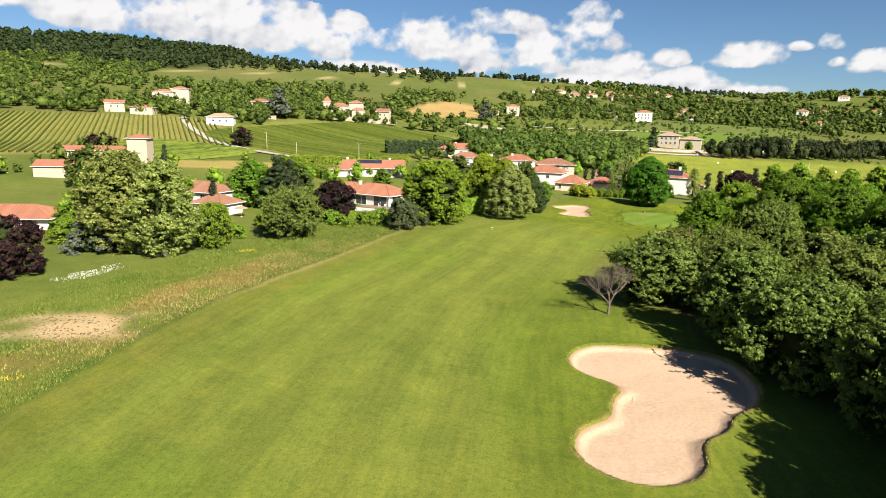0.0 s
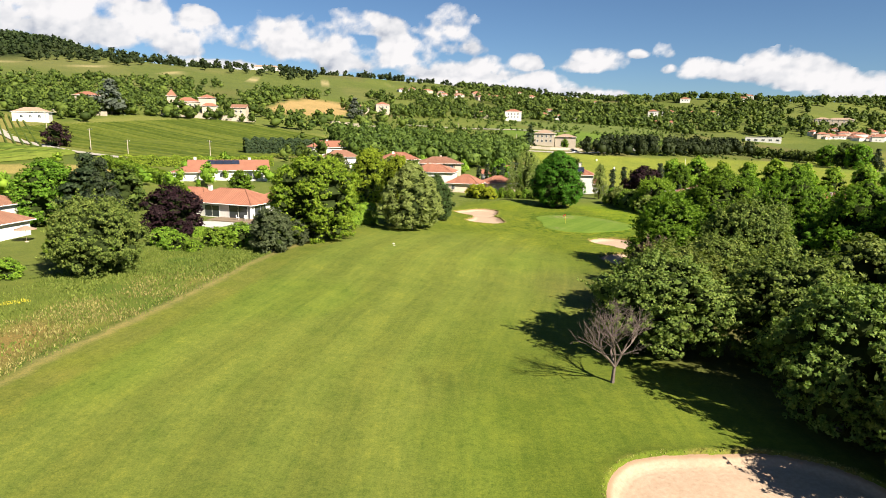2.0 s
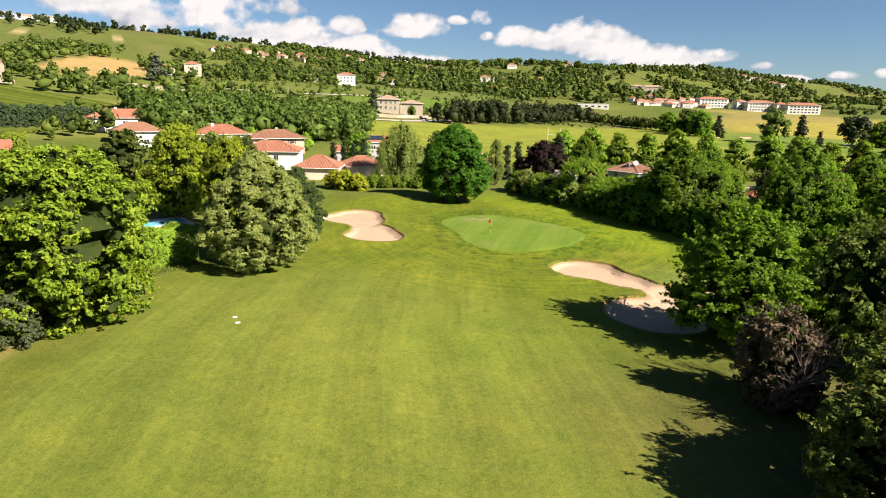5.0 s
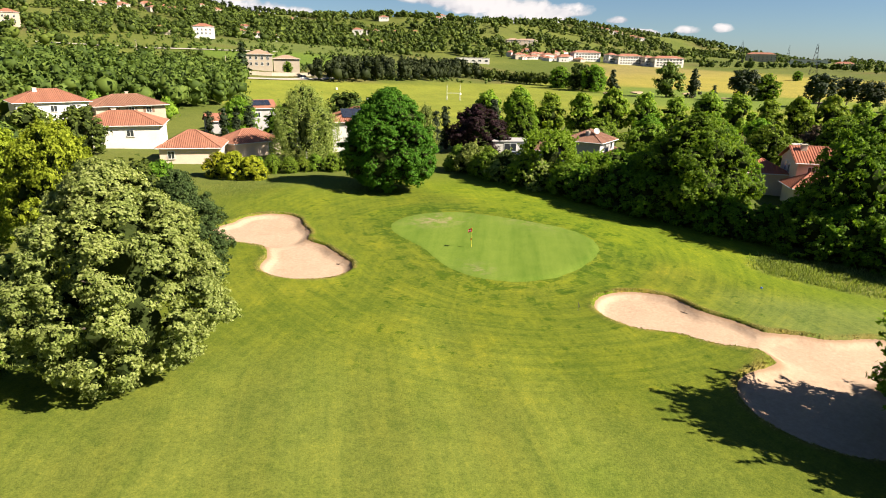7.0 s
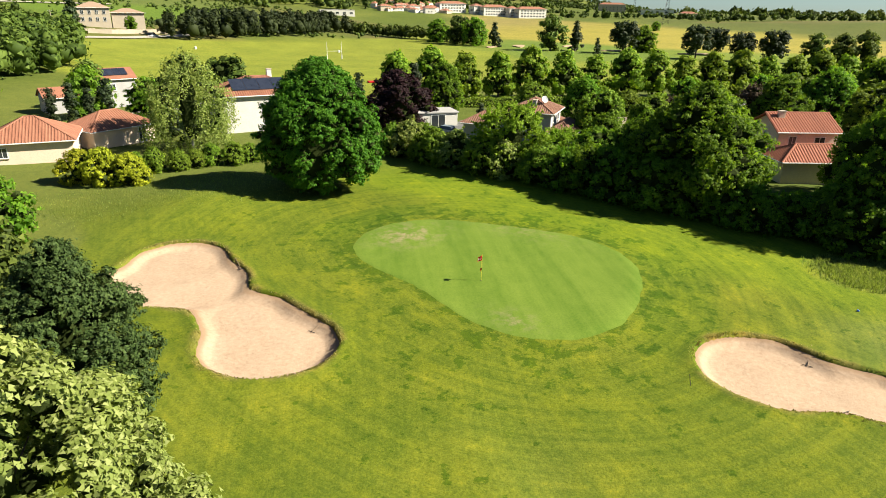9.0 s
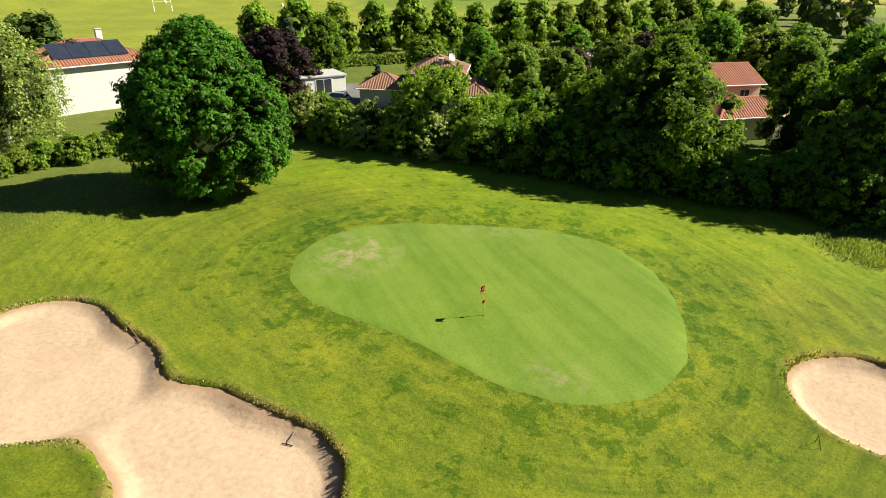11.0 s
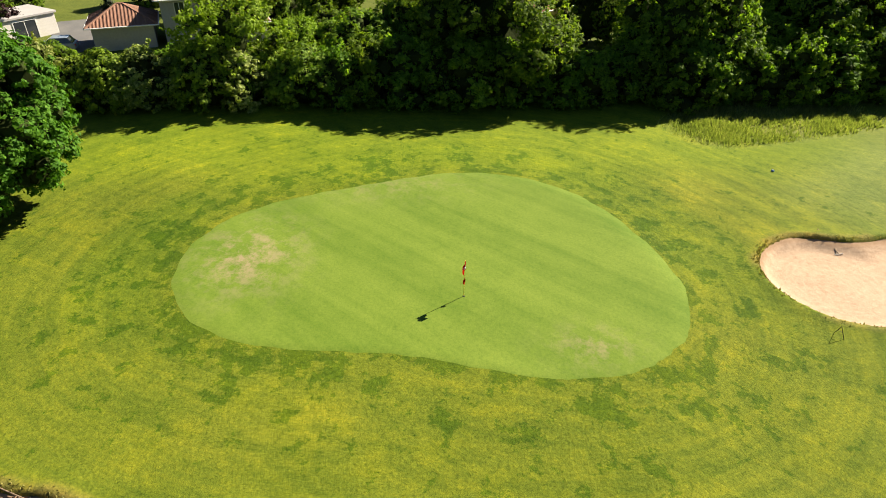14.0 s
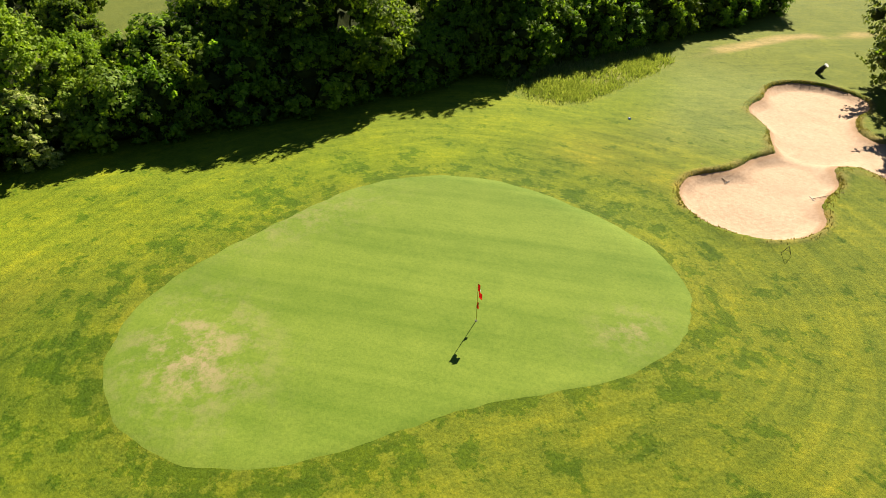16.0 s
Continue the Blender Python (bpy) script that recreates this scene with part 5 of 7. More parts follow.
_built = lambda x, y: np.minimum.reduce([np.hypot(x - a, y - b) for a, b in ((-78, 458), (-47, 460), (204, 665), (416, 735), (175, 475), (-118, 208), (280, 690), (130, 560), (-110, 370))])
wood("woodland", scatter(4, 6400, -560, 560, 380, 1000, lambda x, y: (uphill(x, y) > 385) & (uphill(x, y) < 640 + 150 * smooth(0, 250, x) + 190 * smooth(-290, -340, x)) & (lumps(x, y, 60, 51) + 0.6 * lumps(x, y, 22, 52) > -0.42) & (inside(x, y, 2, 575, 33, 88, -12, 0) < 0.5) & (inside(x, y, 280, 640, 90, 50, 25, 0) < 0.5) & (inside(x, y, -50, 350, 76, 72, -8, 0) < 0.5) & (_built(x, y) > 22), (4.5, 11), 0.5), WOOD_LEAVES, 4, "scattered green woodland on the slope", per=36, leaf=1.2)
wood("woodland", scatter(5, 2000, -480, -70, 250, 560, lambda x, y: (uphill(x, y) > 345) & (uphill(x, y) < 470) & (lumps(x, y, 45, 53) > -0.55) & (inside(x, y, -190, 300, 90, 76, 25, 0) < 0.5) & (inside(x, y, -50, 350, 76, 72, -8, 0) < 0.5) & (np.abs(x + 150 - 0.35 * (360 - y)) > 9) & (_built(x, y) > 20) & (np.minimum.reduce([np.hypot(x - a, y - b) for a, b in ((-201, 449), (-204, 390), (-187, 385), (-134, 374))]) > 16), (5, 12)), WOOD_LEAVES, 5, "green trees and gardens above the vineyards", per=60, leaf=1.1)
wood("woodland", scatter(6, 3600, -1150, -250, 500, 1500, lambda x, y: (uphill(x, y) > 830 + 0.10 * x * 0) & (uphill(x, y) < 1330) & (x < -330 - 0.15 * (uphill(x, y) - 900)), (9, 14)), FOREST, 6, "dark forest on the crest of the hill", per=26, leaf=2.6)
wood("woodland", scatter(7, 2600, -350, 1000, 700, 1700, lambda x, y: (uphill(x, y) > 840) & (uphill(x, y) < 1080) & (lumps(x, y, 75, 54) + 0.5 * lumps(x, y, 30, 55) > -0.22), (8, 14)), FOREST, 7, "tree line on the crest of the hill", per=26, leaf=2.4)
wood("woodland", scatter(8, 4900, 250, 1750, 560, 1500, lambda x, y: (hills(x, y) > 10) & (uphill(x, y) < 830) & (lumps(x, y, 80, 56) + 0.6 * lumps(x, y, 33, 57) > -0.42) & (inside(x, y, 925, 830, 60, 22, -40, 0) < 0.5) & (_built(x, y) > 30) & (inside(x, y, 280, 640, 95, 55, 25, 0) < 0.5), (8, 14), 0.52), WOOD_LEAVES, 8, "wooded ridge with open meadows", per=18, leaf=2.4)
wood("woodland", scatter(9, 1000, 520, 2600, 330, 1200, lambda x, y: (hills(x, y) < 14) & (lumps(x, y, 90, 58) > 0.0) & (x - 0.30 * (y - 400) > 700), (5, 11)), WOOD_LEAVES, 9, "tree belts on the distant plain", per=26, leaf=2.4)
wood("hedgerow", along(10, ((800, 540), (841, 451), (873, 360), (900, 250), (930, 120)), 4.0, (5, 10), 9, 0.6), WOOD_LEAVES, 10, "hedgerow along the hay field", "hedge", per=30, leaf=1.8)
wood("woodland", scatter(12, 520, 1300, 4100, 200, 2400, lambda x, y: (hills(x, y) < 20) & (lumps(x, y, 180, 59) > 0.1), (9, 16), 0.9), WOOD_LEAVES, 12, "woods on the far plain", per=20, leaf=4.5)
wood("woodland", scatter(13, 170, -230, -75, 130, 250, lambda x, y: (lumps(x, y, 24, 60) > 0.12) & (inside(x, y, -95, 232, 42, 12, 12, 0) < 0.5) & (np.hypot(x + 118, y - 208) > 24) & (np.hypot(x + 80, y - 116) > 16) & (inside(x, y, -190, 300, 88, 74, 25, 0) < 0.5), (3.5, 8)), HEDGE, 13, "garden trees and shrubs between the houses", "garden trees", per=80, leaf=0.95)
wood("woodland", scatter(14, 130, 95, 230, 60, 240, lambda x, y: (lumps(x, y, 20, 61) > 0.1) & (y < 205 - 0.8 * (x - 110)) & (x > 112) & (np.hypot(x - 121, y - 136) > 20), (5, 10)), HEDGE, 14, "garden trees behind the border", "garden trees", per=90, leaf=0.9)
wood("woodland", scatter(15, 420, 150, 520, -120, 150, lambda x, y: lumps(x, y, 35, 62) > -0.1, (6, 12)), WOOD_LEAVES, 15, "trees south of the far hole", per=40, leaf=1.5)


def round_houses(seed, spots, n, r0, r1, h):
    r = np.random.RandomState(seed)
    out = []
    for x, y in spots:
        for k in range(n):
            a = r.uniform(-0.35, math.pi + 0.35) if k < 0.8 * n else r.uniform(math.pi, 2 * math.pi)
            d, hh = r.uniform(r0, r1), r.uniform(*h) * (1 if a < math.pi else 0.5)
            out.append((x + d * math.cos(a), y + d * math.sin(a), hh, hh * 0.42))
    return np.array(out)


wood("woodland", round_houses(31, ((-201, 451), (-206, 392), (-187, 388), (-130, 440), (-134, 376), (-66, 460), (-47, 462), (118, 438), (60, 600), (42, 592), (-128, 218), (-119, 195), (6, 305), (8, 278), (262, 737), (283, 760), (300, 740)), 9, 12, 22, (5, 10)), WOOD_LEAVES, 31, "garden trees round the houses of the slope", "garden trees", per=60, leaf=0.9)
wood("woodland", round_houses(32, ((-27, 233), (-57, 150), (-83, 121), (31, 278), (49, 287), (42, 250), (-20, 212), (-48, 196), (-66, 176)), 8, 10, 17, (3, 7)), HEDGE, 32, "garden trees and shrubs round the villas", "garden trees", per=110, leaf=0.6)


wood("woodland", scatter(33, 420, 540, 1000, 600, 800, lambda x, y: (lumps(x, y, 22, 63) > -0.1) & (y > 655 - 0.25 * (x - 600)) & (hills(x, y) < 30), (3, 6.5), 0.55), WOOD_LEAVES, 33, "garden trees between the houses of the village", "garden trees", per=24, leaf=1.6)


wood("shrubs", scatter(41, 3600, -20, 420, 285, 760, lambda x, y: (uphill(x, y) > 205) & (uphill(x, y) < 560) & (lumps(x, y, 18, 64) > -0.1) & (inside(x, y, -50, 350, 74, 70, -8, 0) < 0.5) & ((y > 425) | (x < 60)) & (inside(x, y, 2, 588, 31, 72, -12, 0) < 0.5) & (_built(x, y) > 14), (1.2, 3.2), 0.7), WOOD_LEAVES, 41, "scattered shrubs in the meadows of the slope", "shrubs", per=9, leaf=0.9)


# ---- hedges ----
def hedge(name, a, b, width, height, material, label, seed=0, density=95, leaf=0.2):
    """A clipped or rough hedge from a to b: a core with leaf sprays over it."""
    r = np.random.RandomState(seed)
    a, b = np.array(a, float), np.array(b, float)
    L = np.linalg.norm(b - a)
    d = (b - a) / L
    w = np.array([-d[1], d[0]])
    n = max(2, int(L / 1.0))
    V, F = [], []
    ring = ((-0.5, 0), (-0.5, 0.6), (-0.42, 0.92), (0, 1.0), (0.42, 0.92), (0.5, 0.6), (0.5, 0))
    for i in range(n + 1):
        p = a + d * L * i / n
        s = 0.9 + 0.16 * r.rand()
        for q, h in ring:
            e = p + w * q * width * s * (0.2 if i in (0, n) else 0.78)
            V.append((e[0], e[1], ground(e[0], e[1]) - 0.1 + h * height * s * (0.4 if i in (0, n) else 0.84)))
    k = len(ring)
    for i in range(n):
        F += [(i * k + j, i * k + j + 1, (i + 1) * k + j + 1, (i + 1) * k + j) for j in range(k - 1)]
    F += [tuple(range(k)), tuple(reversed(range(n * k, n * k + k)))]
    m = int(L * (width + 2 * height) * density)
    s, q = r.rand(m) * L, r.rand(m)
    ang = q * math.pi
    ox, oz = -np.cos(ang) * width * 0.55, np.clip(np.sin(ang) * 1.5, 0, 1) * height
    low = r.rand(m) < 0.45
    ox = np.where(low, np.sign(ox) * width * 0.55, ox)
    oz = np.where(low, r.rand(m) * height, oz)
    bulge = 1 + 0.14 * np.sin(s * 1.3 + seed) * np.sin(s * 0.47)
    P = a + d * s[:, None] + w * (ox * bulge)[:, None]
    pos = np.stack([P[:, 0], P[:, 1], turf_height(P[:, 0], P[:, 1]) + oz * bulge * 1.04], -1)
    nr = np.stack([w[0] * np.sign(ox), w[1] * np.sign(ox), 0.6 + 0 * ox], -1) + 0.8 * unit(r, m)
    LV, LF = sprays(r, pos, nr, leaf, tri=True)
    return shape(name, np.concatenate([np.array(V), LV]).tolist(), F + (LF + len(V)).tolist(), [INNER_SHADE, material], slots=np.arange(len(F) + len(LF)) >= len(F), label=label, category="hedge")


for x, y, k in ((43.2, 206.2, 1.12), (44.8, 203.6, 1.2), (46.6, 201.2, 1.05)):
    plant("gold_shrub", x, y, "golden-leaved garden shrub behind the bank", "shrub", k, 0.95, name="shrub", group="golden shrubs")
for k in range(9):
    f = k / 8
    plant("hedge_shrub", 49.0 + 17.5 * f, 204.8 - 5.6 * f + 0.5 * math.sin(k * 2.1), "clipped green garden hedge shrub behind the bank", "shrub", 0.80 + 0.08 * math.sin(k * 1.7), 0.85, name="shrub", group="garden hedge shrubs")
hedge("hedge", (-66.0, 244.0), (-41.0, 214.0), 2.6, 3.2, HEDGE, "tall clipped green hedge along a garden", 4, 22, 0.34)
hedge("hedge", (-62.0, 247.0), (-16.0, 262.0), 2.4, 3.0, HEDGE, "tall clipped green hedge below the vineyard", 5, 22, 0.34)
hedge("hedge", (1.0, 148.0), (8.8, 153.0), 3.2, 3.4, HEDGE, "tall green hedge between garden trees", 6)
hedge("hedge", (-21.5, 139.0), (-10.5, 137.5), 1.6, 1.5, HEDGE, "low green hedge below the terrace", 7)
hedge("hedge", (-36.0, 128.0), (-31.0, 131.5), 3.0, 3.4, HEDGE, "rounded green hedge in a garden", 8)
hedge("hedge", (108.0, 218.0), (140.0, 193.0), 1.6, 1.8, HEDGE, "green hedge behind the villa", 9, 18, 0.3)
hedge("hedge", (140.0, 190.0), (175.0, 160.0), 1.6, 1.8, HEDGE, "green hedge along the lime row", 10, 18, 0.3)
hedge("hedge", (78.0, 232.0), (70.0, 246.0), 1.6, 2.0, HEDGE, "green hedge in front of the garages", 11, 18, 0.3)
hedge("hedge", (-29.0, 297.0), (1.0, 306.0), 4.5, 6.0, CEDAR, "tall dark conifer hedge on the slope", 14, 12, 0.5)
hedge("hedge", (68.5, 205.0), (75.5, 207.0), 1.6, 1.6, HEDGE, "low green hedge in front of a white house", 12)


# ---- vineyards, grass tufts ----
def vine_rows(cx, cy, rx, ry, turn, gap, seed, label, high=1.2):
    r = np.random.RandomState(seed)
    a = radians(turn)
    V, F = [], []
    for row in np.arange(-rx, rx, gap):
        L = ry * (1 - abs(row / rx) ** 6) ** 0.25
        n = max(2, int(2 * L / 3.2))
        for i in range(n + 1):
            q = -L + 2 * L * i / n
            for o, h in ((-0.36, 0.15), (-0.28, 0.95), (0.28, 1.0), (0.36, 0.15)):
                u, v = row + o * (0.8 + 0.5 * r.rand()), q
                x, y = cx + u * math.cos(a) - v * math.sin(a), cy + u * math.sin(a) + v * math.cos(a)
                V.append((x, y, h * high * (0.75 + 0.4 * r.rand())))
            if i:
                b = len(V) - 8
                F += [(b + j, b + j + 1, b + j + 5, b + j + 4) for j in range(3)]
    V = np.array(V)
    V[:, 2] += turf_height(V[:, 0], V[:, 1])
    shape("vine_rows", V, np.array(F), VINE, label=label, category="vineyard", kind="stuff")


vine_rows(-50, 350, 68, 64, 52, 2.1, 1, "rows of green vines on the slope", 0.8)
vine_rows(-190, 300, 80, 68, 25, 2.5, 2, "rows of vines in dry grass", 0.9)
vine_rows(-120, 272, 34, 24, -30, 2.6, 3, "rows of vines below the lane")


def tufts(name, n, seed, where, x0, x1, y0, y1, high, material, label, wide=0.10, category="grass", top=False):
    """Upright blades in one mesh, where the mask allows."""
    r = np.random.RandomState(seed)
    x, y = r.uniform(x0, x1, n), r.uniform(y0, y1, n)
    ok = where(x, y) > r.rand(n)
    x, y = x[ok], y[ok]
    n = len(x)
    z = turf_height(x, y)
    a = r.rand(n) * 6.283
    h = high * (0.5 + 0.9 * r.rand(n))
    dx, dy = np.cos(a) * wide, np.sin(a) * wide
    lx, ly = r.normal(size=n) * 0.35 * h, r.normal(size=n) * 0.35 * h
    V = np.stack([np.stack([x - dx, y - dy, z - 0.05], -1), np.stack([x + dx, y + dy, z - 0.05], -1), np.stack([x + lx + dx * 0.3, y + ly + dy * 0.3, z + h], -1), np.stack([x + lx - dx * 0.3, y + ly - dy * 0.3, z + h * 0.92], -1)], 1).reshape(-1, 3)
    shape(name, V, np.arange(4 * n).reshape(n, 4), material, label=label, category=category, kind="stuff")


_west = lambda y: np.interp(y, EDGE_Y, EDGE_X)
_bare = lambda x, y: 1 - inside(x, y, -41.5, 66.5, 7.5, 4.6, 10, 0.3)
_dry = lambda x, y: smooth(-12, -8, x - _west(y)) * smooth(118, 104, y) * smooth(45, 62, y)
tufts("meadow_grass", 560000, 1, lambda x, y: smooth(-24, -16, x - _west(y)) * smooth(0.3, -0.4, x - _west(y)) * (0.25 + 0.75 * smooth(-0.3, 0.4, lumps(x, y, 5, 71))) * _bare(x, y) * (1 - 0.8 * _dry(x, y)), -66, 12, 20, 152, 0.20, GRASS, "tall green meadow grass along the fairway", 0.05)
tufts("dry_grass", 110000, 13, lambda x, y: _dry(x, y) * smooth(-0.2, -1.0, x - _west(y)) * (0.2 + 0.8 * smooth(-0.4, 0.3, lumps(x, y, 3.5, 74))) * _bare(x, y), -60, 0, 44, 120, 0.20, STRAW, "dry straw-brown grass in the rough", 0.07)
tufts("weeds", 120000, 12, lambda x, y: smooth(-22, -14, x - _west(y)) * smooth(-0.3, -1.2, x - _west(y)) * smooth(0.05, 0.4, lumps(x, y, 4.5, 72) + 0.5 * lumps(x, y, 1.6, 73)) * _bare(x, y) * (1 - 0.75 * _dry(x, y)), -62, 10, 25, 152, 0.24, GRASS, "green weeds among the meadow grass", 0.14)
tufts("weeds", 70000, 2, lambda x, y: inside(x, y, 73.2, 126.0, 3.6, 9.0, 14, 0.2) * (0.35 + 0.65 * smooth(-0.4, 0.2, lumps(x, y, 1.8, 75))), 66, 82, 112, 140, 0.24, PALE_WEED, "patch of tall weeds left unmown", 0.05)
tufts("bank_grass", 14000, 3, lambda x, y: inside(x, y, 47, 193, 15, 7, -20, 0.3), 28, 66, 180, 206, 0.13, PALE_WEED, "rough grass on a bank below the hedge", 0.03)
tufts("bunker_fringe", 1000000, 4, lambda x, y: smooth(0.6, 0.2, bunker_gap(x, y)) * smooth(0.0, 0.12, bunker_gap(x, y)) * (0.25 + 0.75 * smooth(-0.2, 0.4, lumps(x, y, 2.2, 77))), 10, 65, 37, 181, 0.055, STRAW, "grass fringe on the bunker lips", 0.05)
tufts("flowers", 3000, 5, lambda x, y: inside(x, y, -50.7, 86.4, 1.7, 5.0, -24, 0.3) * smooth(-0.5, 0.2, lumps(x, y, 1.2, 76)), -56, -45, 80, 93, 0.15, FLOWERS_WHITE, "patch of small white flowers in the rough", 0.05, "flowers")
for cx, cy, sd in ((-32.9, 102.3, 6), (-38.9, 52.4, 7)):
    tufts("flowers", 700, sd, lambda x, y: inside(x, y, cx, cy, 1.2, 0.6, 30, 0.5), cx - 2, cx + 2, cy - 2, cy + 2, 0.16, FLOWERS_YELLOW, "clump of yellow flowers in the rough", 0.035, "flowers")


def clods(n, seed):
    """Lumps of dry earth on the bare patch, one mesh."""
    r = np.random.RandomState(seed)
    x, y = r.uniform(-51, -32, n), r.uniform(60, 73, n)
    ok = inside(x, y, -41.5, 66.5, 7.5, 4.6, 10, 0.3) > r.rand(n)
    x, y = x[ok], y[ok]
    iv, jf = ICO1
    size = r.uniform(0.05, 0.17, (len(x), 1, 1))
    V = iv[None] * size * np.array([1.2, 1, 0.55]) * (0.7 + 0.6 * r.rand(len(x), len(iv), 1)) + np.stack([x, y, turf_height(x, y)], -1)[:, None]
    F = jf[None] + (np.arange(len(x)) * len(iv))[:, None, None]
    shape("earth_clods", V.reshape(-1, 3), F.reshape(-1, 3), CLOD, label="dark clods of dry earth on bare soil", category="earth clods", kind="stuff")


clods(700, 3)


# ---- bare tree ----
def bare_tree(x, y, high, seed, label, name="dead_tree", category="dead tree", deep=6):
    r = random.Random(seed)
    ob = thing(name, pose(x, y, ground(x, y) - 0.1), label, category)
    trunk, twig = bmesh.new(), bmesh.new()

    def grow(p, d, length, rad, depth):
        q = p + d * length
        rod(p, q, rad, rad * 0.7, 6 if depth < 2 else 4, trunk if depth < 2 else twig)
        if depth >= deep:
            return
        for i in range(4 if depth == 0 else 3 if depth < 3 else 2):
            spread = 0.75 if depth == 0 else 0.42
            e = (d + Vector((r.gauss(0, spread), r.gauss(0, spread), r.gauss(0.10, 0.22)))).normalized()
            e.z = max(e.z, 0.02)
            grow(q, e.normalized(), length * r.uniform(0.68, 0.92) * (1.25 if depth == 0 else 1), rad * 0.62, depth + 1)

    grow(Vector((0, 0, 0)), Vector((0.06, 0, 1)), high * 0.19, 0.2, 0)
    part("trunk", trunk, DEAD_WOOD, ob)
    part("crown", twig, DEAD_WOOD, ob)


bare_tree(21.6, 76.9, 7.6, 3, "leafless grey-brown dead tree at the fairway edge", deep=7)

bare_tree(39.5, 102.6, 7.4, 8, "leafless brown twiggy shrub beside the oaks", "bare_shrub", "shrub")
bare_tree(42.6, 104.4, 6.6, 9, "leafless brown twiggy shrub beside the oaks", "bare_shrub", "shrub")
bare_tree(30.0, 84.5, 5.2, 10, "leafless twiggy shrub among the oaks", "bare_shrub", "shrub")
plant("brown", 40.6, 103.4, "brown half-bare twiggy tree beside the oaks", "tree", 0.78, 0.8)


# ---- houses ----
def roof_planes(w, d, rise, kind, over):
    """Roof slopes over a w x d body: lists of corner points, eaves first."""
    x, y = w / 2 + over, d / 2 + over
    s = rise / (d / 2) * over if kind != "flat" else 0
    e = -s
    if kind == "hip":
        k = max(0.02, x - y)
        if w < d:
            k = max(0.02, y - x)
            a, b = (0, -k, rise), (0, k, rise)
            return [((x, -y, e), (x, y, e), b, a), ((-x, y, e), (-x, -y, e), a, b), ((-x, -y, e), (x, -y, e), a), ((x, y, e), (-x, y, e), b)]
        a, b = (-k, 0, rise), (k, 0, rise)
        return [((-x, -y, e), (x, -y, e), b, a), ((x, y, e), (-x, y, e), a, b), ((x, -y, e), (x, y, e), b), ((-x, y, e), (-x, -y, e), a)]
    a, b = (-x, 0, rise), (x, 0, rise)
    return [((-x, -y, e), (x, -y, e), b, a), ((x, y, e), (-x, y, e), a, b)]


def roof_mesh(planes):
    """The slopes of a roof as one closed sheet, 0.14 thick."""
    V, F, index, uses = [], [], {}, {}

    def at(p, low):
        key = (round(p[0], 3), round(p[1], 3), round(p[2], 3), low)
        if key not in index:
            index[key] = len(V)
            V.append((p[0], p[1], p[2] - (0.14 if low else 0.0)))
        return index[key]

    for pl in planes:
        F.append([at(p, 0) for p in pl])
        F.append([at(p, 1) for p in reversed(pl)])
        for p, q in zip(pl, pl[1:] + pl[:1]):
            key = tuple(sorted((at(p, 0), at(q, 0))))
            uses.setdefault(key, []).append((p, q))
    for sides in uses.values():
        if len(sides) == 1:
            p, q = sides[0]
            F.append([at(p, 0), at(p, 1), at(q, 1), at(q, 0)])
    return V, F


def roof_tiles(planes, rib):
    """Rounded rows of tiles down each slope, and ridge tiles."""
    V, F = [], []
    for pl in planes:
        a, b = Vector(pl[0]), Vector(pl[1])
        along_e = (b - a)
        L = along_e.length
        along_e.normalize()
        tops = [Vector(p) for p in pl[2:]]
        up = (tops[0] - a)
        up = (up - along_e * up.dot(along_e))
        H = up.length
        up.normalize()
        nr = along_e.cross(up).normalized()
        if nr.z < 0:
            nr = -nr
        tb, ta = (tops[0] - a).dot(along_e), (tops[-1] - a).dot(along_e)
        m = max(2, int(L / rib))
        for i in range(m):
            s = (i + 0.5) * L / m
            lim = H
            if s > tb:
                lim = H * (L - s) / max(1e-3, L - tb)
            if s < ta:
                lim = min(lim, H * s / max(1e-3, ta))
            if lim < 0.3:
                continue
            n = len(V)
            for q in (0.0, lim - 0.05):
                for o, h in ((-0.30, 0.0), (-0.14, 0.055), (0.14, 0.055), (0.30, 0.0)):
                    V.append(a + along_e * (s + o * rib) + up * q + nr * (h * rib / 0.34 + 0.004))
            F += [(n + j, n + j + 1, n + 5 + j, n + 4 + j) for j in range(3)] + [(n, n + 3, n + 2, n + 1)]
    edges = {}
    for pl in planes:
        for i in range(len(pl)):
            p, q = pl[i], pl[(i + 1) % len(pl)]
            key = tuple(sorted((tuple(round(c, 3) for c in p), tuple(round(c, 3) for c in q))))
            edges[key] = edges.get(key, 0) + 1
    for (p, q), c in edges.items():
        if c > 1:
            p, q = Vector(p), Vector(q)
            d = (q - p)
            if d.length < 0.3:
                continue
            side = d.cross(Vector((0, 0, 1))).normalized() * 0.14
            n = len(V)
            for e in (p, q):
                V += [e - side + Vector((0, 0, -0.03)), e - side * 0.5 + Vector((0, 0, 0.10)), e + side * 0.5 + Vector((0, 0, 0.10)), e + side + Vector((0, 0, -0.03))]
            F += [(n + j, n + j + 1, n + 5 + j, n + 4 + j) for j in range(3)] + [(n, n + 1, n + 2, n + 3), (n + 7, n + 6, n + 5, n + 4)]
    return [tuple(v) for v in V], F


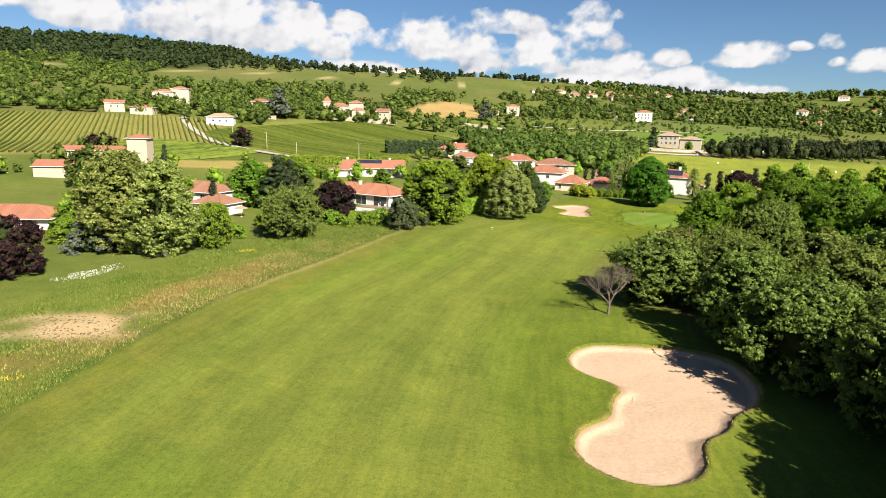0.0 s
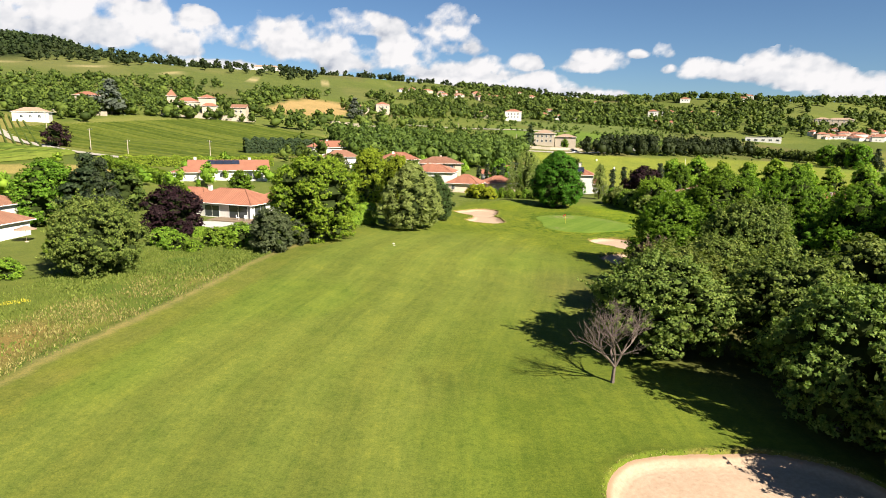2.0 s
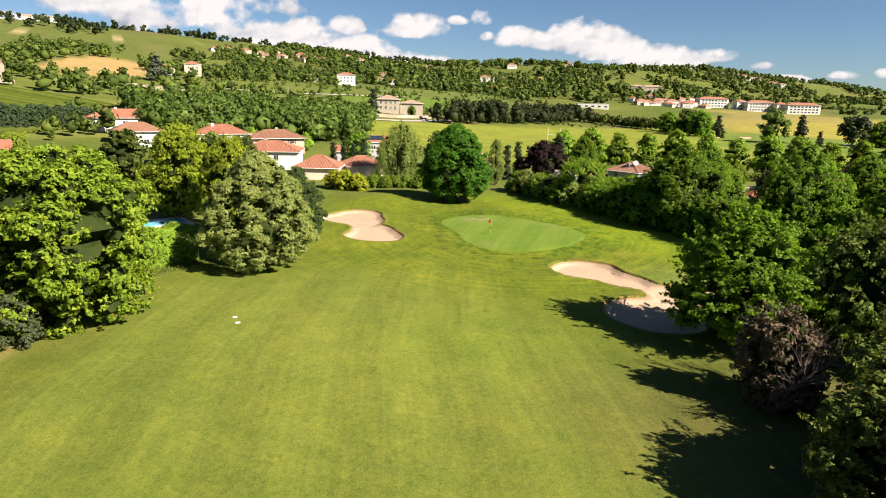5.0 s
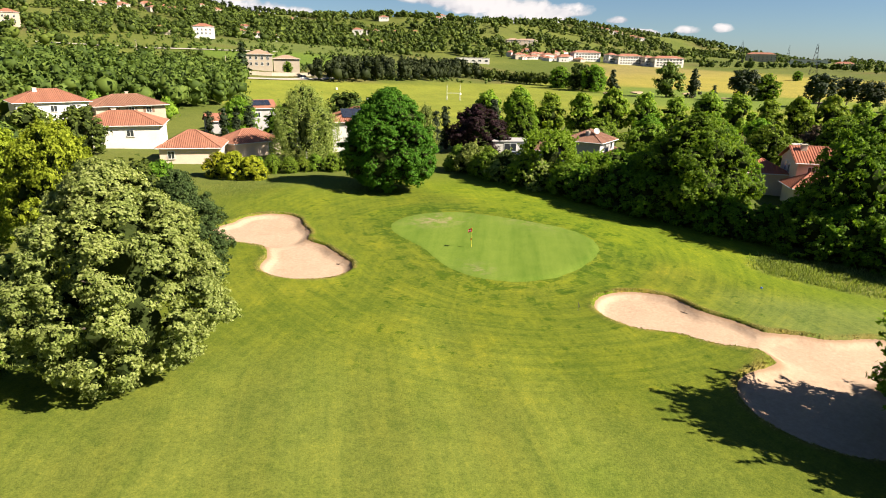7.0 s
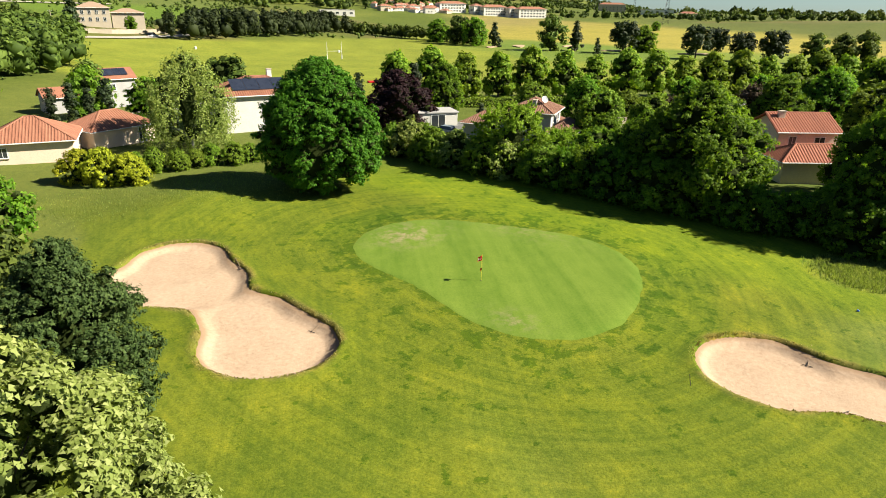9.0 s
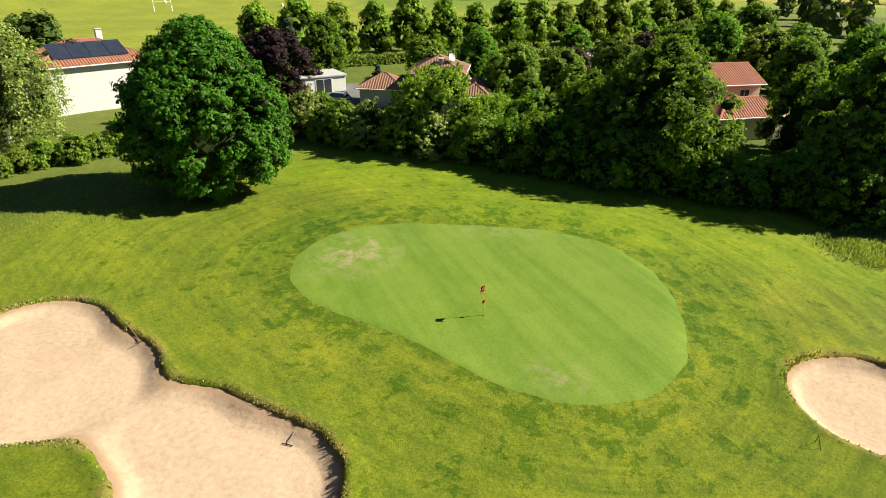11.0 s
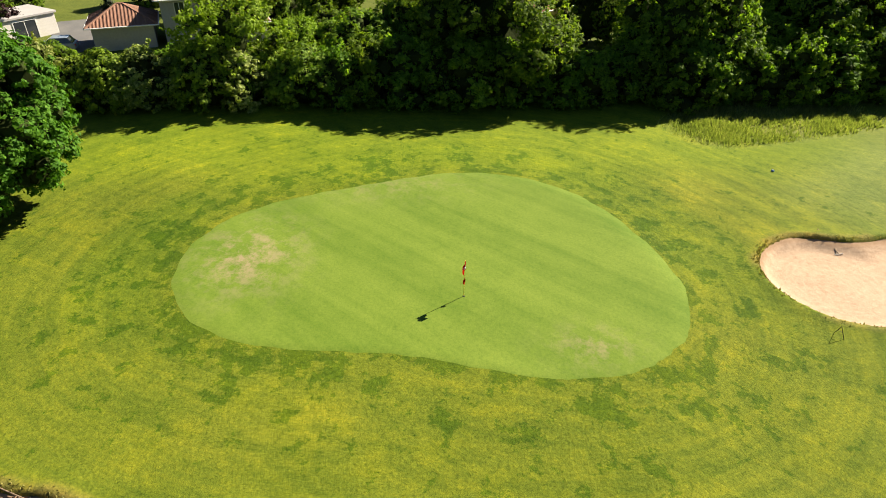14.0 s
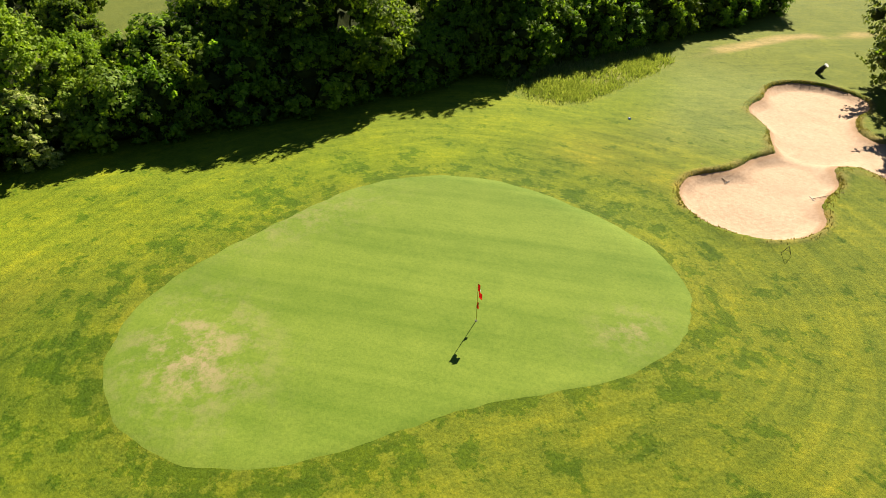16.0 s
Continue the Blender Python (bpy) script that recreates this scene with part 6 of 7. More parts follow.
def window_part(parent, x, y, z, w, h, side, shutters=None, frame_mat=None):
    """A window in a wall face: frame proud of the wall, pane, sill and shutters under it. side: 0 -y, 1 +x, 2 +y, 3 -x."""
    m = Matrix.Translation((x, y, z)) @ Matrix.Rotation(side * math.pi / 2, 4, "Z")
    fm = frame_mat or FRAME_WHITE

    def put(name, bm, mat, label="", to=None):
        bmesh.ops.transform(bm, matrix=m, verts=bm.verts)
        return part(name, bm, mat, to or parent, label)

    bm = bmesh.new()
    t = 0.09
    box(-w / 2 - t, -0.06, -t, w / 2 + t, 0.02, 0, bm=bm)
    box(-w / 2 - t, -0.06, h, w / 2 + t, 0.02, h + t, bm=bm)
    box(-w / 2 - t, -0.06, 0, -w / 2, 0.02, h, bm=bm)
    box(w / 2, -0.06, 0, w / 2 + t, 0.02, h, bm=bm)
    box(-0.03, -0.05, 0, 0.03, 0.02, h, bm=bm)
    win = put("window", bm, fm)
    put("pane", box(-w / 2, -0.03, 0, w / 2, 0.01, h), GLASS, "dark reflecting glass", win)
    put("sill", box(-w / 2 - 0.15, -0.14, -0.17, w / 2 + 0.15, 0.0, -t), STONE, "", win)
    if shutters:
        for s in (-1, 1):
            put("shutter", box(s * (w / 2 + 0.1 + w / 4) - w / 4, -0.08, -0.03, s * (w / 2 + 0.1 + w / 4) + w / 4, -0.01, h + 0.03, 0.01), shutters, "open shutter", win)
    return win


def house(name, x, y, turn, w, d, h, rise, kind, label, wall=RENDER_WHITE, tiles=TILE_RED, rib=0.0, over=0.45, windows=(), chimneys=(), wings=(), z=None, panels=None, shutters=None, category="house", dish=None, group=""):
    """A rendered house. windows: (side, offset, sill height, width, height). wings: (dx, dy, w, d, h, rise, kind)."""
    z = ground(x, y) if z is None else z
    ob = thing(name, pose(x, y, z, 0, 0, turn), label, category, group)
    bodies = [(0, 0, w, d, h, rise, kind)] + list(wings)
    for i, (dx, dy, bw, bd, bh, br, bk) in enumerate(bodies):
        bm = box(dx - bw / 2, dy - bd / 2, -1.2, dx + bw / 2, dy + bd / 2, bh, 0.03)
        if bk == "gable":
            v = [bm.verts.new((dx + s * bw / 2, dy + t * bd / 2, bh - 0.02)) for s in (-1, 1) for t in (-1, 1)]
            a, b = bm.verts.new((dx - bw / 2, dy, bh + br - 0.16)), bm.verts.new((dx + bw / 2, dy, bh + br - 0.16))
            bm.faces.new((v[0], v[1], a))
            bm.faces.new((v[3], v[2], b))
        part("wall", bm, wall, ob)
        if bk == "flat":
            part("roof", box(dx - bw / 2 - 0.2, dy - bd / 2 - 0.2, bh, dx + bw / 2 + 0.2, dy + bd / 2 + 0.2, bh + 0.25, 0.03), RENDER_GREY, ob)
            continue
        planes = [tuple((p[0] + dx, p[1] + dy, p[2] + bh + 0.12) for p in pl) for pl in roof_planes(bw, bd, br, bk, over)]
        roof = shape("roof", *roof_mesh(planes), tiles, ob)
        tagged(roof, "clay-tiled roof")
        if rib:
            tagged(shape("roof_tiles", *roof_tiles(planes, rib), tiles, roof), "rows of rounded clay tiles", kind="stuff")
        ex, ey, es = bw / 2 + over, bd / 2 + over, br / (bd / 2) * over
        bm = bmesh.new()
        zz = bh + 0.12 - es
        rod((dx - ex, dy - ey - 0.06, zz - 0.05), (dx + ex, dy - ey - 0.06, zz - 0.05), 0.075, sides=6, bm=bm)
        rod((dx - ex, dy + ey + 0.06, zz - 0.05), (dx + ex, dy + ey + 0.06, zz - 0.05), 0.075, sides=6, bm=bm)
        if bk == "hip":
            rod((dx - ex - 0.06, dy - ey, zz - 0.05), (dx - ex - 0.06, dy + ey, zz - 0.05), 0.075, sides=6, bm=bm)
            rod((dx + ex + 0.06, dy - ey, zz - 0.05), (dx + ex + 0.06, dy + ey, zz - 0.05), 0.075, sides=6, bm=bm)
        part("gutter", bm, FRAME_WHITE, ob, "pale rain gutter")
    for side, o, zs, ww, hh in windows:
        px, py = ((o, -d / 2), (w / 2, o), (-o, d / 2), (-w / 2, -o))[side]
        window_part(ob, px, py, zs, ww, hh, side, shutters)
    for cx, cy, ch in chimneys:
        bm = box(cx - 0.4, cy - 0.3, h, cx + 0.4, cy + 0.3, h + ch, 0.02)
        c = part("chimney", bm, wall, ob)
        part("chimney_cap", box(cx - 0.48, cy - 0.38, h + ch, cx + 0.48, cy + 0.38, h + ch + 0.12, 0.02), STONE, c)
    if panels:
        px, pw, p0, p1 = panels
        y0 = d / 2 + over
        slope = rise / (d / 2)
        e0 = -slope * over
        for i in range(4):
            bm = bmesh.new()
            xa, xb = px - pw / 2 + i * pw / 4 + 0.03, px - pw / 2 + (i + 1) * pw / 4 - 0.03
            pts = []
            for lift in (0.14, 0.20):
                for f, xx in ((p0, xa), (p0, xb), (p1, xb), (p1, xa)):
                    pts.append(bm.verts.new((xx, -y0 + f * y0, h + 0.12 + e0 + f * y0 * slope + lift)))
            for f in ((0, 3, 2, 1), (4, 5, 6, 7), (0, 1, 5, 4), (1, 2, 6, 5), (2, 3, 7, 6), (3, 0, 4, 7)):
                bm.faces.new([pts[j] for j in f])
            part("solar_panel", bm, PANEL, ob, "dark blue solar panel")
    if dish:
        dx, dy, dz = dish
        bm = bmesh.new()
        rod((dx, dy, dz - 0.9), (dx, dy, dz), 0.04, bm=bm)
        mast = part("dish_mast", bm, DARK_METAL, ob)
        bm = bmesh.new()
        bmesh.ops.create_uvsphere(bm, u_segments=20, v_segments=10, radius=0.9)
        bmesh.ops.delete(bm, geom=[v for v in bm.verts if v.co.z > -0.62], context="VERTS")
        ext = bmesh.ops.extrude_face_region(bm, geom=bm.faces[:])
        for v in (g for g in ext["geom"] if isinstance(g, bmesh.types.BMVert)):
            v.co *= 1.03
        bmesh.ops.transform(bm, matrix=pose(dx - 0.25, dy - 0.25, dz, 65, 0, -45) @ Matrix.Translation((0, 0, 0.75)), verts=bm.verts)
        part("dish", bm, FRAME_WHITE, mast, "white satellite dish")
    return ob


def row(side, n, span, zs, ww, hh):
    """Windows in even steps along one side."""
    return tuple((side, -span / 2 + span * (i + 0.5) / n, zs, ww, hh) for i in range(n))


# single-storey villa with a paved terrace
house("house", -18.0, 163.0, -32, 15.0, 9.0, 3.0, 2.1, "hip", "low white villa with red tiled hip roof and terrace", RENDER_WHITE, TILE_RED, 0.42, 0.7,
      # the widest pane, at the right, stands in for the porch's shaded recess
      windows=((0, -1.6, 0.1, 3.4, 2.2), (0, 4.6, 0.1, 4.2, 2.4), (0, -5.6, 0.9, 1.2, 1.2), (1, -1.6, 0.1, 3.4, 2.4)), wings=((-13.0, 3.5, 13.0, 8.0, 2.7, 1.8, "hip"), (6.0, 9.5, 9.0, 9.0, 2.9, 1.9, "hip")), chimneys=((-9.0, 4.0, 2.1),), z=-4.55)
# villa with solar panels
house("house", -27.0, 231.0, 8, 22.0, 10.0, 3.0, 2.6, "gable", "white villa with red tiled roof and solar panels", RENDER_WHITE, TILE_RED, 0.0, 0.6,
      windows=((0, -6.5, 0.2, 2.4, 2.0), (0, -2.0, 0.9, 1.6, 1.2), (0, 2.0, 0.1, 1.8, 2.1), (0, 6.5, 0.1, 3.0, 2.1)), wings=((-12.0, -4.0, 7.0, 6.5, 2.6, 1.4, "hip"),), chimneys=((-9.5, 1.0, 3.4), (6.0, 1.0, 3.3)), panels=(-1.5, 9.0, 0.55, 0.9), z=-3.0)
# white block on the slope with its lower neighbour
house("house", 6.0, 303.0, 4, 21.0, 11.0, 6.0, 2.4, "hip", "large white house with red hip roof on the slope", RENDER_WHITE, TILE_RED, 0.0, 0.6,
      windows=row(0, 3, 15, 3.6, 1.3, 1.3) + row(1, 2, 7, 3.4, 1.2, 1.4), wings=((12.0, -1.0, 7.0, 8.0, 4.4, 1.8, "hip"),), chimneys=((-2, 0, 2.8),), z=-1.4)
house("house", 8.5, 276.0, 0, 13.0, 9.0, 4.6, 2.2, "hip", "white house with brownish tiled hip roof", RENDER_WHITE, TILE_BROWN, 0.0, 0.6, windows=row(0, 2, 9, 1.0, 1.3, 1.3) + row(1, 2, 6, 1.0, 1.2, 1.3), z=-2.6)
# houses behind the lime tree
house("house", 31.0, 276.0, 2, 14.0, 10.0, 5.6, 2.3, "hip", "white two-storey house with red hip roof", RENDER_WHITE, TILE_RED, 0.36, 0.6,
      windows=row(0, 3, 11, 3.4, 1.2, 1.3) + row(1, 2, 7, 3.3, 1.0, 1.3), chimneys=((-2.5, -1.0, 2.7),), z=-4.4, group="houses on the slope")
house("house", 49.0, 285.0, 0, 16.0, 10.0, 4.9, 2.1, "hip", "cream two-storey house with brown hip roof and dark shutters", RENDER_CREAM, TILE_BROWN, 0.36, 0.9,
      windows=row(0, 3, 12, 2.9, 1.2, 1.3) + row(1, 2, 7, 2.9, 1.0, 1.3), chimneys=((0.5, 0.5, 2.7),), shutters=SHUTTER, z=-5.6, group="houses on the slope")
house("house", 39.4, 248.0, -22, 15.0, 10.5, 4.6, 2.2, "hip", "white house with red hip roof and side garage", RENDER_WHITE, TILE_RED, 0.36, 0.55,
      windows=((1, -2.0, 2.5, 0.9, 1.3), (1, 2.2, 2.5, 0.9, 1.3), (0, 2.0, 2.4, 1.2, 1.2), (0, -4, 2.4, 1.2, 1.2)), chimneys=((-1.5, 1.0, 2.6),), z=-6.2, group="houses on the slope")
house("house", 45.2, 224.0, -28, 9.8, 8.6, 2.9, 2.3, "hip", "low house with broad red hip roof and pinkish walls", RENDER_PINK, TILE_RED, 0.36, 0.55,
      windows=((0, -3.0, 0.9, 1.0, 1.2), (1, 1.5, 0.9, 1.0, 1.2)), z=-6.3, group="houses on the slope")
house("garage", 56.5, 226.5, 6, 9.5, 7.0, 2.7, 1.9, "hip", "low pinkish garage with red hip roof", RENDER_PINK, TILE_RED, 0.36, 0.5, windows=((0, 2.6, 0.05, 0.9, 2.1),), z=-6.4, category="garage")
house("house", 73.0, 262.0, -10, 9.0, 7.0, 5.6, 1.7, "gable", "pale grey house with red roof and solar panels", RENDER_GREY, TILE_RED, 0.0, 0.4, windows=((0, 0, 3.4, 1.2, 1.2), (3, 0, 3.2, 1.0, 1.2)), wings=((-8.0, -2.0, 8.0, 6.0, 3.0, 1.5, "gable"),), panels=(1.0, 5.0, 0.3, 0.85), z=-6.5)
house("house", 79.5, 222.0, -22, 14.0, 10.5, 6.0, 2.3, "hip", "white two-storey house with solar panels on red roof", RENDER_WHITE, TILE_RED, 0.36, 0.5,
      windows=((1, -2.5, 3.4, 1.1, 1.2), (1, 2.5, 3.4, 1.1, 1.2)), wings=((8.0, 0, 6.0, 6.0, 3.0, 1.2, "hip"),), chimneys=((3.0, 2.5, 3.2),), panels=(-0.3, 9.0, 0.25, 0.82), z=-6.5)
# villa with a satellite dish behind the border
house("house", 101.2, 180.2, 17, 7.4, 6.8, 4.9, 1.6, "hip", "grey two-storey house with weathered red tiles and satellite dish", RENDER_GREY, TILE_BROWN, 0.34, 0.5,
      windows=((0, 2.0, 3.2, 1.0, 1.2), (0, -1.5, 3.2, 1.0, 1.2), (3, -1.5, 3.2, 0.9, 1.2)), wings=((-1.6, 7.4, 5.4, 6.0, 2.7, 1.4, "hip"), (-1.0, -5.2, 8.4, 3.8, 2.4, 1.1, "hip"), (5.2, -1.0, 3.2, 4.6, 2.5, 1.0, "hip")), chimneys=((-2.0, -0.4, 1.5),), dish=(-1.4, -1.6, 6.6), z=-6.4)
# house between the border trees
house("house", 109.2, 144.8, -51, 7.8, 7.2, 5.6, 1.75, "gable", "cream two-storey house with orange tiled roof and white trim", RENDER_PINK, TILE_ORANGE, 0.36, 0.45,
      windows=((3, -1.3, 3.6, 0.8, 1.5), (3, 0.3, 3.6, 0.7, 1.3), (0, -2.0, 3.7, 0.9, 1.2), (0, 1.6, 3.7, 1.3, 1.1)), wings=((-0.7, -6.2, 9.5, 5.0, 2.9, 1.5, "hip"), (-7.0, 2.5, 6.2, 6.0, 3.4, 1.5, "hip")), chimneys=((-2.6, -0.9, 2.1),), z=-6.7)
house("house", 150.0, 162.0, -40, 18.0, 6.0, 2.5, 0.5, "flat", "low long outbuilding with flat roof", RENDER_PINK, windows=row(0, 3, 14, 0.9, 1.4, 0.9), z=-6.9)
house("house", 100.5, 200.0, -35, 7.0, 5.0, 2.4, 0.6, "flat", "small white garage with flat roof", RENDER_WHITE, windows=((0, 0, 0.1, 2.4, 2.0),), z=-6.4, category="garage")
# houses in the western gardens
house("house", -57.5, 147.5, -22, 13.0, 8.5, 4.6, 1.8, "hip", "white house with brown tiled roof behind garden trees", RENDER_WHITE, TILE_BROWN, 0.36, 0.6,
      windows=row(0, 3, 10, 2.6, 1.1, 1.3), wings=((8.0, -4.5, 8.0, 7.0, 2.7, 1.7, "hip"),), z=-4.6)
house("house", -83.0, 119.5, 6, 15.0, 9.0, 2.6, 1.7, "hip", "low villa with broad pale red hip roof", RENDER_WHITE, TILE_RED, 0.36, 1.0, windows=row(0, 3, 11, 0.1, 1.8, 2.0), z=-4.9)
house("house", -122.5, 219.0, 6, 22.0, 7.0, 5.2, 1.4, "gable", "long cream farmhouse with a square tiled tower", RENDER_CREAM, TILE_RED, 0.0, 0.5,
      windows=((0, -9.0, 3.0, 1.0, 1.3), (0, -7.4, 3.0, 1.0, 1.3), (0, -2, 3.0, 1.0, 1.3)), wings=((14.6, 0.0, 6.6, 6.6, 9.6, 1.4, "hip"),), z=-0.2)
house("house", -119.0, 193.0, 8, 14.0, 8.0, 3.0, 1.7, "gable", "low farm building with pale red tiled roof", RENDER_CREAM, TILE_RED, z=-1.6)
# manor and farms on the slope
house("manor", -78.0, 458.0, 6, 14.0, 10.0, 9.0, 2.4, "hip", "cream stone manor with a corner turret and red roofs", RENDER_CREAM, TILE_RED, 0.0, 0.5, windows=row(0, 4, 12, 5.6, 1.2, 1.7) + row(0, 4, 12, 1.6, 1.2, 1.8),
      wings=((11.5, 1.5, 10.0, 11.0, 11.5, 2.2, "hip"), (-9.0, -3.0, 5.0, 5.0, 12.5, 3.4, "hip"), (13.0, -6.0, 9.0, 5.0, 6.5, 1.6, "hip")), z=17.6)
house("house", -47.0, 460.0, -8, 9.0, 8.0, 6.5, 2.0, "gable", "cream house with brown timber gable on the slope", RENDER_CREAM, TILE_BROWN, 0.0, 0.6, windows=row(0, 2, 6, 3.4, 1.2, 1.3), z=17.0)
house("house", -201.0, 450.0, 12, 14.0, 10.0, 8.5, 1.9, "hip", "tall cream farmhouse among trees on the slope", RENDER_CREAM, TILE_RED, wings=((10, 5, 12, 8, 11.0, 1.6, "hip"),), windows=row(0, 3, 10, 5.6, 1.1, 1.3) + row(0, 3, 10, 2.2, 1.1, 1.3))
house("house", -205.0, 390.0, 20, 11.0, 8.0, 5.0, 1.8, "gable", "cream house with tiled gable roof on the slope", RENDER_CREAM, TILE_RED, windows=row(0, 2, 7, 2.4, 1.0, 1.2))
house("house", -186.0, 386.0, 8, 13.0, 8.0, 4.0, 1.7, "hip", "low cream house with red roof on the slope", RENDER_CREAM, TILE_RED, windows=row(0, 3, 9, 1.6, 1.0, 1.2))
house("house", -130.0, 440.0, -10, 12.0, 9.0, 8.0, 2.0, "hip", "tall cream house with red roof on the slope", RENDER_CREAM, TILE_RED, windows=row(0, 3, 9, 5.0, 1.1, 1.4) + row(0, 3, 9, 2.0, 1.1, 1.4))
house("house", -134.0, 373.0, 10, 15.0, 9.0, 4.2, 2.0, "hip", "low house with broad pale red roof beside the lane", RENDER_WHITE, TILE_PALE, windows=row(0, 3, 11, 1.4, 1.1, 1.2))
house("villa", 158.0, 452.0, -24, 14.0, 12.0, 9.2, 2.3, "hip", "large grey three-storey villa with pale tiled hip roof", RENDER_CREAM, TILE_PALE, 0.0, 0.7,
      windows=row(0, 4, 12, 6.3, 1.2, 1.6) + row(0, 4, 12, 3.2, 1.2, 1.6) + row(1, 3, 9, 6.3, 1.1, 1.5) + row(1, 3, 9, 3.2, 1.1, 1.5), wings=((14.5, 1.0, 14.0, 11.0, 7.0, 1.8, "hip"), (-10.0, -2.0, 6.0, 5.0, 3.2, 0.8, "flat")), z=1.4)
house("house", 118.0, 436.0, -15, 13.0, 8.0, 3.4, 2.0, "hip", "low house with red hip roof below the villa", RENDER_CREAM, TILE_RED, windows=row(0, 2, 8, 1.0, 1.1, 1.2), z=2.0)
house("house", 203.0, 664.0, -16, 17.0, 12.0, 8.5, 2.4, "hip", "white three-storey house on the wooded slope", RENDER_WHITE, TILE_RED, windows=row(0, 4, 13, 5.2, 1.2, 1.5) + row(0, 4, 13, 2.2, 1.2, 1.5), z=22.0)
house("house", 170.0, 668.0, -10, 14.0, 10.0, 5.0, 2.2, "hip", "house with red roof on the wooded slope", RENDER_CREAM, TILE_RED, windows=row(0, 3, 10, 2.0, 1.2, 1.4), z=23.0)
house("house", 60.0, 600.0, 0, 12.0, 10.0, 8.0, 2.2, "hip", "tall cream house among trees on the slope", RENDER_CREAM, TILE_RED, windows=row(0, 3, 9, 5.0, 1.1, 1.4) + row(0, 3, 9, 2.0, 1.1, 1.4))
house("house", 42.0, 590.0, 5, 12.0, 9.0, 5.0, 2.0, "hip", "brown-roofed house among trees on the slope", RENDER_CREAM, TILE_BROWN)
for x, y, s in ((262, 735, 1.0), (282, 742, 0.9), (300, 738, 0.8), (285, 775, 1.1)):
    house("house", x, y, -20, 14 * s, 10 * s, 6.0 * s, 2.2, "hip", "white house with red roof on the wooded slope", RENDER_WHITE, TILE_RED, windows=row(0, 3, 11 * s, 2.6, 1.3, 1.5), group="houses on the wooded slope")
house("house", 416.0, 733.0, -32, 22.0, 11.0, 6.0, 2.8, "gable", "broad white house with red gable roof on the ridge", RENDER_WHITE, TILE_RED, windows=row(0, 4, 17, 2.6, 1.3, 1.5))
for x, y, w in ((500, 860, 18), (540, 870, 22), (575, 865, 15), (470, 850, 14), (690, 960, 20), (740, 1010, 18), (620, 1010, 16)):
    house("house", x, y, -30, w, 11, 6.0, 2.4, "hip", "white house with red roof on the far ridge", RENDER_WHITE, TILE_RED, windows=row(0, 3, w - 4, 2.6, 1.4, 1.5), group="houses on the far ridge")

# village and blocks of flats on the plain
_r = random.Random(12)
for k in range(62):
    f = (k + 0.5) / 62
    deep = _r.uniform(0, 1)
    x = 540 + 90 * f + 85 * deep + _r.uniform(-8, 8)
    y = 645 - 32 * f + 75 * deep + _r.uniform(-8, 8)
    house("house", x, y, _r.choice((-32, -20, 15)), _r.uniform(9, 15), _r.uniform(8, 10), _r.choice((2.8, 3.0, 5.4)), 2.1, "hip", "small pale house with red roof in the village", _r.choice((RENDER_WHITE, RENDER_WHITE, RENDER_CREAM)), TILE_RED, windows=row(0, 2, 7, 1.2, 1.2, 1.3), group="village houses")
for x, y, w, t in ((676, 637, 37, -24), (695, 612, 12, -24), (707, 594, 33, -26), (720, 575, 13, -26), (732, 555, 39, -28)):
    house("apartment_building", x, y, t, w, 13, 10.5, 2.6, "hip", "long white block of flats with red roof", RENDER_WHITE, TILE_RED, 0.0, 0.7, windows=row(0, 8, w - 4, 7.4, w / 14, 1.7) + row(0, 8, w - 4, 4.4, w / 14, 1.7) + row(0, 8, w - 4, 1.2, w / 14, 1.7) + row(3, 3, 10, 4.6, 1.6, 1.6) + row(1, 3, 10, 4.6, 1.6, 1.6), category="apartment building", group="blocks of flats")
for k in range(12):
    house("house", 1165 + k * 6 + _r.uniform(-6, 6), 1006 - k * 7 + _r.uniform(-12, 12), _r.uniform(-60, -20), _r.uniform(10, 15), 9, 5.0, 2.2, "hip", "small white house with red roof on the ridge", RENDER_WHITE, TILE_RED, windows=row(0, 2, 7, 2.0, 1.4, 1.5), group="ridge houses")
house("apartment_building", 1191, 651, -62, 48, 16, 13.0, 3.0, "hip", "long cream block with red roof on the plain", RENDER_CREAM, TILE_RED, windows=row(0, 8, 54, 7, 1.8, 1.8) + row(0, 8, 54, 3, 1.8, 1.8), category="apartment building")
house("warehouse", 941, 472, -66, 44, 16, 6.0, 1.0, "flat", "low white warehouse on the plain", RENDER_WHITE, windows=row(0, 5, 60, 2, 4, 2), category="warehouse")
house("house", 955, 433, -66, 24, 12, 6.0, 2.5, "hip", "red-roofed house among trees on the plain", RENDER_CREAM, TILE_RED, windows=row(0, 3, 18, 2, 1.5, 1.5))
house("warehouse", 466, 618, -36, 34, 14, 5.0, 1.0, "flat", "white flat-roofed building at the field edge", RENDER_WHITE, windows=row(0, 5, 34, 1.5, 3, 1.6), category="warehouse")
for x, y, w, hh in ((498, 710, 18, 10), (533, 717, 30, 9)):
    house("house", x + 160, y + 40, -35, w, 12, hh, 2.2, "hip", "tall cream house above the village", RENDER_CREAM, TILE_PALE, windows=row(0, 4, w - 4, hh - 3, 1.3, 1.6) + row(0, 4, w - 4, 2, 1.3, 1.6), group="houses above the village")
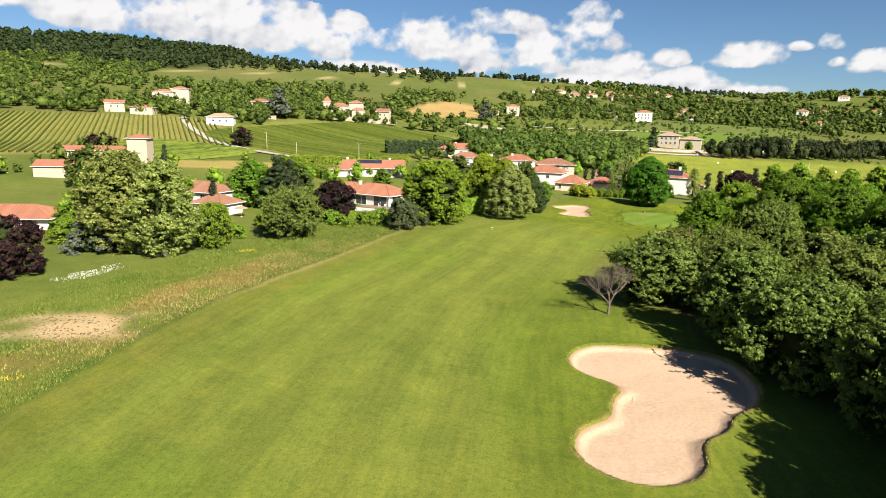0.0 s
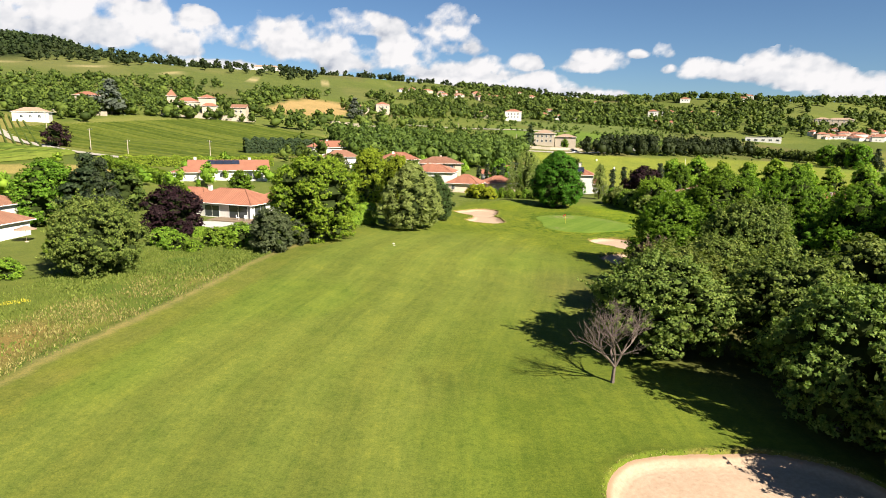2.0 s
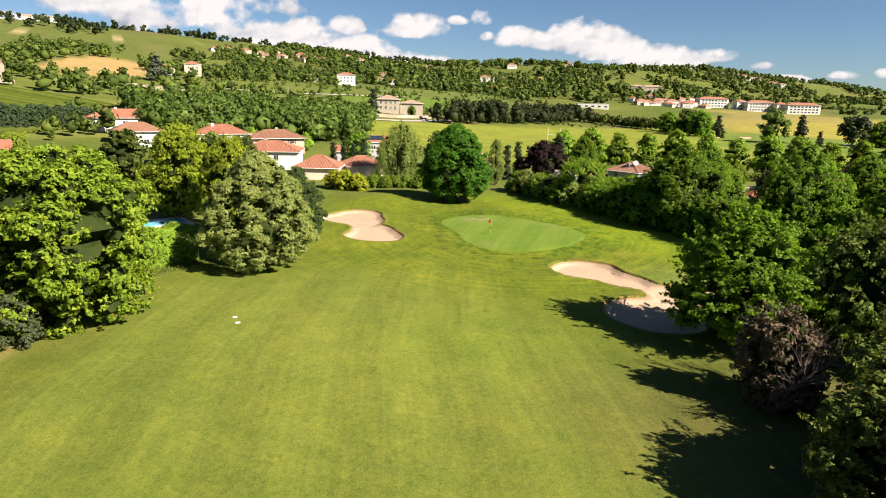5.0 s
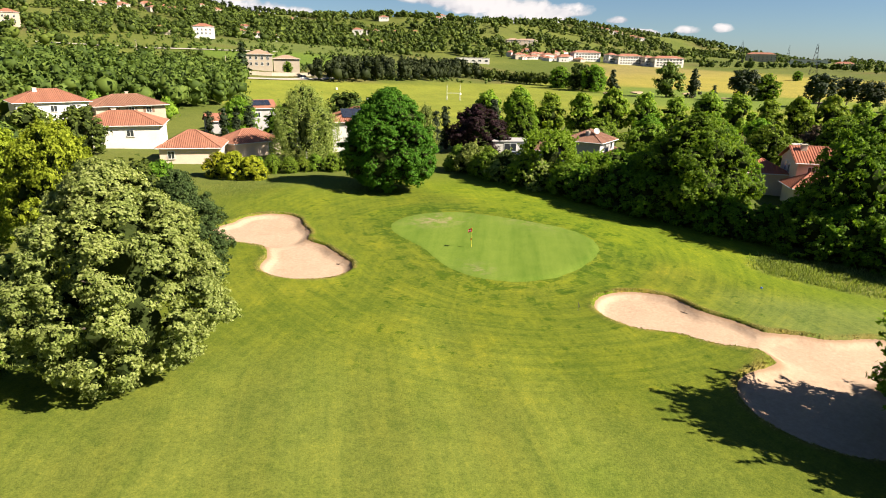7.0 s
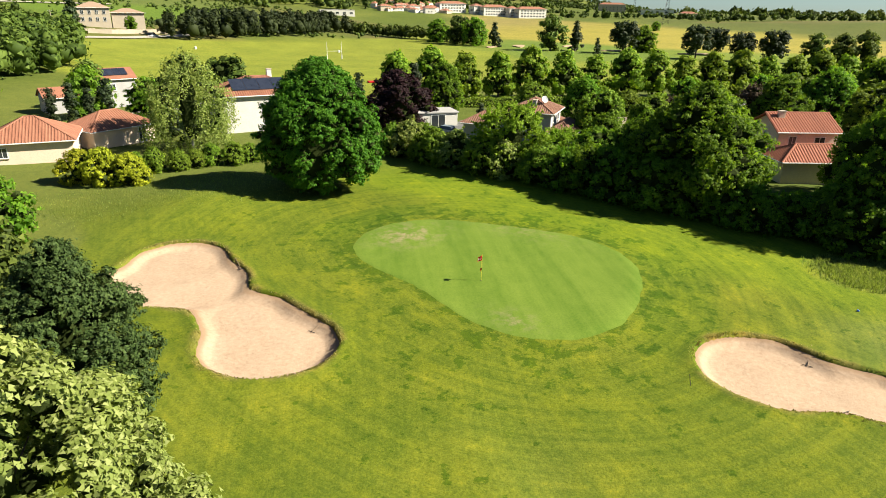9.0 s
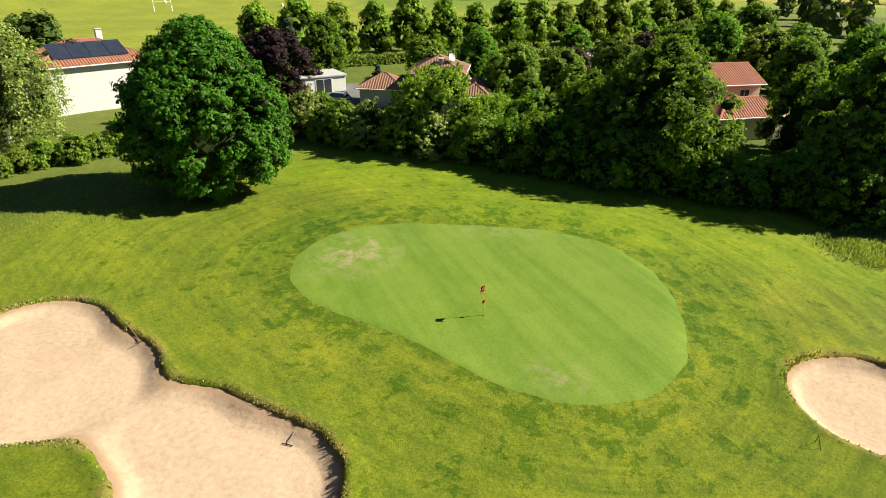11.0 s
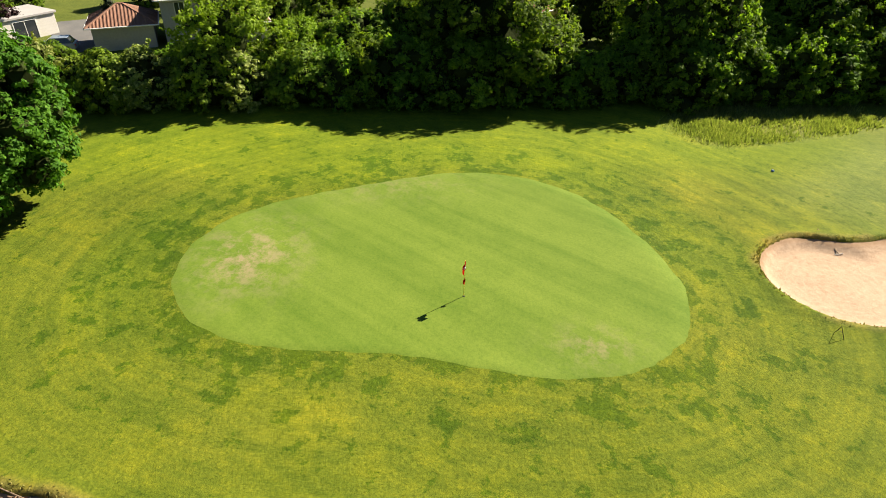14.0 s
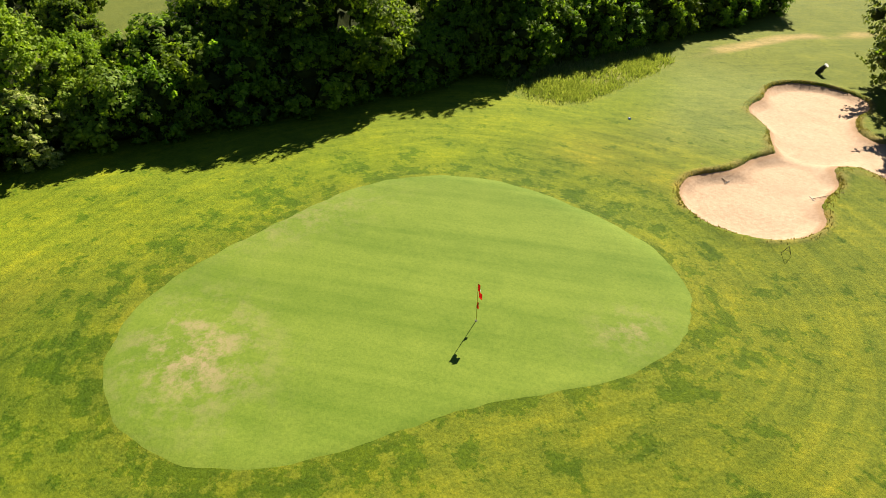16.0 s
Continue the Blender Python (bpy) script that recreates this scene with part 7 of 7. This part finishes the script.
# houses along the crest
for k in range(38):
    x = 120 + k * 9.5 + _r.uniform(-8, 8)
    y = float(np.interp(x, (120, 265, 386, 480), (945, 985, 1075, 1050))) + _r.uniform(-85, 0)
    house("house", x, y, _r.uniform(-30, 20), _r.uniform(9, 15), 9, _r.choice((3.0, 3.4, 5.4)), 2.3, "hip", "small house on the crest of the hill", _r.choice((RENDER_WHITE, RENDER_CREAM, RENDER_CREAM)), _r.choice((TILE_RED, TILE_BROWN)), windows=row(0, 2, 7, 1.8, 1.3, 1.4), group="houses on the crest")
house("manor", -72.0, 1118.0, 0, 44, 14, 9.0, 3.0, "hip", "long pale building on the crest of the hill", RENDER_WHITE, TILE_PALE, windows=row(0, 8, 40, 4, 1.6, 2.0))

# ---- walls, roads, terraces ----
def ribbon(name, pts, width, material, label, category, lift=0.05, kind="structure", gap=3.0):
    """A road or path that lies on the land."""
    P = []
    for (xa, ya), (xb, yb) in zip(pts[:-1], pts[1:]):
        n = max(1, int(math.hypot(xb - xa, yb - ya) / gap))
        P += [(xa + (xb - xa) * i / n, ya + (yb - ya) * i / n) for i in range(n)]
    P.append(pts[-1])
    P = np.array(P, float)
    d = np.gradient(P, axis=0)
    d /= np.linalg.norm(d, axis=1, keepdims=True)
    w = np.stack([-d[:, 1], d[:, 0]], -1) * width / 2
    cols = [P - w * 1.0, P - w * 0.5, P, P + w * 0.5, P + w]
    V = np.stack([np.concatenate([c, (turf_height(c[:, 0], c[:, 1]) + lift)[:, None]], 1) for c in cols], 1).reshape(-1, 3)
    k = len(cols)
    F = np.array([(i * k + j, i * k + j + 1, (i + 1) * k + j + 1, (i + 1) * k + j) for i in range(len(P) - 1) for j in range(k - 1)])
    return shape(name, V, F, material, smooth=True, label=label, category=category, kind=kind)


def wall_run(name, pts, thick, high, material, label, cap=True):
    """A free-standing garden wall with a coping."""
    ob = thing(name, Matrix(), label, "garden wall", kind="structure")
    for a, b in zip(pts[:-1], pts[1:]):
        L = math.hypot(b[0] - a[0], b[1] - a[1])
        t = math.degrees(math.atan2(b[1] - a[1], b[0] - a[0]))
        n = max(1, int(L / 6))
        for i in range(n):
            x, y = a[0] + (b[0] - a[0]) * (i + 0.5) / n, a[1] + (b[1] - a[1]) * (i + 0.5) / n
            z = ground(x, y)
            bm = box(-L / n / 2, -thick / 2, -0.8, L / n / 2, thick / 2, high)
            bmesh.ops.transform(bm, matrix=pose(x, y, z, 0, 0, t), verts=bm.verts)
            w = part("wall_section", bm, material, ob)
            if cap:
                bm = box(-L / n / 2, -thick / 2 - 0.06, high, L / n / 2, thick / 2 + 0.06, high + 0.08, 0.02)
                bmesh.ops.transform(bm, matrix=pose(x, y, z, 0, 0, t), verts=bm.verts)
                part("coping", bm, STONE, w)
    return ob


ribbon("road", ((-172, 420), (-160, 380), (-140, 345), (-116, 312), (-90, 284), (-60, 262), (-35, 250)), 4.0, ROAD_DUST, "pale country lane down the slope", "road", 0.45)
ribbon("road", ((60, 405), (110, 402), (150, 405), (186, 420), (225, 452), (260, 500)), 6.0, ROAD_DUST, "pale road between villa and playing field", "road", 0.35)
ribbon("road", ((60, 505), (120, 520), (180, 548), (230, 585)), 4.0, ROAD_DUST, "pale lane along the slope", "road", 0.5)
ribbon("driveway", ((86.0, 197.0), (98.0, 192.0), (108.0, 196.0)), 6.0, ASPHALT, "grey paved driveway beside the grey house", "driveway", 0.05)
ribbon("road", ((-160, 150), (-110, 140), (-70, 131)), 3.5, PAVING, "pale garden drive between houses", "driveway", 0.06)
wall_run("garden_wall", ((112, 424), (150, 420), (180, 428)), 0.4, 1.8, STONE, "long pale stone wall below the villa")
wall_run("garden_wall", ((-90, 438), (-50, 436), (-36, 440)), 0.5, 3.0, STONE, "pale terrace wall below the manor")
wall_run("garden_wall", ((-140, 410), (-112, 412)), 0.5, 2.2, STONE, "pale stone wall on the slope")
wall_run("garden_wall", ((10, 470), (44, 470)), 0.5, 2.0, STONE, "long pale wall above the vineyard")
wall_run("garden_wall", ((118, 178), (141, 160)), 0.3, 1.6, RENDER_PINK, "pinkish rendered garden wall")
wall_run("garden_wall", ((60, 237), (70, 241), (78, 240)), 0.25, 1.7, RENDER_WHITE, "white rendered garden wall")


def terrace():
    ob = thing("terrace", pose(-22.0, 151.2, -4.72, 0, 0, -30), "pale paved terrace in front of the low villa", "terrace", kind="structure")
    for i in range(12):
        for j in range(6):
            part("paving_slab", box(-9 + i * 1.4, -4.2 + j * 1.3, -0.6, -9 + i * 1.4 + 1.37, -4.2 + j * 1.3 + 1.27, 0.10 + 0.012 * ((i * 7 + j * 3) % 3)), PAVING, ob)
    deck = thing("sun_deck", pose(-16.6, 155.4, -4.6, 0, 0, -32), "raised grey timber deck under the roof edge", "deck", kind="structure")
    for i in range(14):
        part("plank", box(-5.0, -2.6 + i * 0.34, 0, 5.0, -2.6 + i * 0.34 + 0.32, 0.16), TIMBER, deck)
    post = thing("porch_post", pose(-14.0, 155.0, -4.5), "white square porch post", "post")
    part("shaft", box(-0.16, -0.16, 0, 0.16, 0.16, 2.9, 0.02), FRAME_WHITE, post)
    part("base_block", box(-0.22, -0.22, 0, 0.22, 0.22, 0.25, 0.02), STONE, post)
    # small outdoor pool behind the trees
    p = thing("swimming_pool", pose(6.5, 172.5, ground(6.5, 172.5) + 0.05, 0, 0, 12), "blue garden pool with pale rim", "swimming pool", kind="structure")
    bm = bmesh.new()
    for x0, y0, x1, y1 in ((-4.6, -2.6, 4.6, -2.0), (-4.6, 2.0, 4.6, 2.6), (-4.6, -2.0, -4.0, 2.0), (4.0, -2.0, 4.6, 2.0)):
        box(x0, y0, -0.3, x1, y1, 0.08, 0.02, bm)
    part("rim", bm, PAVING, p)
    part("water", box(-4.0, -2.0, -0.5, 4.0, 2.0, 0.0), POOL, p)


terrace()


def garden_chair(x, y, turn, z):
    ob = thing("garden_chair", pose(x, y, z, 0, 0, turn), "white garden chair on the deck", "chair", "garden chairs")
    part("seat", box(-0.25, -0.25, 0.42, 0.25, 0.25, 0.46, 0.01), FRAME_WHITE, ob)
    part("backrest", box(-0.25, 0.22, 0.46, 0.25, 0.26, 0.92, 0.01), FRAME_WHITE, ob)
    for sx in (-0.22, 0.22):
        for sy in (-0.22, 0.22):
            part("leg", rod((sx, sy, 0), (sx, sy, 0.42), 0.02, sides=6), FRAME_WHITE, ob)
    return ob


for x, y, t in ((-14.8, 153.6, 30), (-13.0, 153.2, -40), (-16.4, 154.6, 80)):
    garden_chair(x, y, t, -4.44)


# ---- on the green ----
def flagstick(x, y):
    z = float(turf_height(x, y)) + 0.03
    ob = thing("flagstick", pose(x, y, z), "golf flagstick with red flag in the hole", "flagstick")
    part("pole", rod((0, 0, -0.1), (0, 0, 2.13), 0.016, 0.013), YELLOW_PAINT, ob, "thin yellow pole")
    part("cup", rod((0, 0, -0.05), (0, 0, 0.012), 0.058, sides=20), BLACK, ob, "dark hole cup")

    def cloth(z0, h, w, sag, turn):
        bm = bmesh.new()
        grid = []
        for i in range(9):
            f = i / 8
            grid.append([bm.verts.new((w * f * math.cos(0.5 * f) , 0.06 * math.sin(f * 7) , z0 + h * g * (1 - 0.25 * f) - sag * f * f)) for g in (0, 0.33, 0.66, 1)])
        for i in range(8):
            for j in range(3):
                bm.faces.new((grid[i][j], grid[i + 1][j], grid[i + 1][j + 1], grid[i][j + 1]))
        bmesh.ops.solidify(bm, geom=bm.faces[:], thickness=0.008)
        bmesh.ops.transform(bm, matrix=pose(0, 0, 0, 0, 0, turn), verts=bm.verts)
        return bm

    part("flag", cloth(1.70, 0.40, 0.52, 0.16, 165), RED_CLOTH, ob, "limp red flag")
    # the hole's number on both sides of the cloth
    font = bpy.data.curves.new("flag_number", "FONT")
    font.body, font.size, font.extrude = "16", 0.30, 0.0
    src = bpy.data.objects.new("flag_number", font)
    flat = bpy.data.meshes.new_from_object(src)
    bpy.data.objects.remove(src)
    for side in (-1, 1):
        bm = bmesh.new()
        bm.from_mesh(flat)
        for v in bm.verts:
            u, g = v.co.x if side < 0 else 0.34 - v.co.x, 0.25 + v.co.y / 0.42
            f = (u + 0.09) / 0.52
            v.co = Vector((0.52 * f * math.cos(0.5 * f), 0.06 * math.sin(f * 7) + side * 0.014, 1.70 + 0.40 * g * (1 - 0.25 * f) - 0.16 * f * f))
        bmesh.ops.transform(bm, matrix=pose(0, 0, 0, 0, 0, 165), verts=bm.verts)
        part("flag_number", bm, WHITE_CLOTH, ob, "white number on the flag")
    part("marker_flag", cloth(0.88, 0.20, 0.15, 0.10, 165), RED_CLOTH, ob, "small dark red marker flag")


flagstick(49.9, 154.7)


# ---- rakes, bag, markers ----
def rake(x0, y0, x1, y1, label):
    """A bunker rake lying from its head (x0, y0) to its handle's end."""
    L = math.hypot(x1 - x0, y1 - y0)
    t = math.degrees(math.atan2(y1 - y0, x1 - x0))
    za = float(max(sand_height(x0, y0), turf_height(x0, y0))) + 0.06
    zb = float(max(sand_height(x1, y1), turf_height(x1, y1))) + 0.05
    ob = thing("rake", pose(x0, y0, za, 0, -math.degrees(math.atan2(zb - za, L)), t), label, "rake", "bunker rakes")
    part("handle", rod((0, 0, 0), (L, 0, 0), 0.022, sides=6), TIMBER, ob)
    head = part("head", box(-0.02, -0.28, -0.015, 0.02, 0.28, 0.015, 0.006), BLACK, ob)
    for i in range(8):
        part("tine", rod((0, -0.26 + i * 0.074, 0), (0, -0.26 + i * 0.074, -0.06), 0.008, 0.005, 5), BLACK, head)


rake(36.7, 158.9, 38.7, 159.1, "bunker rake with long handle lying over the lip")
rake(39.5, 170.4, 40.3, 172.3, "bunker rake lying beside the bunker edge")
rake(53.4, 132.9, 55.5, 133.1, "bunker rake with long handle lying in sand")
rake(49.2, 130.4, 48.3, 128.7, "bunker rake lying at the inner edge")


def golf_bag(x, y):
    ob = thing("golf_bag", pose(x, y, ground(x, y), 0, 34, -170), "black golf bag leaning on its stand", "golf bag")
    bm = bmesh.new()
    for z0, z1, a, b in ((0.0, 0.12, 0.15, 0.18), (0.12, 0.8, 0.18, 0.17), (0.8, 1.05, 0.17, 0.21)):
        rod((0, 0, z0), (0, 0, z1), a, b, 14, bm)
    part("body", bm, BLACK, ob)
    part("pocket", box(0.10, -0.12, 0.15, 0.25, 0.12, 0.65, 0.04), DARK_METAL, ob)
    part("collar", rod((0, 0, 1.05), (0, 0, 1.13), 0.22, 0.22, 14), FRAME_WHITE, ob, "white collar")
    part("strap", rod((-0.18, 0, 0.85), (-0.20, 0, 0.30), 0.03, sides=6), DARK_METAL, ob)
    for s in (-0.3, 0.3):
        part("leg", rod((0.12, s * 0.4, 0.85), (0.55, s, -0.37), 0.018, sides=6), DARK_METAL, ob)


golf_bag(63.4, 107.4)


def wire_stand(x, y, turn):
    ob = thing("wire_stand", pose(x, y, ground(x, y), 0, 0, turn), "bent dark wire hoop stuck in the turf", "wire hoop")
    for a, b, r in (((-0.25, 0, 0.0), (0.0, 0.12, 0.6), 0.014), ((0.0, 0.12, 0.6), (0.25, 0, 0.0), 0.014)):
        part("wire_leg", rod(a, b, r, sides=6), DARK_METAL, ob)
    part("crossbar", rod((-0.125, 0.06, 0.3), (0.125, 0.06, 0.3), 0.012, sides=6), DARK_METAL, ob)


wire_stand(46.1, 137.7, 20)
for x, y in ((63.6, 131.4),):
    ob = thing("tee_marker", pose(x, y, ground(x, y)), "small blue marker block on the grass", "marker")
    part("block", box(-0.09, -0.08, 0, 0.09, 0.08, 0.12, 0.02), BLUE_PAINT, ob)
    part("stud", rod((0, 0, 0.12), (0, 0, 0.16), 0.03, 0.02), FRAME_WHITE, ob)
for x, y, t in ((10.3, 130.0, 5), (10.3, 131.3, 25)):
    ob = thing("marker_plate", pose(x, y, ground(x, y), 0, 0, t), "small white distance plate in the fairway", "marker plate", "distance plates")
    part("plate", box(-0.18, -0.14, -0.05, 0.18, 0.14, 0.03, 0.02), FRAME_WHITE, ob)
    part("pin", rod((0, 0, -0.2), (0, 0, -0.05), 0.02, sides=6), DARK_METAL, ob)


def leaf_twig(x, y):
    ob = thing("sand_stick", pose(x, y, float(sand_height(x, y))), "thin dark stick standing in the sand", "stick")
    part("stem", rod((0, 0, -0.1), (0.02, 0, 0.45), 0.02, 0.012, 6), DARK_METAL, ob)


leaf_twig(17.9, 53.0)


# ---- playing field ----
def goal(x, y, turn):
    ob = thing("rugby_posts", pose(x, y, ground(x, y), 0, 0, turn), "white rugby goal posts on the playing field", "goal posts", "rugby posts")
    for s in (-2.8, 2.8):
        p = part("post", rod((s, 0, -0.2), (s, 0, 6.4), 0.11, 0.08, 10), FRAME_WHITE, ob)
        part("pad", rod((s, 0, 0), (s, 0, 1.6), 0.2, 0.2, 10), FRAME_WHITE, p)
    part("crossbar", rod((-2.8, 0, 3.0), (2.8, 0, 3.0), 0.07, sides=8), FRAME_WHITE, ob)


goal(187.1, 319.6, -37)
for x, y in ((160, 372), (226, 300), (150, 330), (214, 346)):
    ob = thing("field_bin", pose(x, y, ground(x, y)), "small white container on the playing field", "container", "field containers")
    part("body", rod((0, 0, 0), (0, 0, 0.9), 0.5, 0.45, 12), FRAME_WHITE, ob)
    part("lid", rod((0, 0, 0.9), (0, 0, 1.05), 0.5, 0.2, 12), FRAME_WHITE, ob)
ob = thing("landing_mat", pose(143.0, 252.0, ground(143, 252), 0, 0, -35), "orange and red mats on the playing field", "mat")
part("mat", box(-4.5, -1.2, 0, 0.0, 1.2, 0.35, 0.08), RED_CLOTH, ob)
part("mat", box(0.1, -1.2, 0, 4.5, 1.2, 0.35, 0.08), TILE_RED, ob, "orange mat")
for cx, cy, rx, ry, t in ((318, 316, 9, 3.0, 30), (300, 322, 6, 2.4, 20), (332, 268, 7, 2.2, -20), (350, 232, 9, 2.4, -35), (345, 300, 8, 2.2, 10)):
    a = np.linspace(0, 2 * math.pi, 24, endpoint=False)
    wob = 1 + 0.18 * np.sin(3 * a + cx)
    X, Y = rx * wob * np.cos(a), ry * wob * np.sin(a)
    q = radians(t)
    X, Y = cx + X * math.cos(q) - Y * math.sin(q), cy + X * math.sin(q) + Y * math.cos(q)
    V = np.concatenate([np.stack([X, Y, turf_height(X, Y) + 0.45], -1), np.stack([X, Y, turf_height(X, Y) - 0.3], -1)])
    F = [tuple(range(24))] + [(i, i + 24, (i + 1) % 24 + 24, (i + 1) % 24) for i in range(24)]
    shape("sand_bunker", V.tolist(), F, SAND, label="small pale sand bunker on the distant hole", category="sand bunker", kind="structure")


# ---- vehicles, parasols, poles ----
def car(x, y, turn, paint, label, length=4.2, tall=1.45):
    ob = thing("car", pose(x, y, ground(x, y) + 0.05, 0, 0, turn), label, "car")
    L, W = length / 2, 0.88
    bm = bmesh.new()
    prof = ((-L, 0.3), (-L, 0.75), (-L * 0.92, 0.9), (L * 0.5, 0.92), (L * 0.95, 0.8), (L, 0.6), (L, 0.3))
    a = [bm.verts.new((px, -W, pz)) for px, pz in prof]
    b = [bm.verts.new((px, W, pz)) for px, pz in prof]
    bm.faces.new(a)
    bm.faces.new(b[::-1])
    for i in range(len(prof)):
        bm.faces.new((a[i], b[i], b[(i + 1) % len(prof)], a[(i + 1) % len(prof)]))
    bmesh.ops.recalc_face_normals(bm, faces=bm.faces[:])
    bmesh.ops.bevel(bm, geom=bm.edges[:], offset=0.06, segments=2, affect="EDGES")
    body = part("body", bm, paint, ob)
    bm = bmesh.new()
    prof = ((-L * 0.9, 0.88), (-L * 0.72, tall - 0.04), (L * 0.1, tall - 0.04), (L * 0.5, 0.9))
    a = [bm.verts.new((px, -W * 0.9 if pz < 1 else -W * 0.74, pz)) for px, pz in prof]
    b = [bm.verts.new((px, W * 0.9 if pz < 1 else W * 0.74, pz)) for px, pz in prof]
    bm.faces.new(a)
    bm.faces.new(b[::-1])
    for i in range(4):
        bm.faces.new((a[i], b[i], b[(i + 1) % 4], a[(i + 1) % 4]))
    bmesh.ops.recalc_face_normals(bm, faces=bm.faces[:])
    part("window_band", bm, GLASS, ob, "dark glass")
    part("roof", box(-L * 0.70, -W * 0.72, tall - 0.05, L * 0.08, W * 0.72, tall, 0.02), paint, ob)
    for sx in (-L * 0.62, L * 0.62):
        for sy in (-W + 0.08, W - 0.08):
            t = part("wheel", rod((sx, sy - 0.1, 0.32), (sx, sy + 0.1, 0.32), 0.32, sides=16), RUBBER, ob)
            part("rim", rod((sx, sy - 0.11, 0.32), (sx, sy + 0.11, 0.32), 0.19, sides=10), FRAME_WHITE, t)
    for sy in (-0.6, 0.6):
        part("headlight", box(L - 0.08, sy - 0.16, 0.58, L + 0.01, sy + 0.16, 0.72, 0.02), GLASS, ob)
        part("tail_light", box(-L - 0.01, sy - 0.14, 0.62, -L + 0.06, sy + 0.14, 0.78, 0.02), RED_CLOTH, ob)


car(94.3, 193.0, 100, CAR_PAINT, "grey-blue car parked on a driveway")
car(164.0, 411.5, 20, WHITE_CAR, "white van on the road below the villa", 5.0, 2.0)
car(150.0, 425.0, 10, CAR_PAINT, "dark car parked at the villa wall")
car(-112.0, 150.0, 10, WHITE_CAR, "white car parked between gardens", 5.0, 2.0)


def parasol(x, y, open_, label, high=2.5):
    ob = thing("parasol", pose(x, y, ground(x, y)), label, "parasol")
    part("pole", rod((0, 0, 0), (0, 0, high + 0.15), 0.03, sides=8), TIMBER, ob)
    part("base", rod((0, 0, 0), (0, 0, 0.12), 0.3, 0.26, 14), STONE, ob)
    if open_:
        bm = rod((0, 0, high - 0.55), (0, 0, high), 1.6, 0.05, 8)
        part("canopy", bm, TILE_PALE, ob, "pale cloth canopy")
    else:
        part("canopy", rod((0, 0, 0.7), (0, 0, high), 0.24, 0.06, 10), WHITE_CLOTH, ob, "folded white canopy")


parasol(-45.0, 136.0, True, "open pale parasol on a garden terrace")
parasol(92.5, 168.5, False, "closed pale parasol in a garden", 3.6)


def pole(x, y, high, label):
    ob = thing("utility_pole", pose(x, y, ground(x, y)), label, "utility pole", "utility poles")
    part("shaft", rod((0, 0, -0.5), (0, 0, high), 0.16, 0.11, 10), STONE, ob)
    part("crossarm", box(-0.8, -0.06, high - 0.5, 0.8, 0.06, high - 0.38, 0.01), DARK_METAL, ob)
    for s in (-0.7, 0, 0.7):
        part("insulator", rod((s, 0, high - 0.38), (s, 0, high - 0.2), 0.05, 0.03, 6), FRAME_WHITE, ob)


for x, y, h in ((-37.0, 263.0, 8), (-84.0, 292.0, 8), (-60.0, 250.0, 8), (-118.0, 345.0, 8), (125.0, 415.0, 9), (100.0, 470.0, 9)):
    pole(x, y, h, "pale concrete utility pole beside the lane")


def pylon(x, y, high):
    ob = thing("pylon", pose(x, y, ground(x, y), 0, 0, 30), "grey lattice pylon on the plain", "pylon", "pylons")
    for sx in (-1, 1):
        for sy in (-1, 1):
            part("leg", rod((sx * 3.4, sy * 3.4, -0.5), (sx * 0.5, sy * 0.5, high), 0.16, 0.09, 4), DARK_METAL, ob)
    for f in (0.15, 0.3, 0.45, 0.6, 0.75, 0.9):
        w = 3.4 + (0.5 - 3.4) * f
        w2 = 3.4 + (0.5 - 3.4) * (f - 0.15)
        for s in (-1, 1):
            part("brace", rod((-w2, s * w2, (f - 0.15) * high), (w, s * w, f * high), 0.08, sides=4), DARK_METAL, ob)
            part("brace", rod((s * w2, w2, (f - 0.15) * high), (s * w, -w, f * high), 0.08, sides=4), DARK_METAL, ob)
    for f, a in ((0.72, 6.0), (0.84, 5.0), (0.95, 4.0)):
        part("arm", rod((-a, 0, f * high), (a, 0, f * high), 0.12, sides=4), DARK_METAL, ob)


for x, y, h in ((900, 545, 30), (1250, 800, 36), (1050, 760, 34), (1420, 700, 36), (720, 380, 30)):
    pylon(x, y, h)
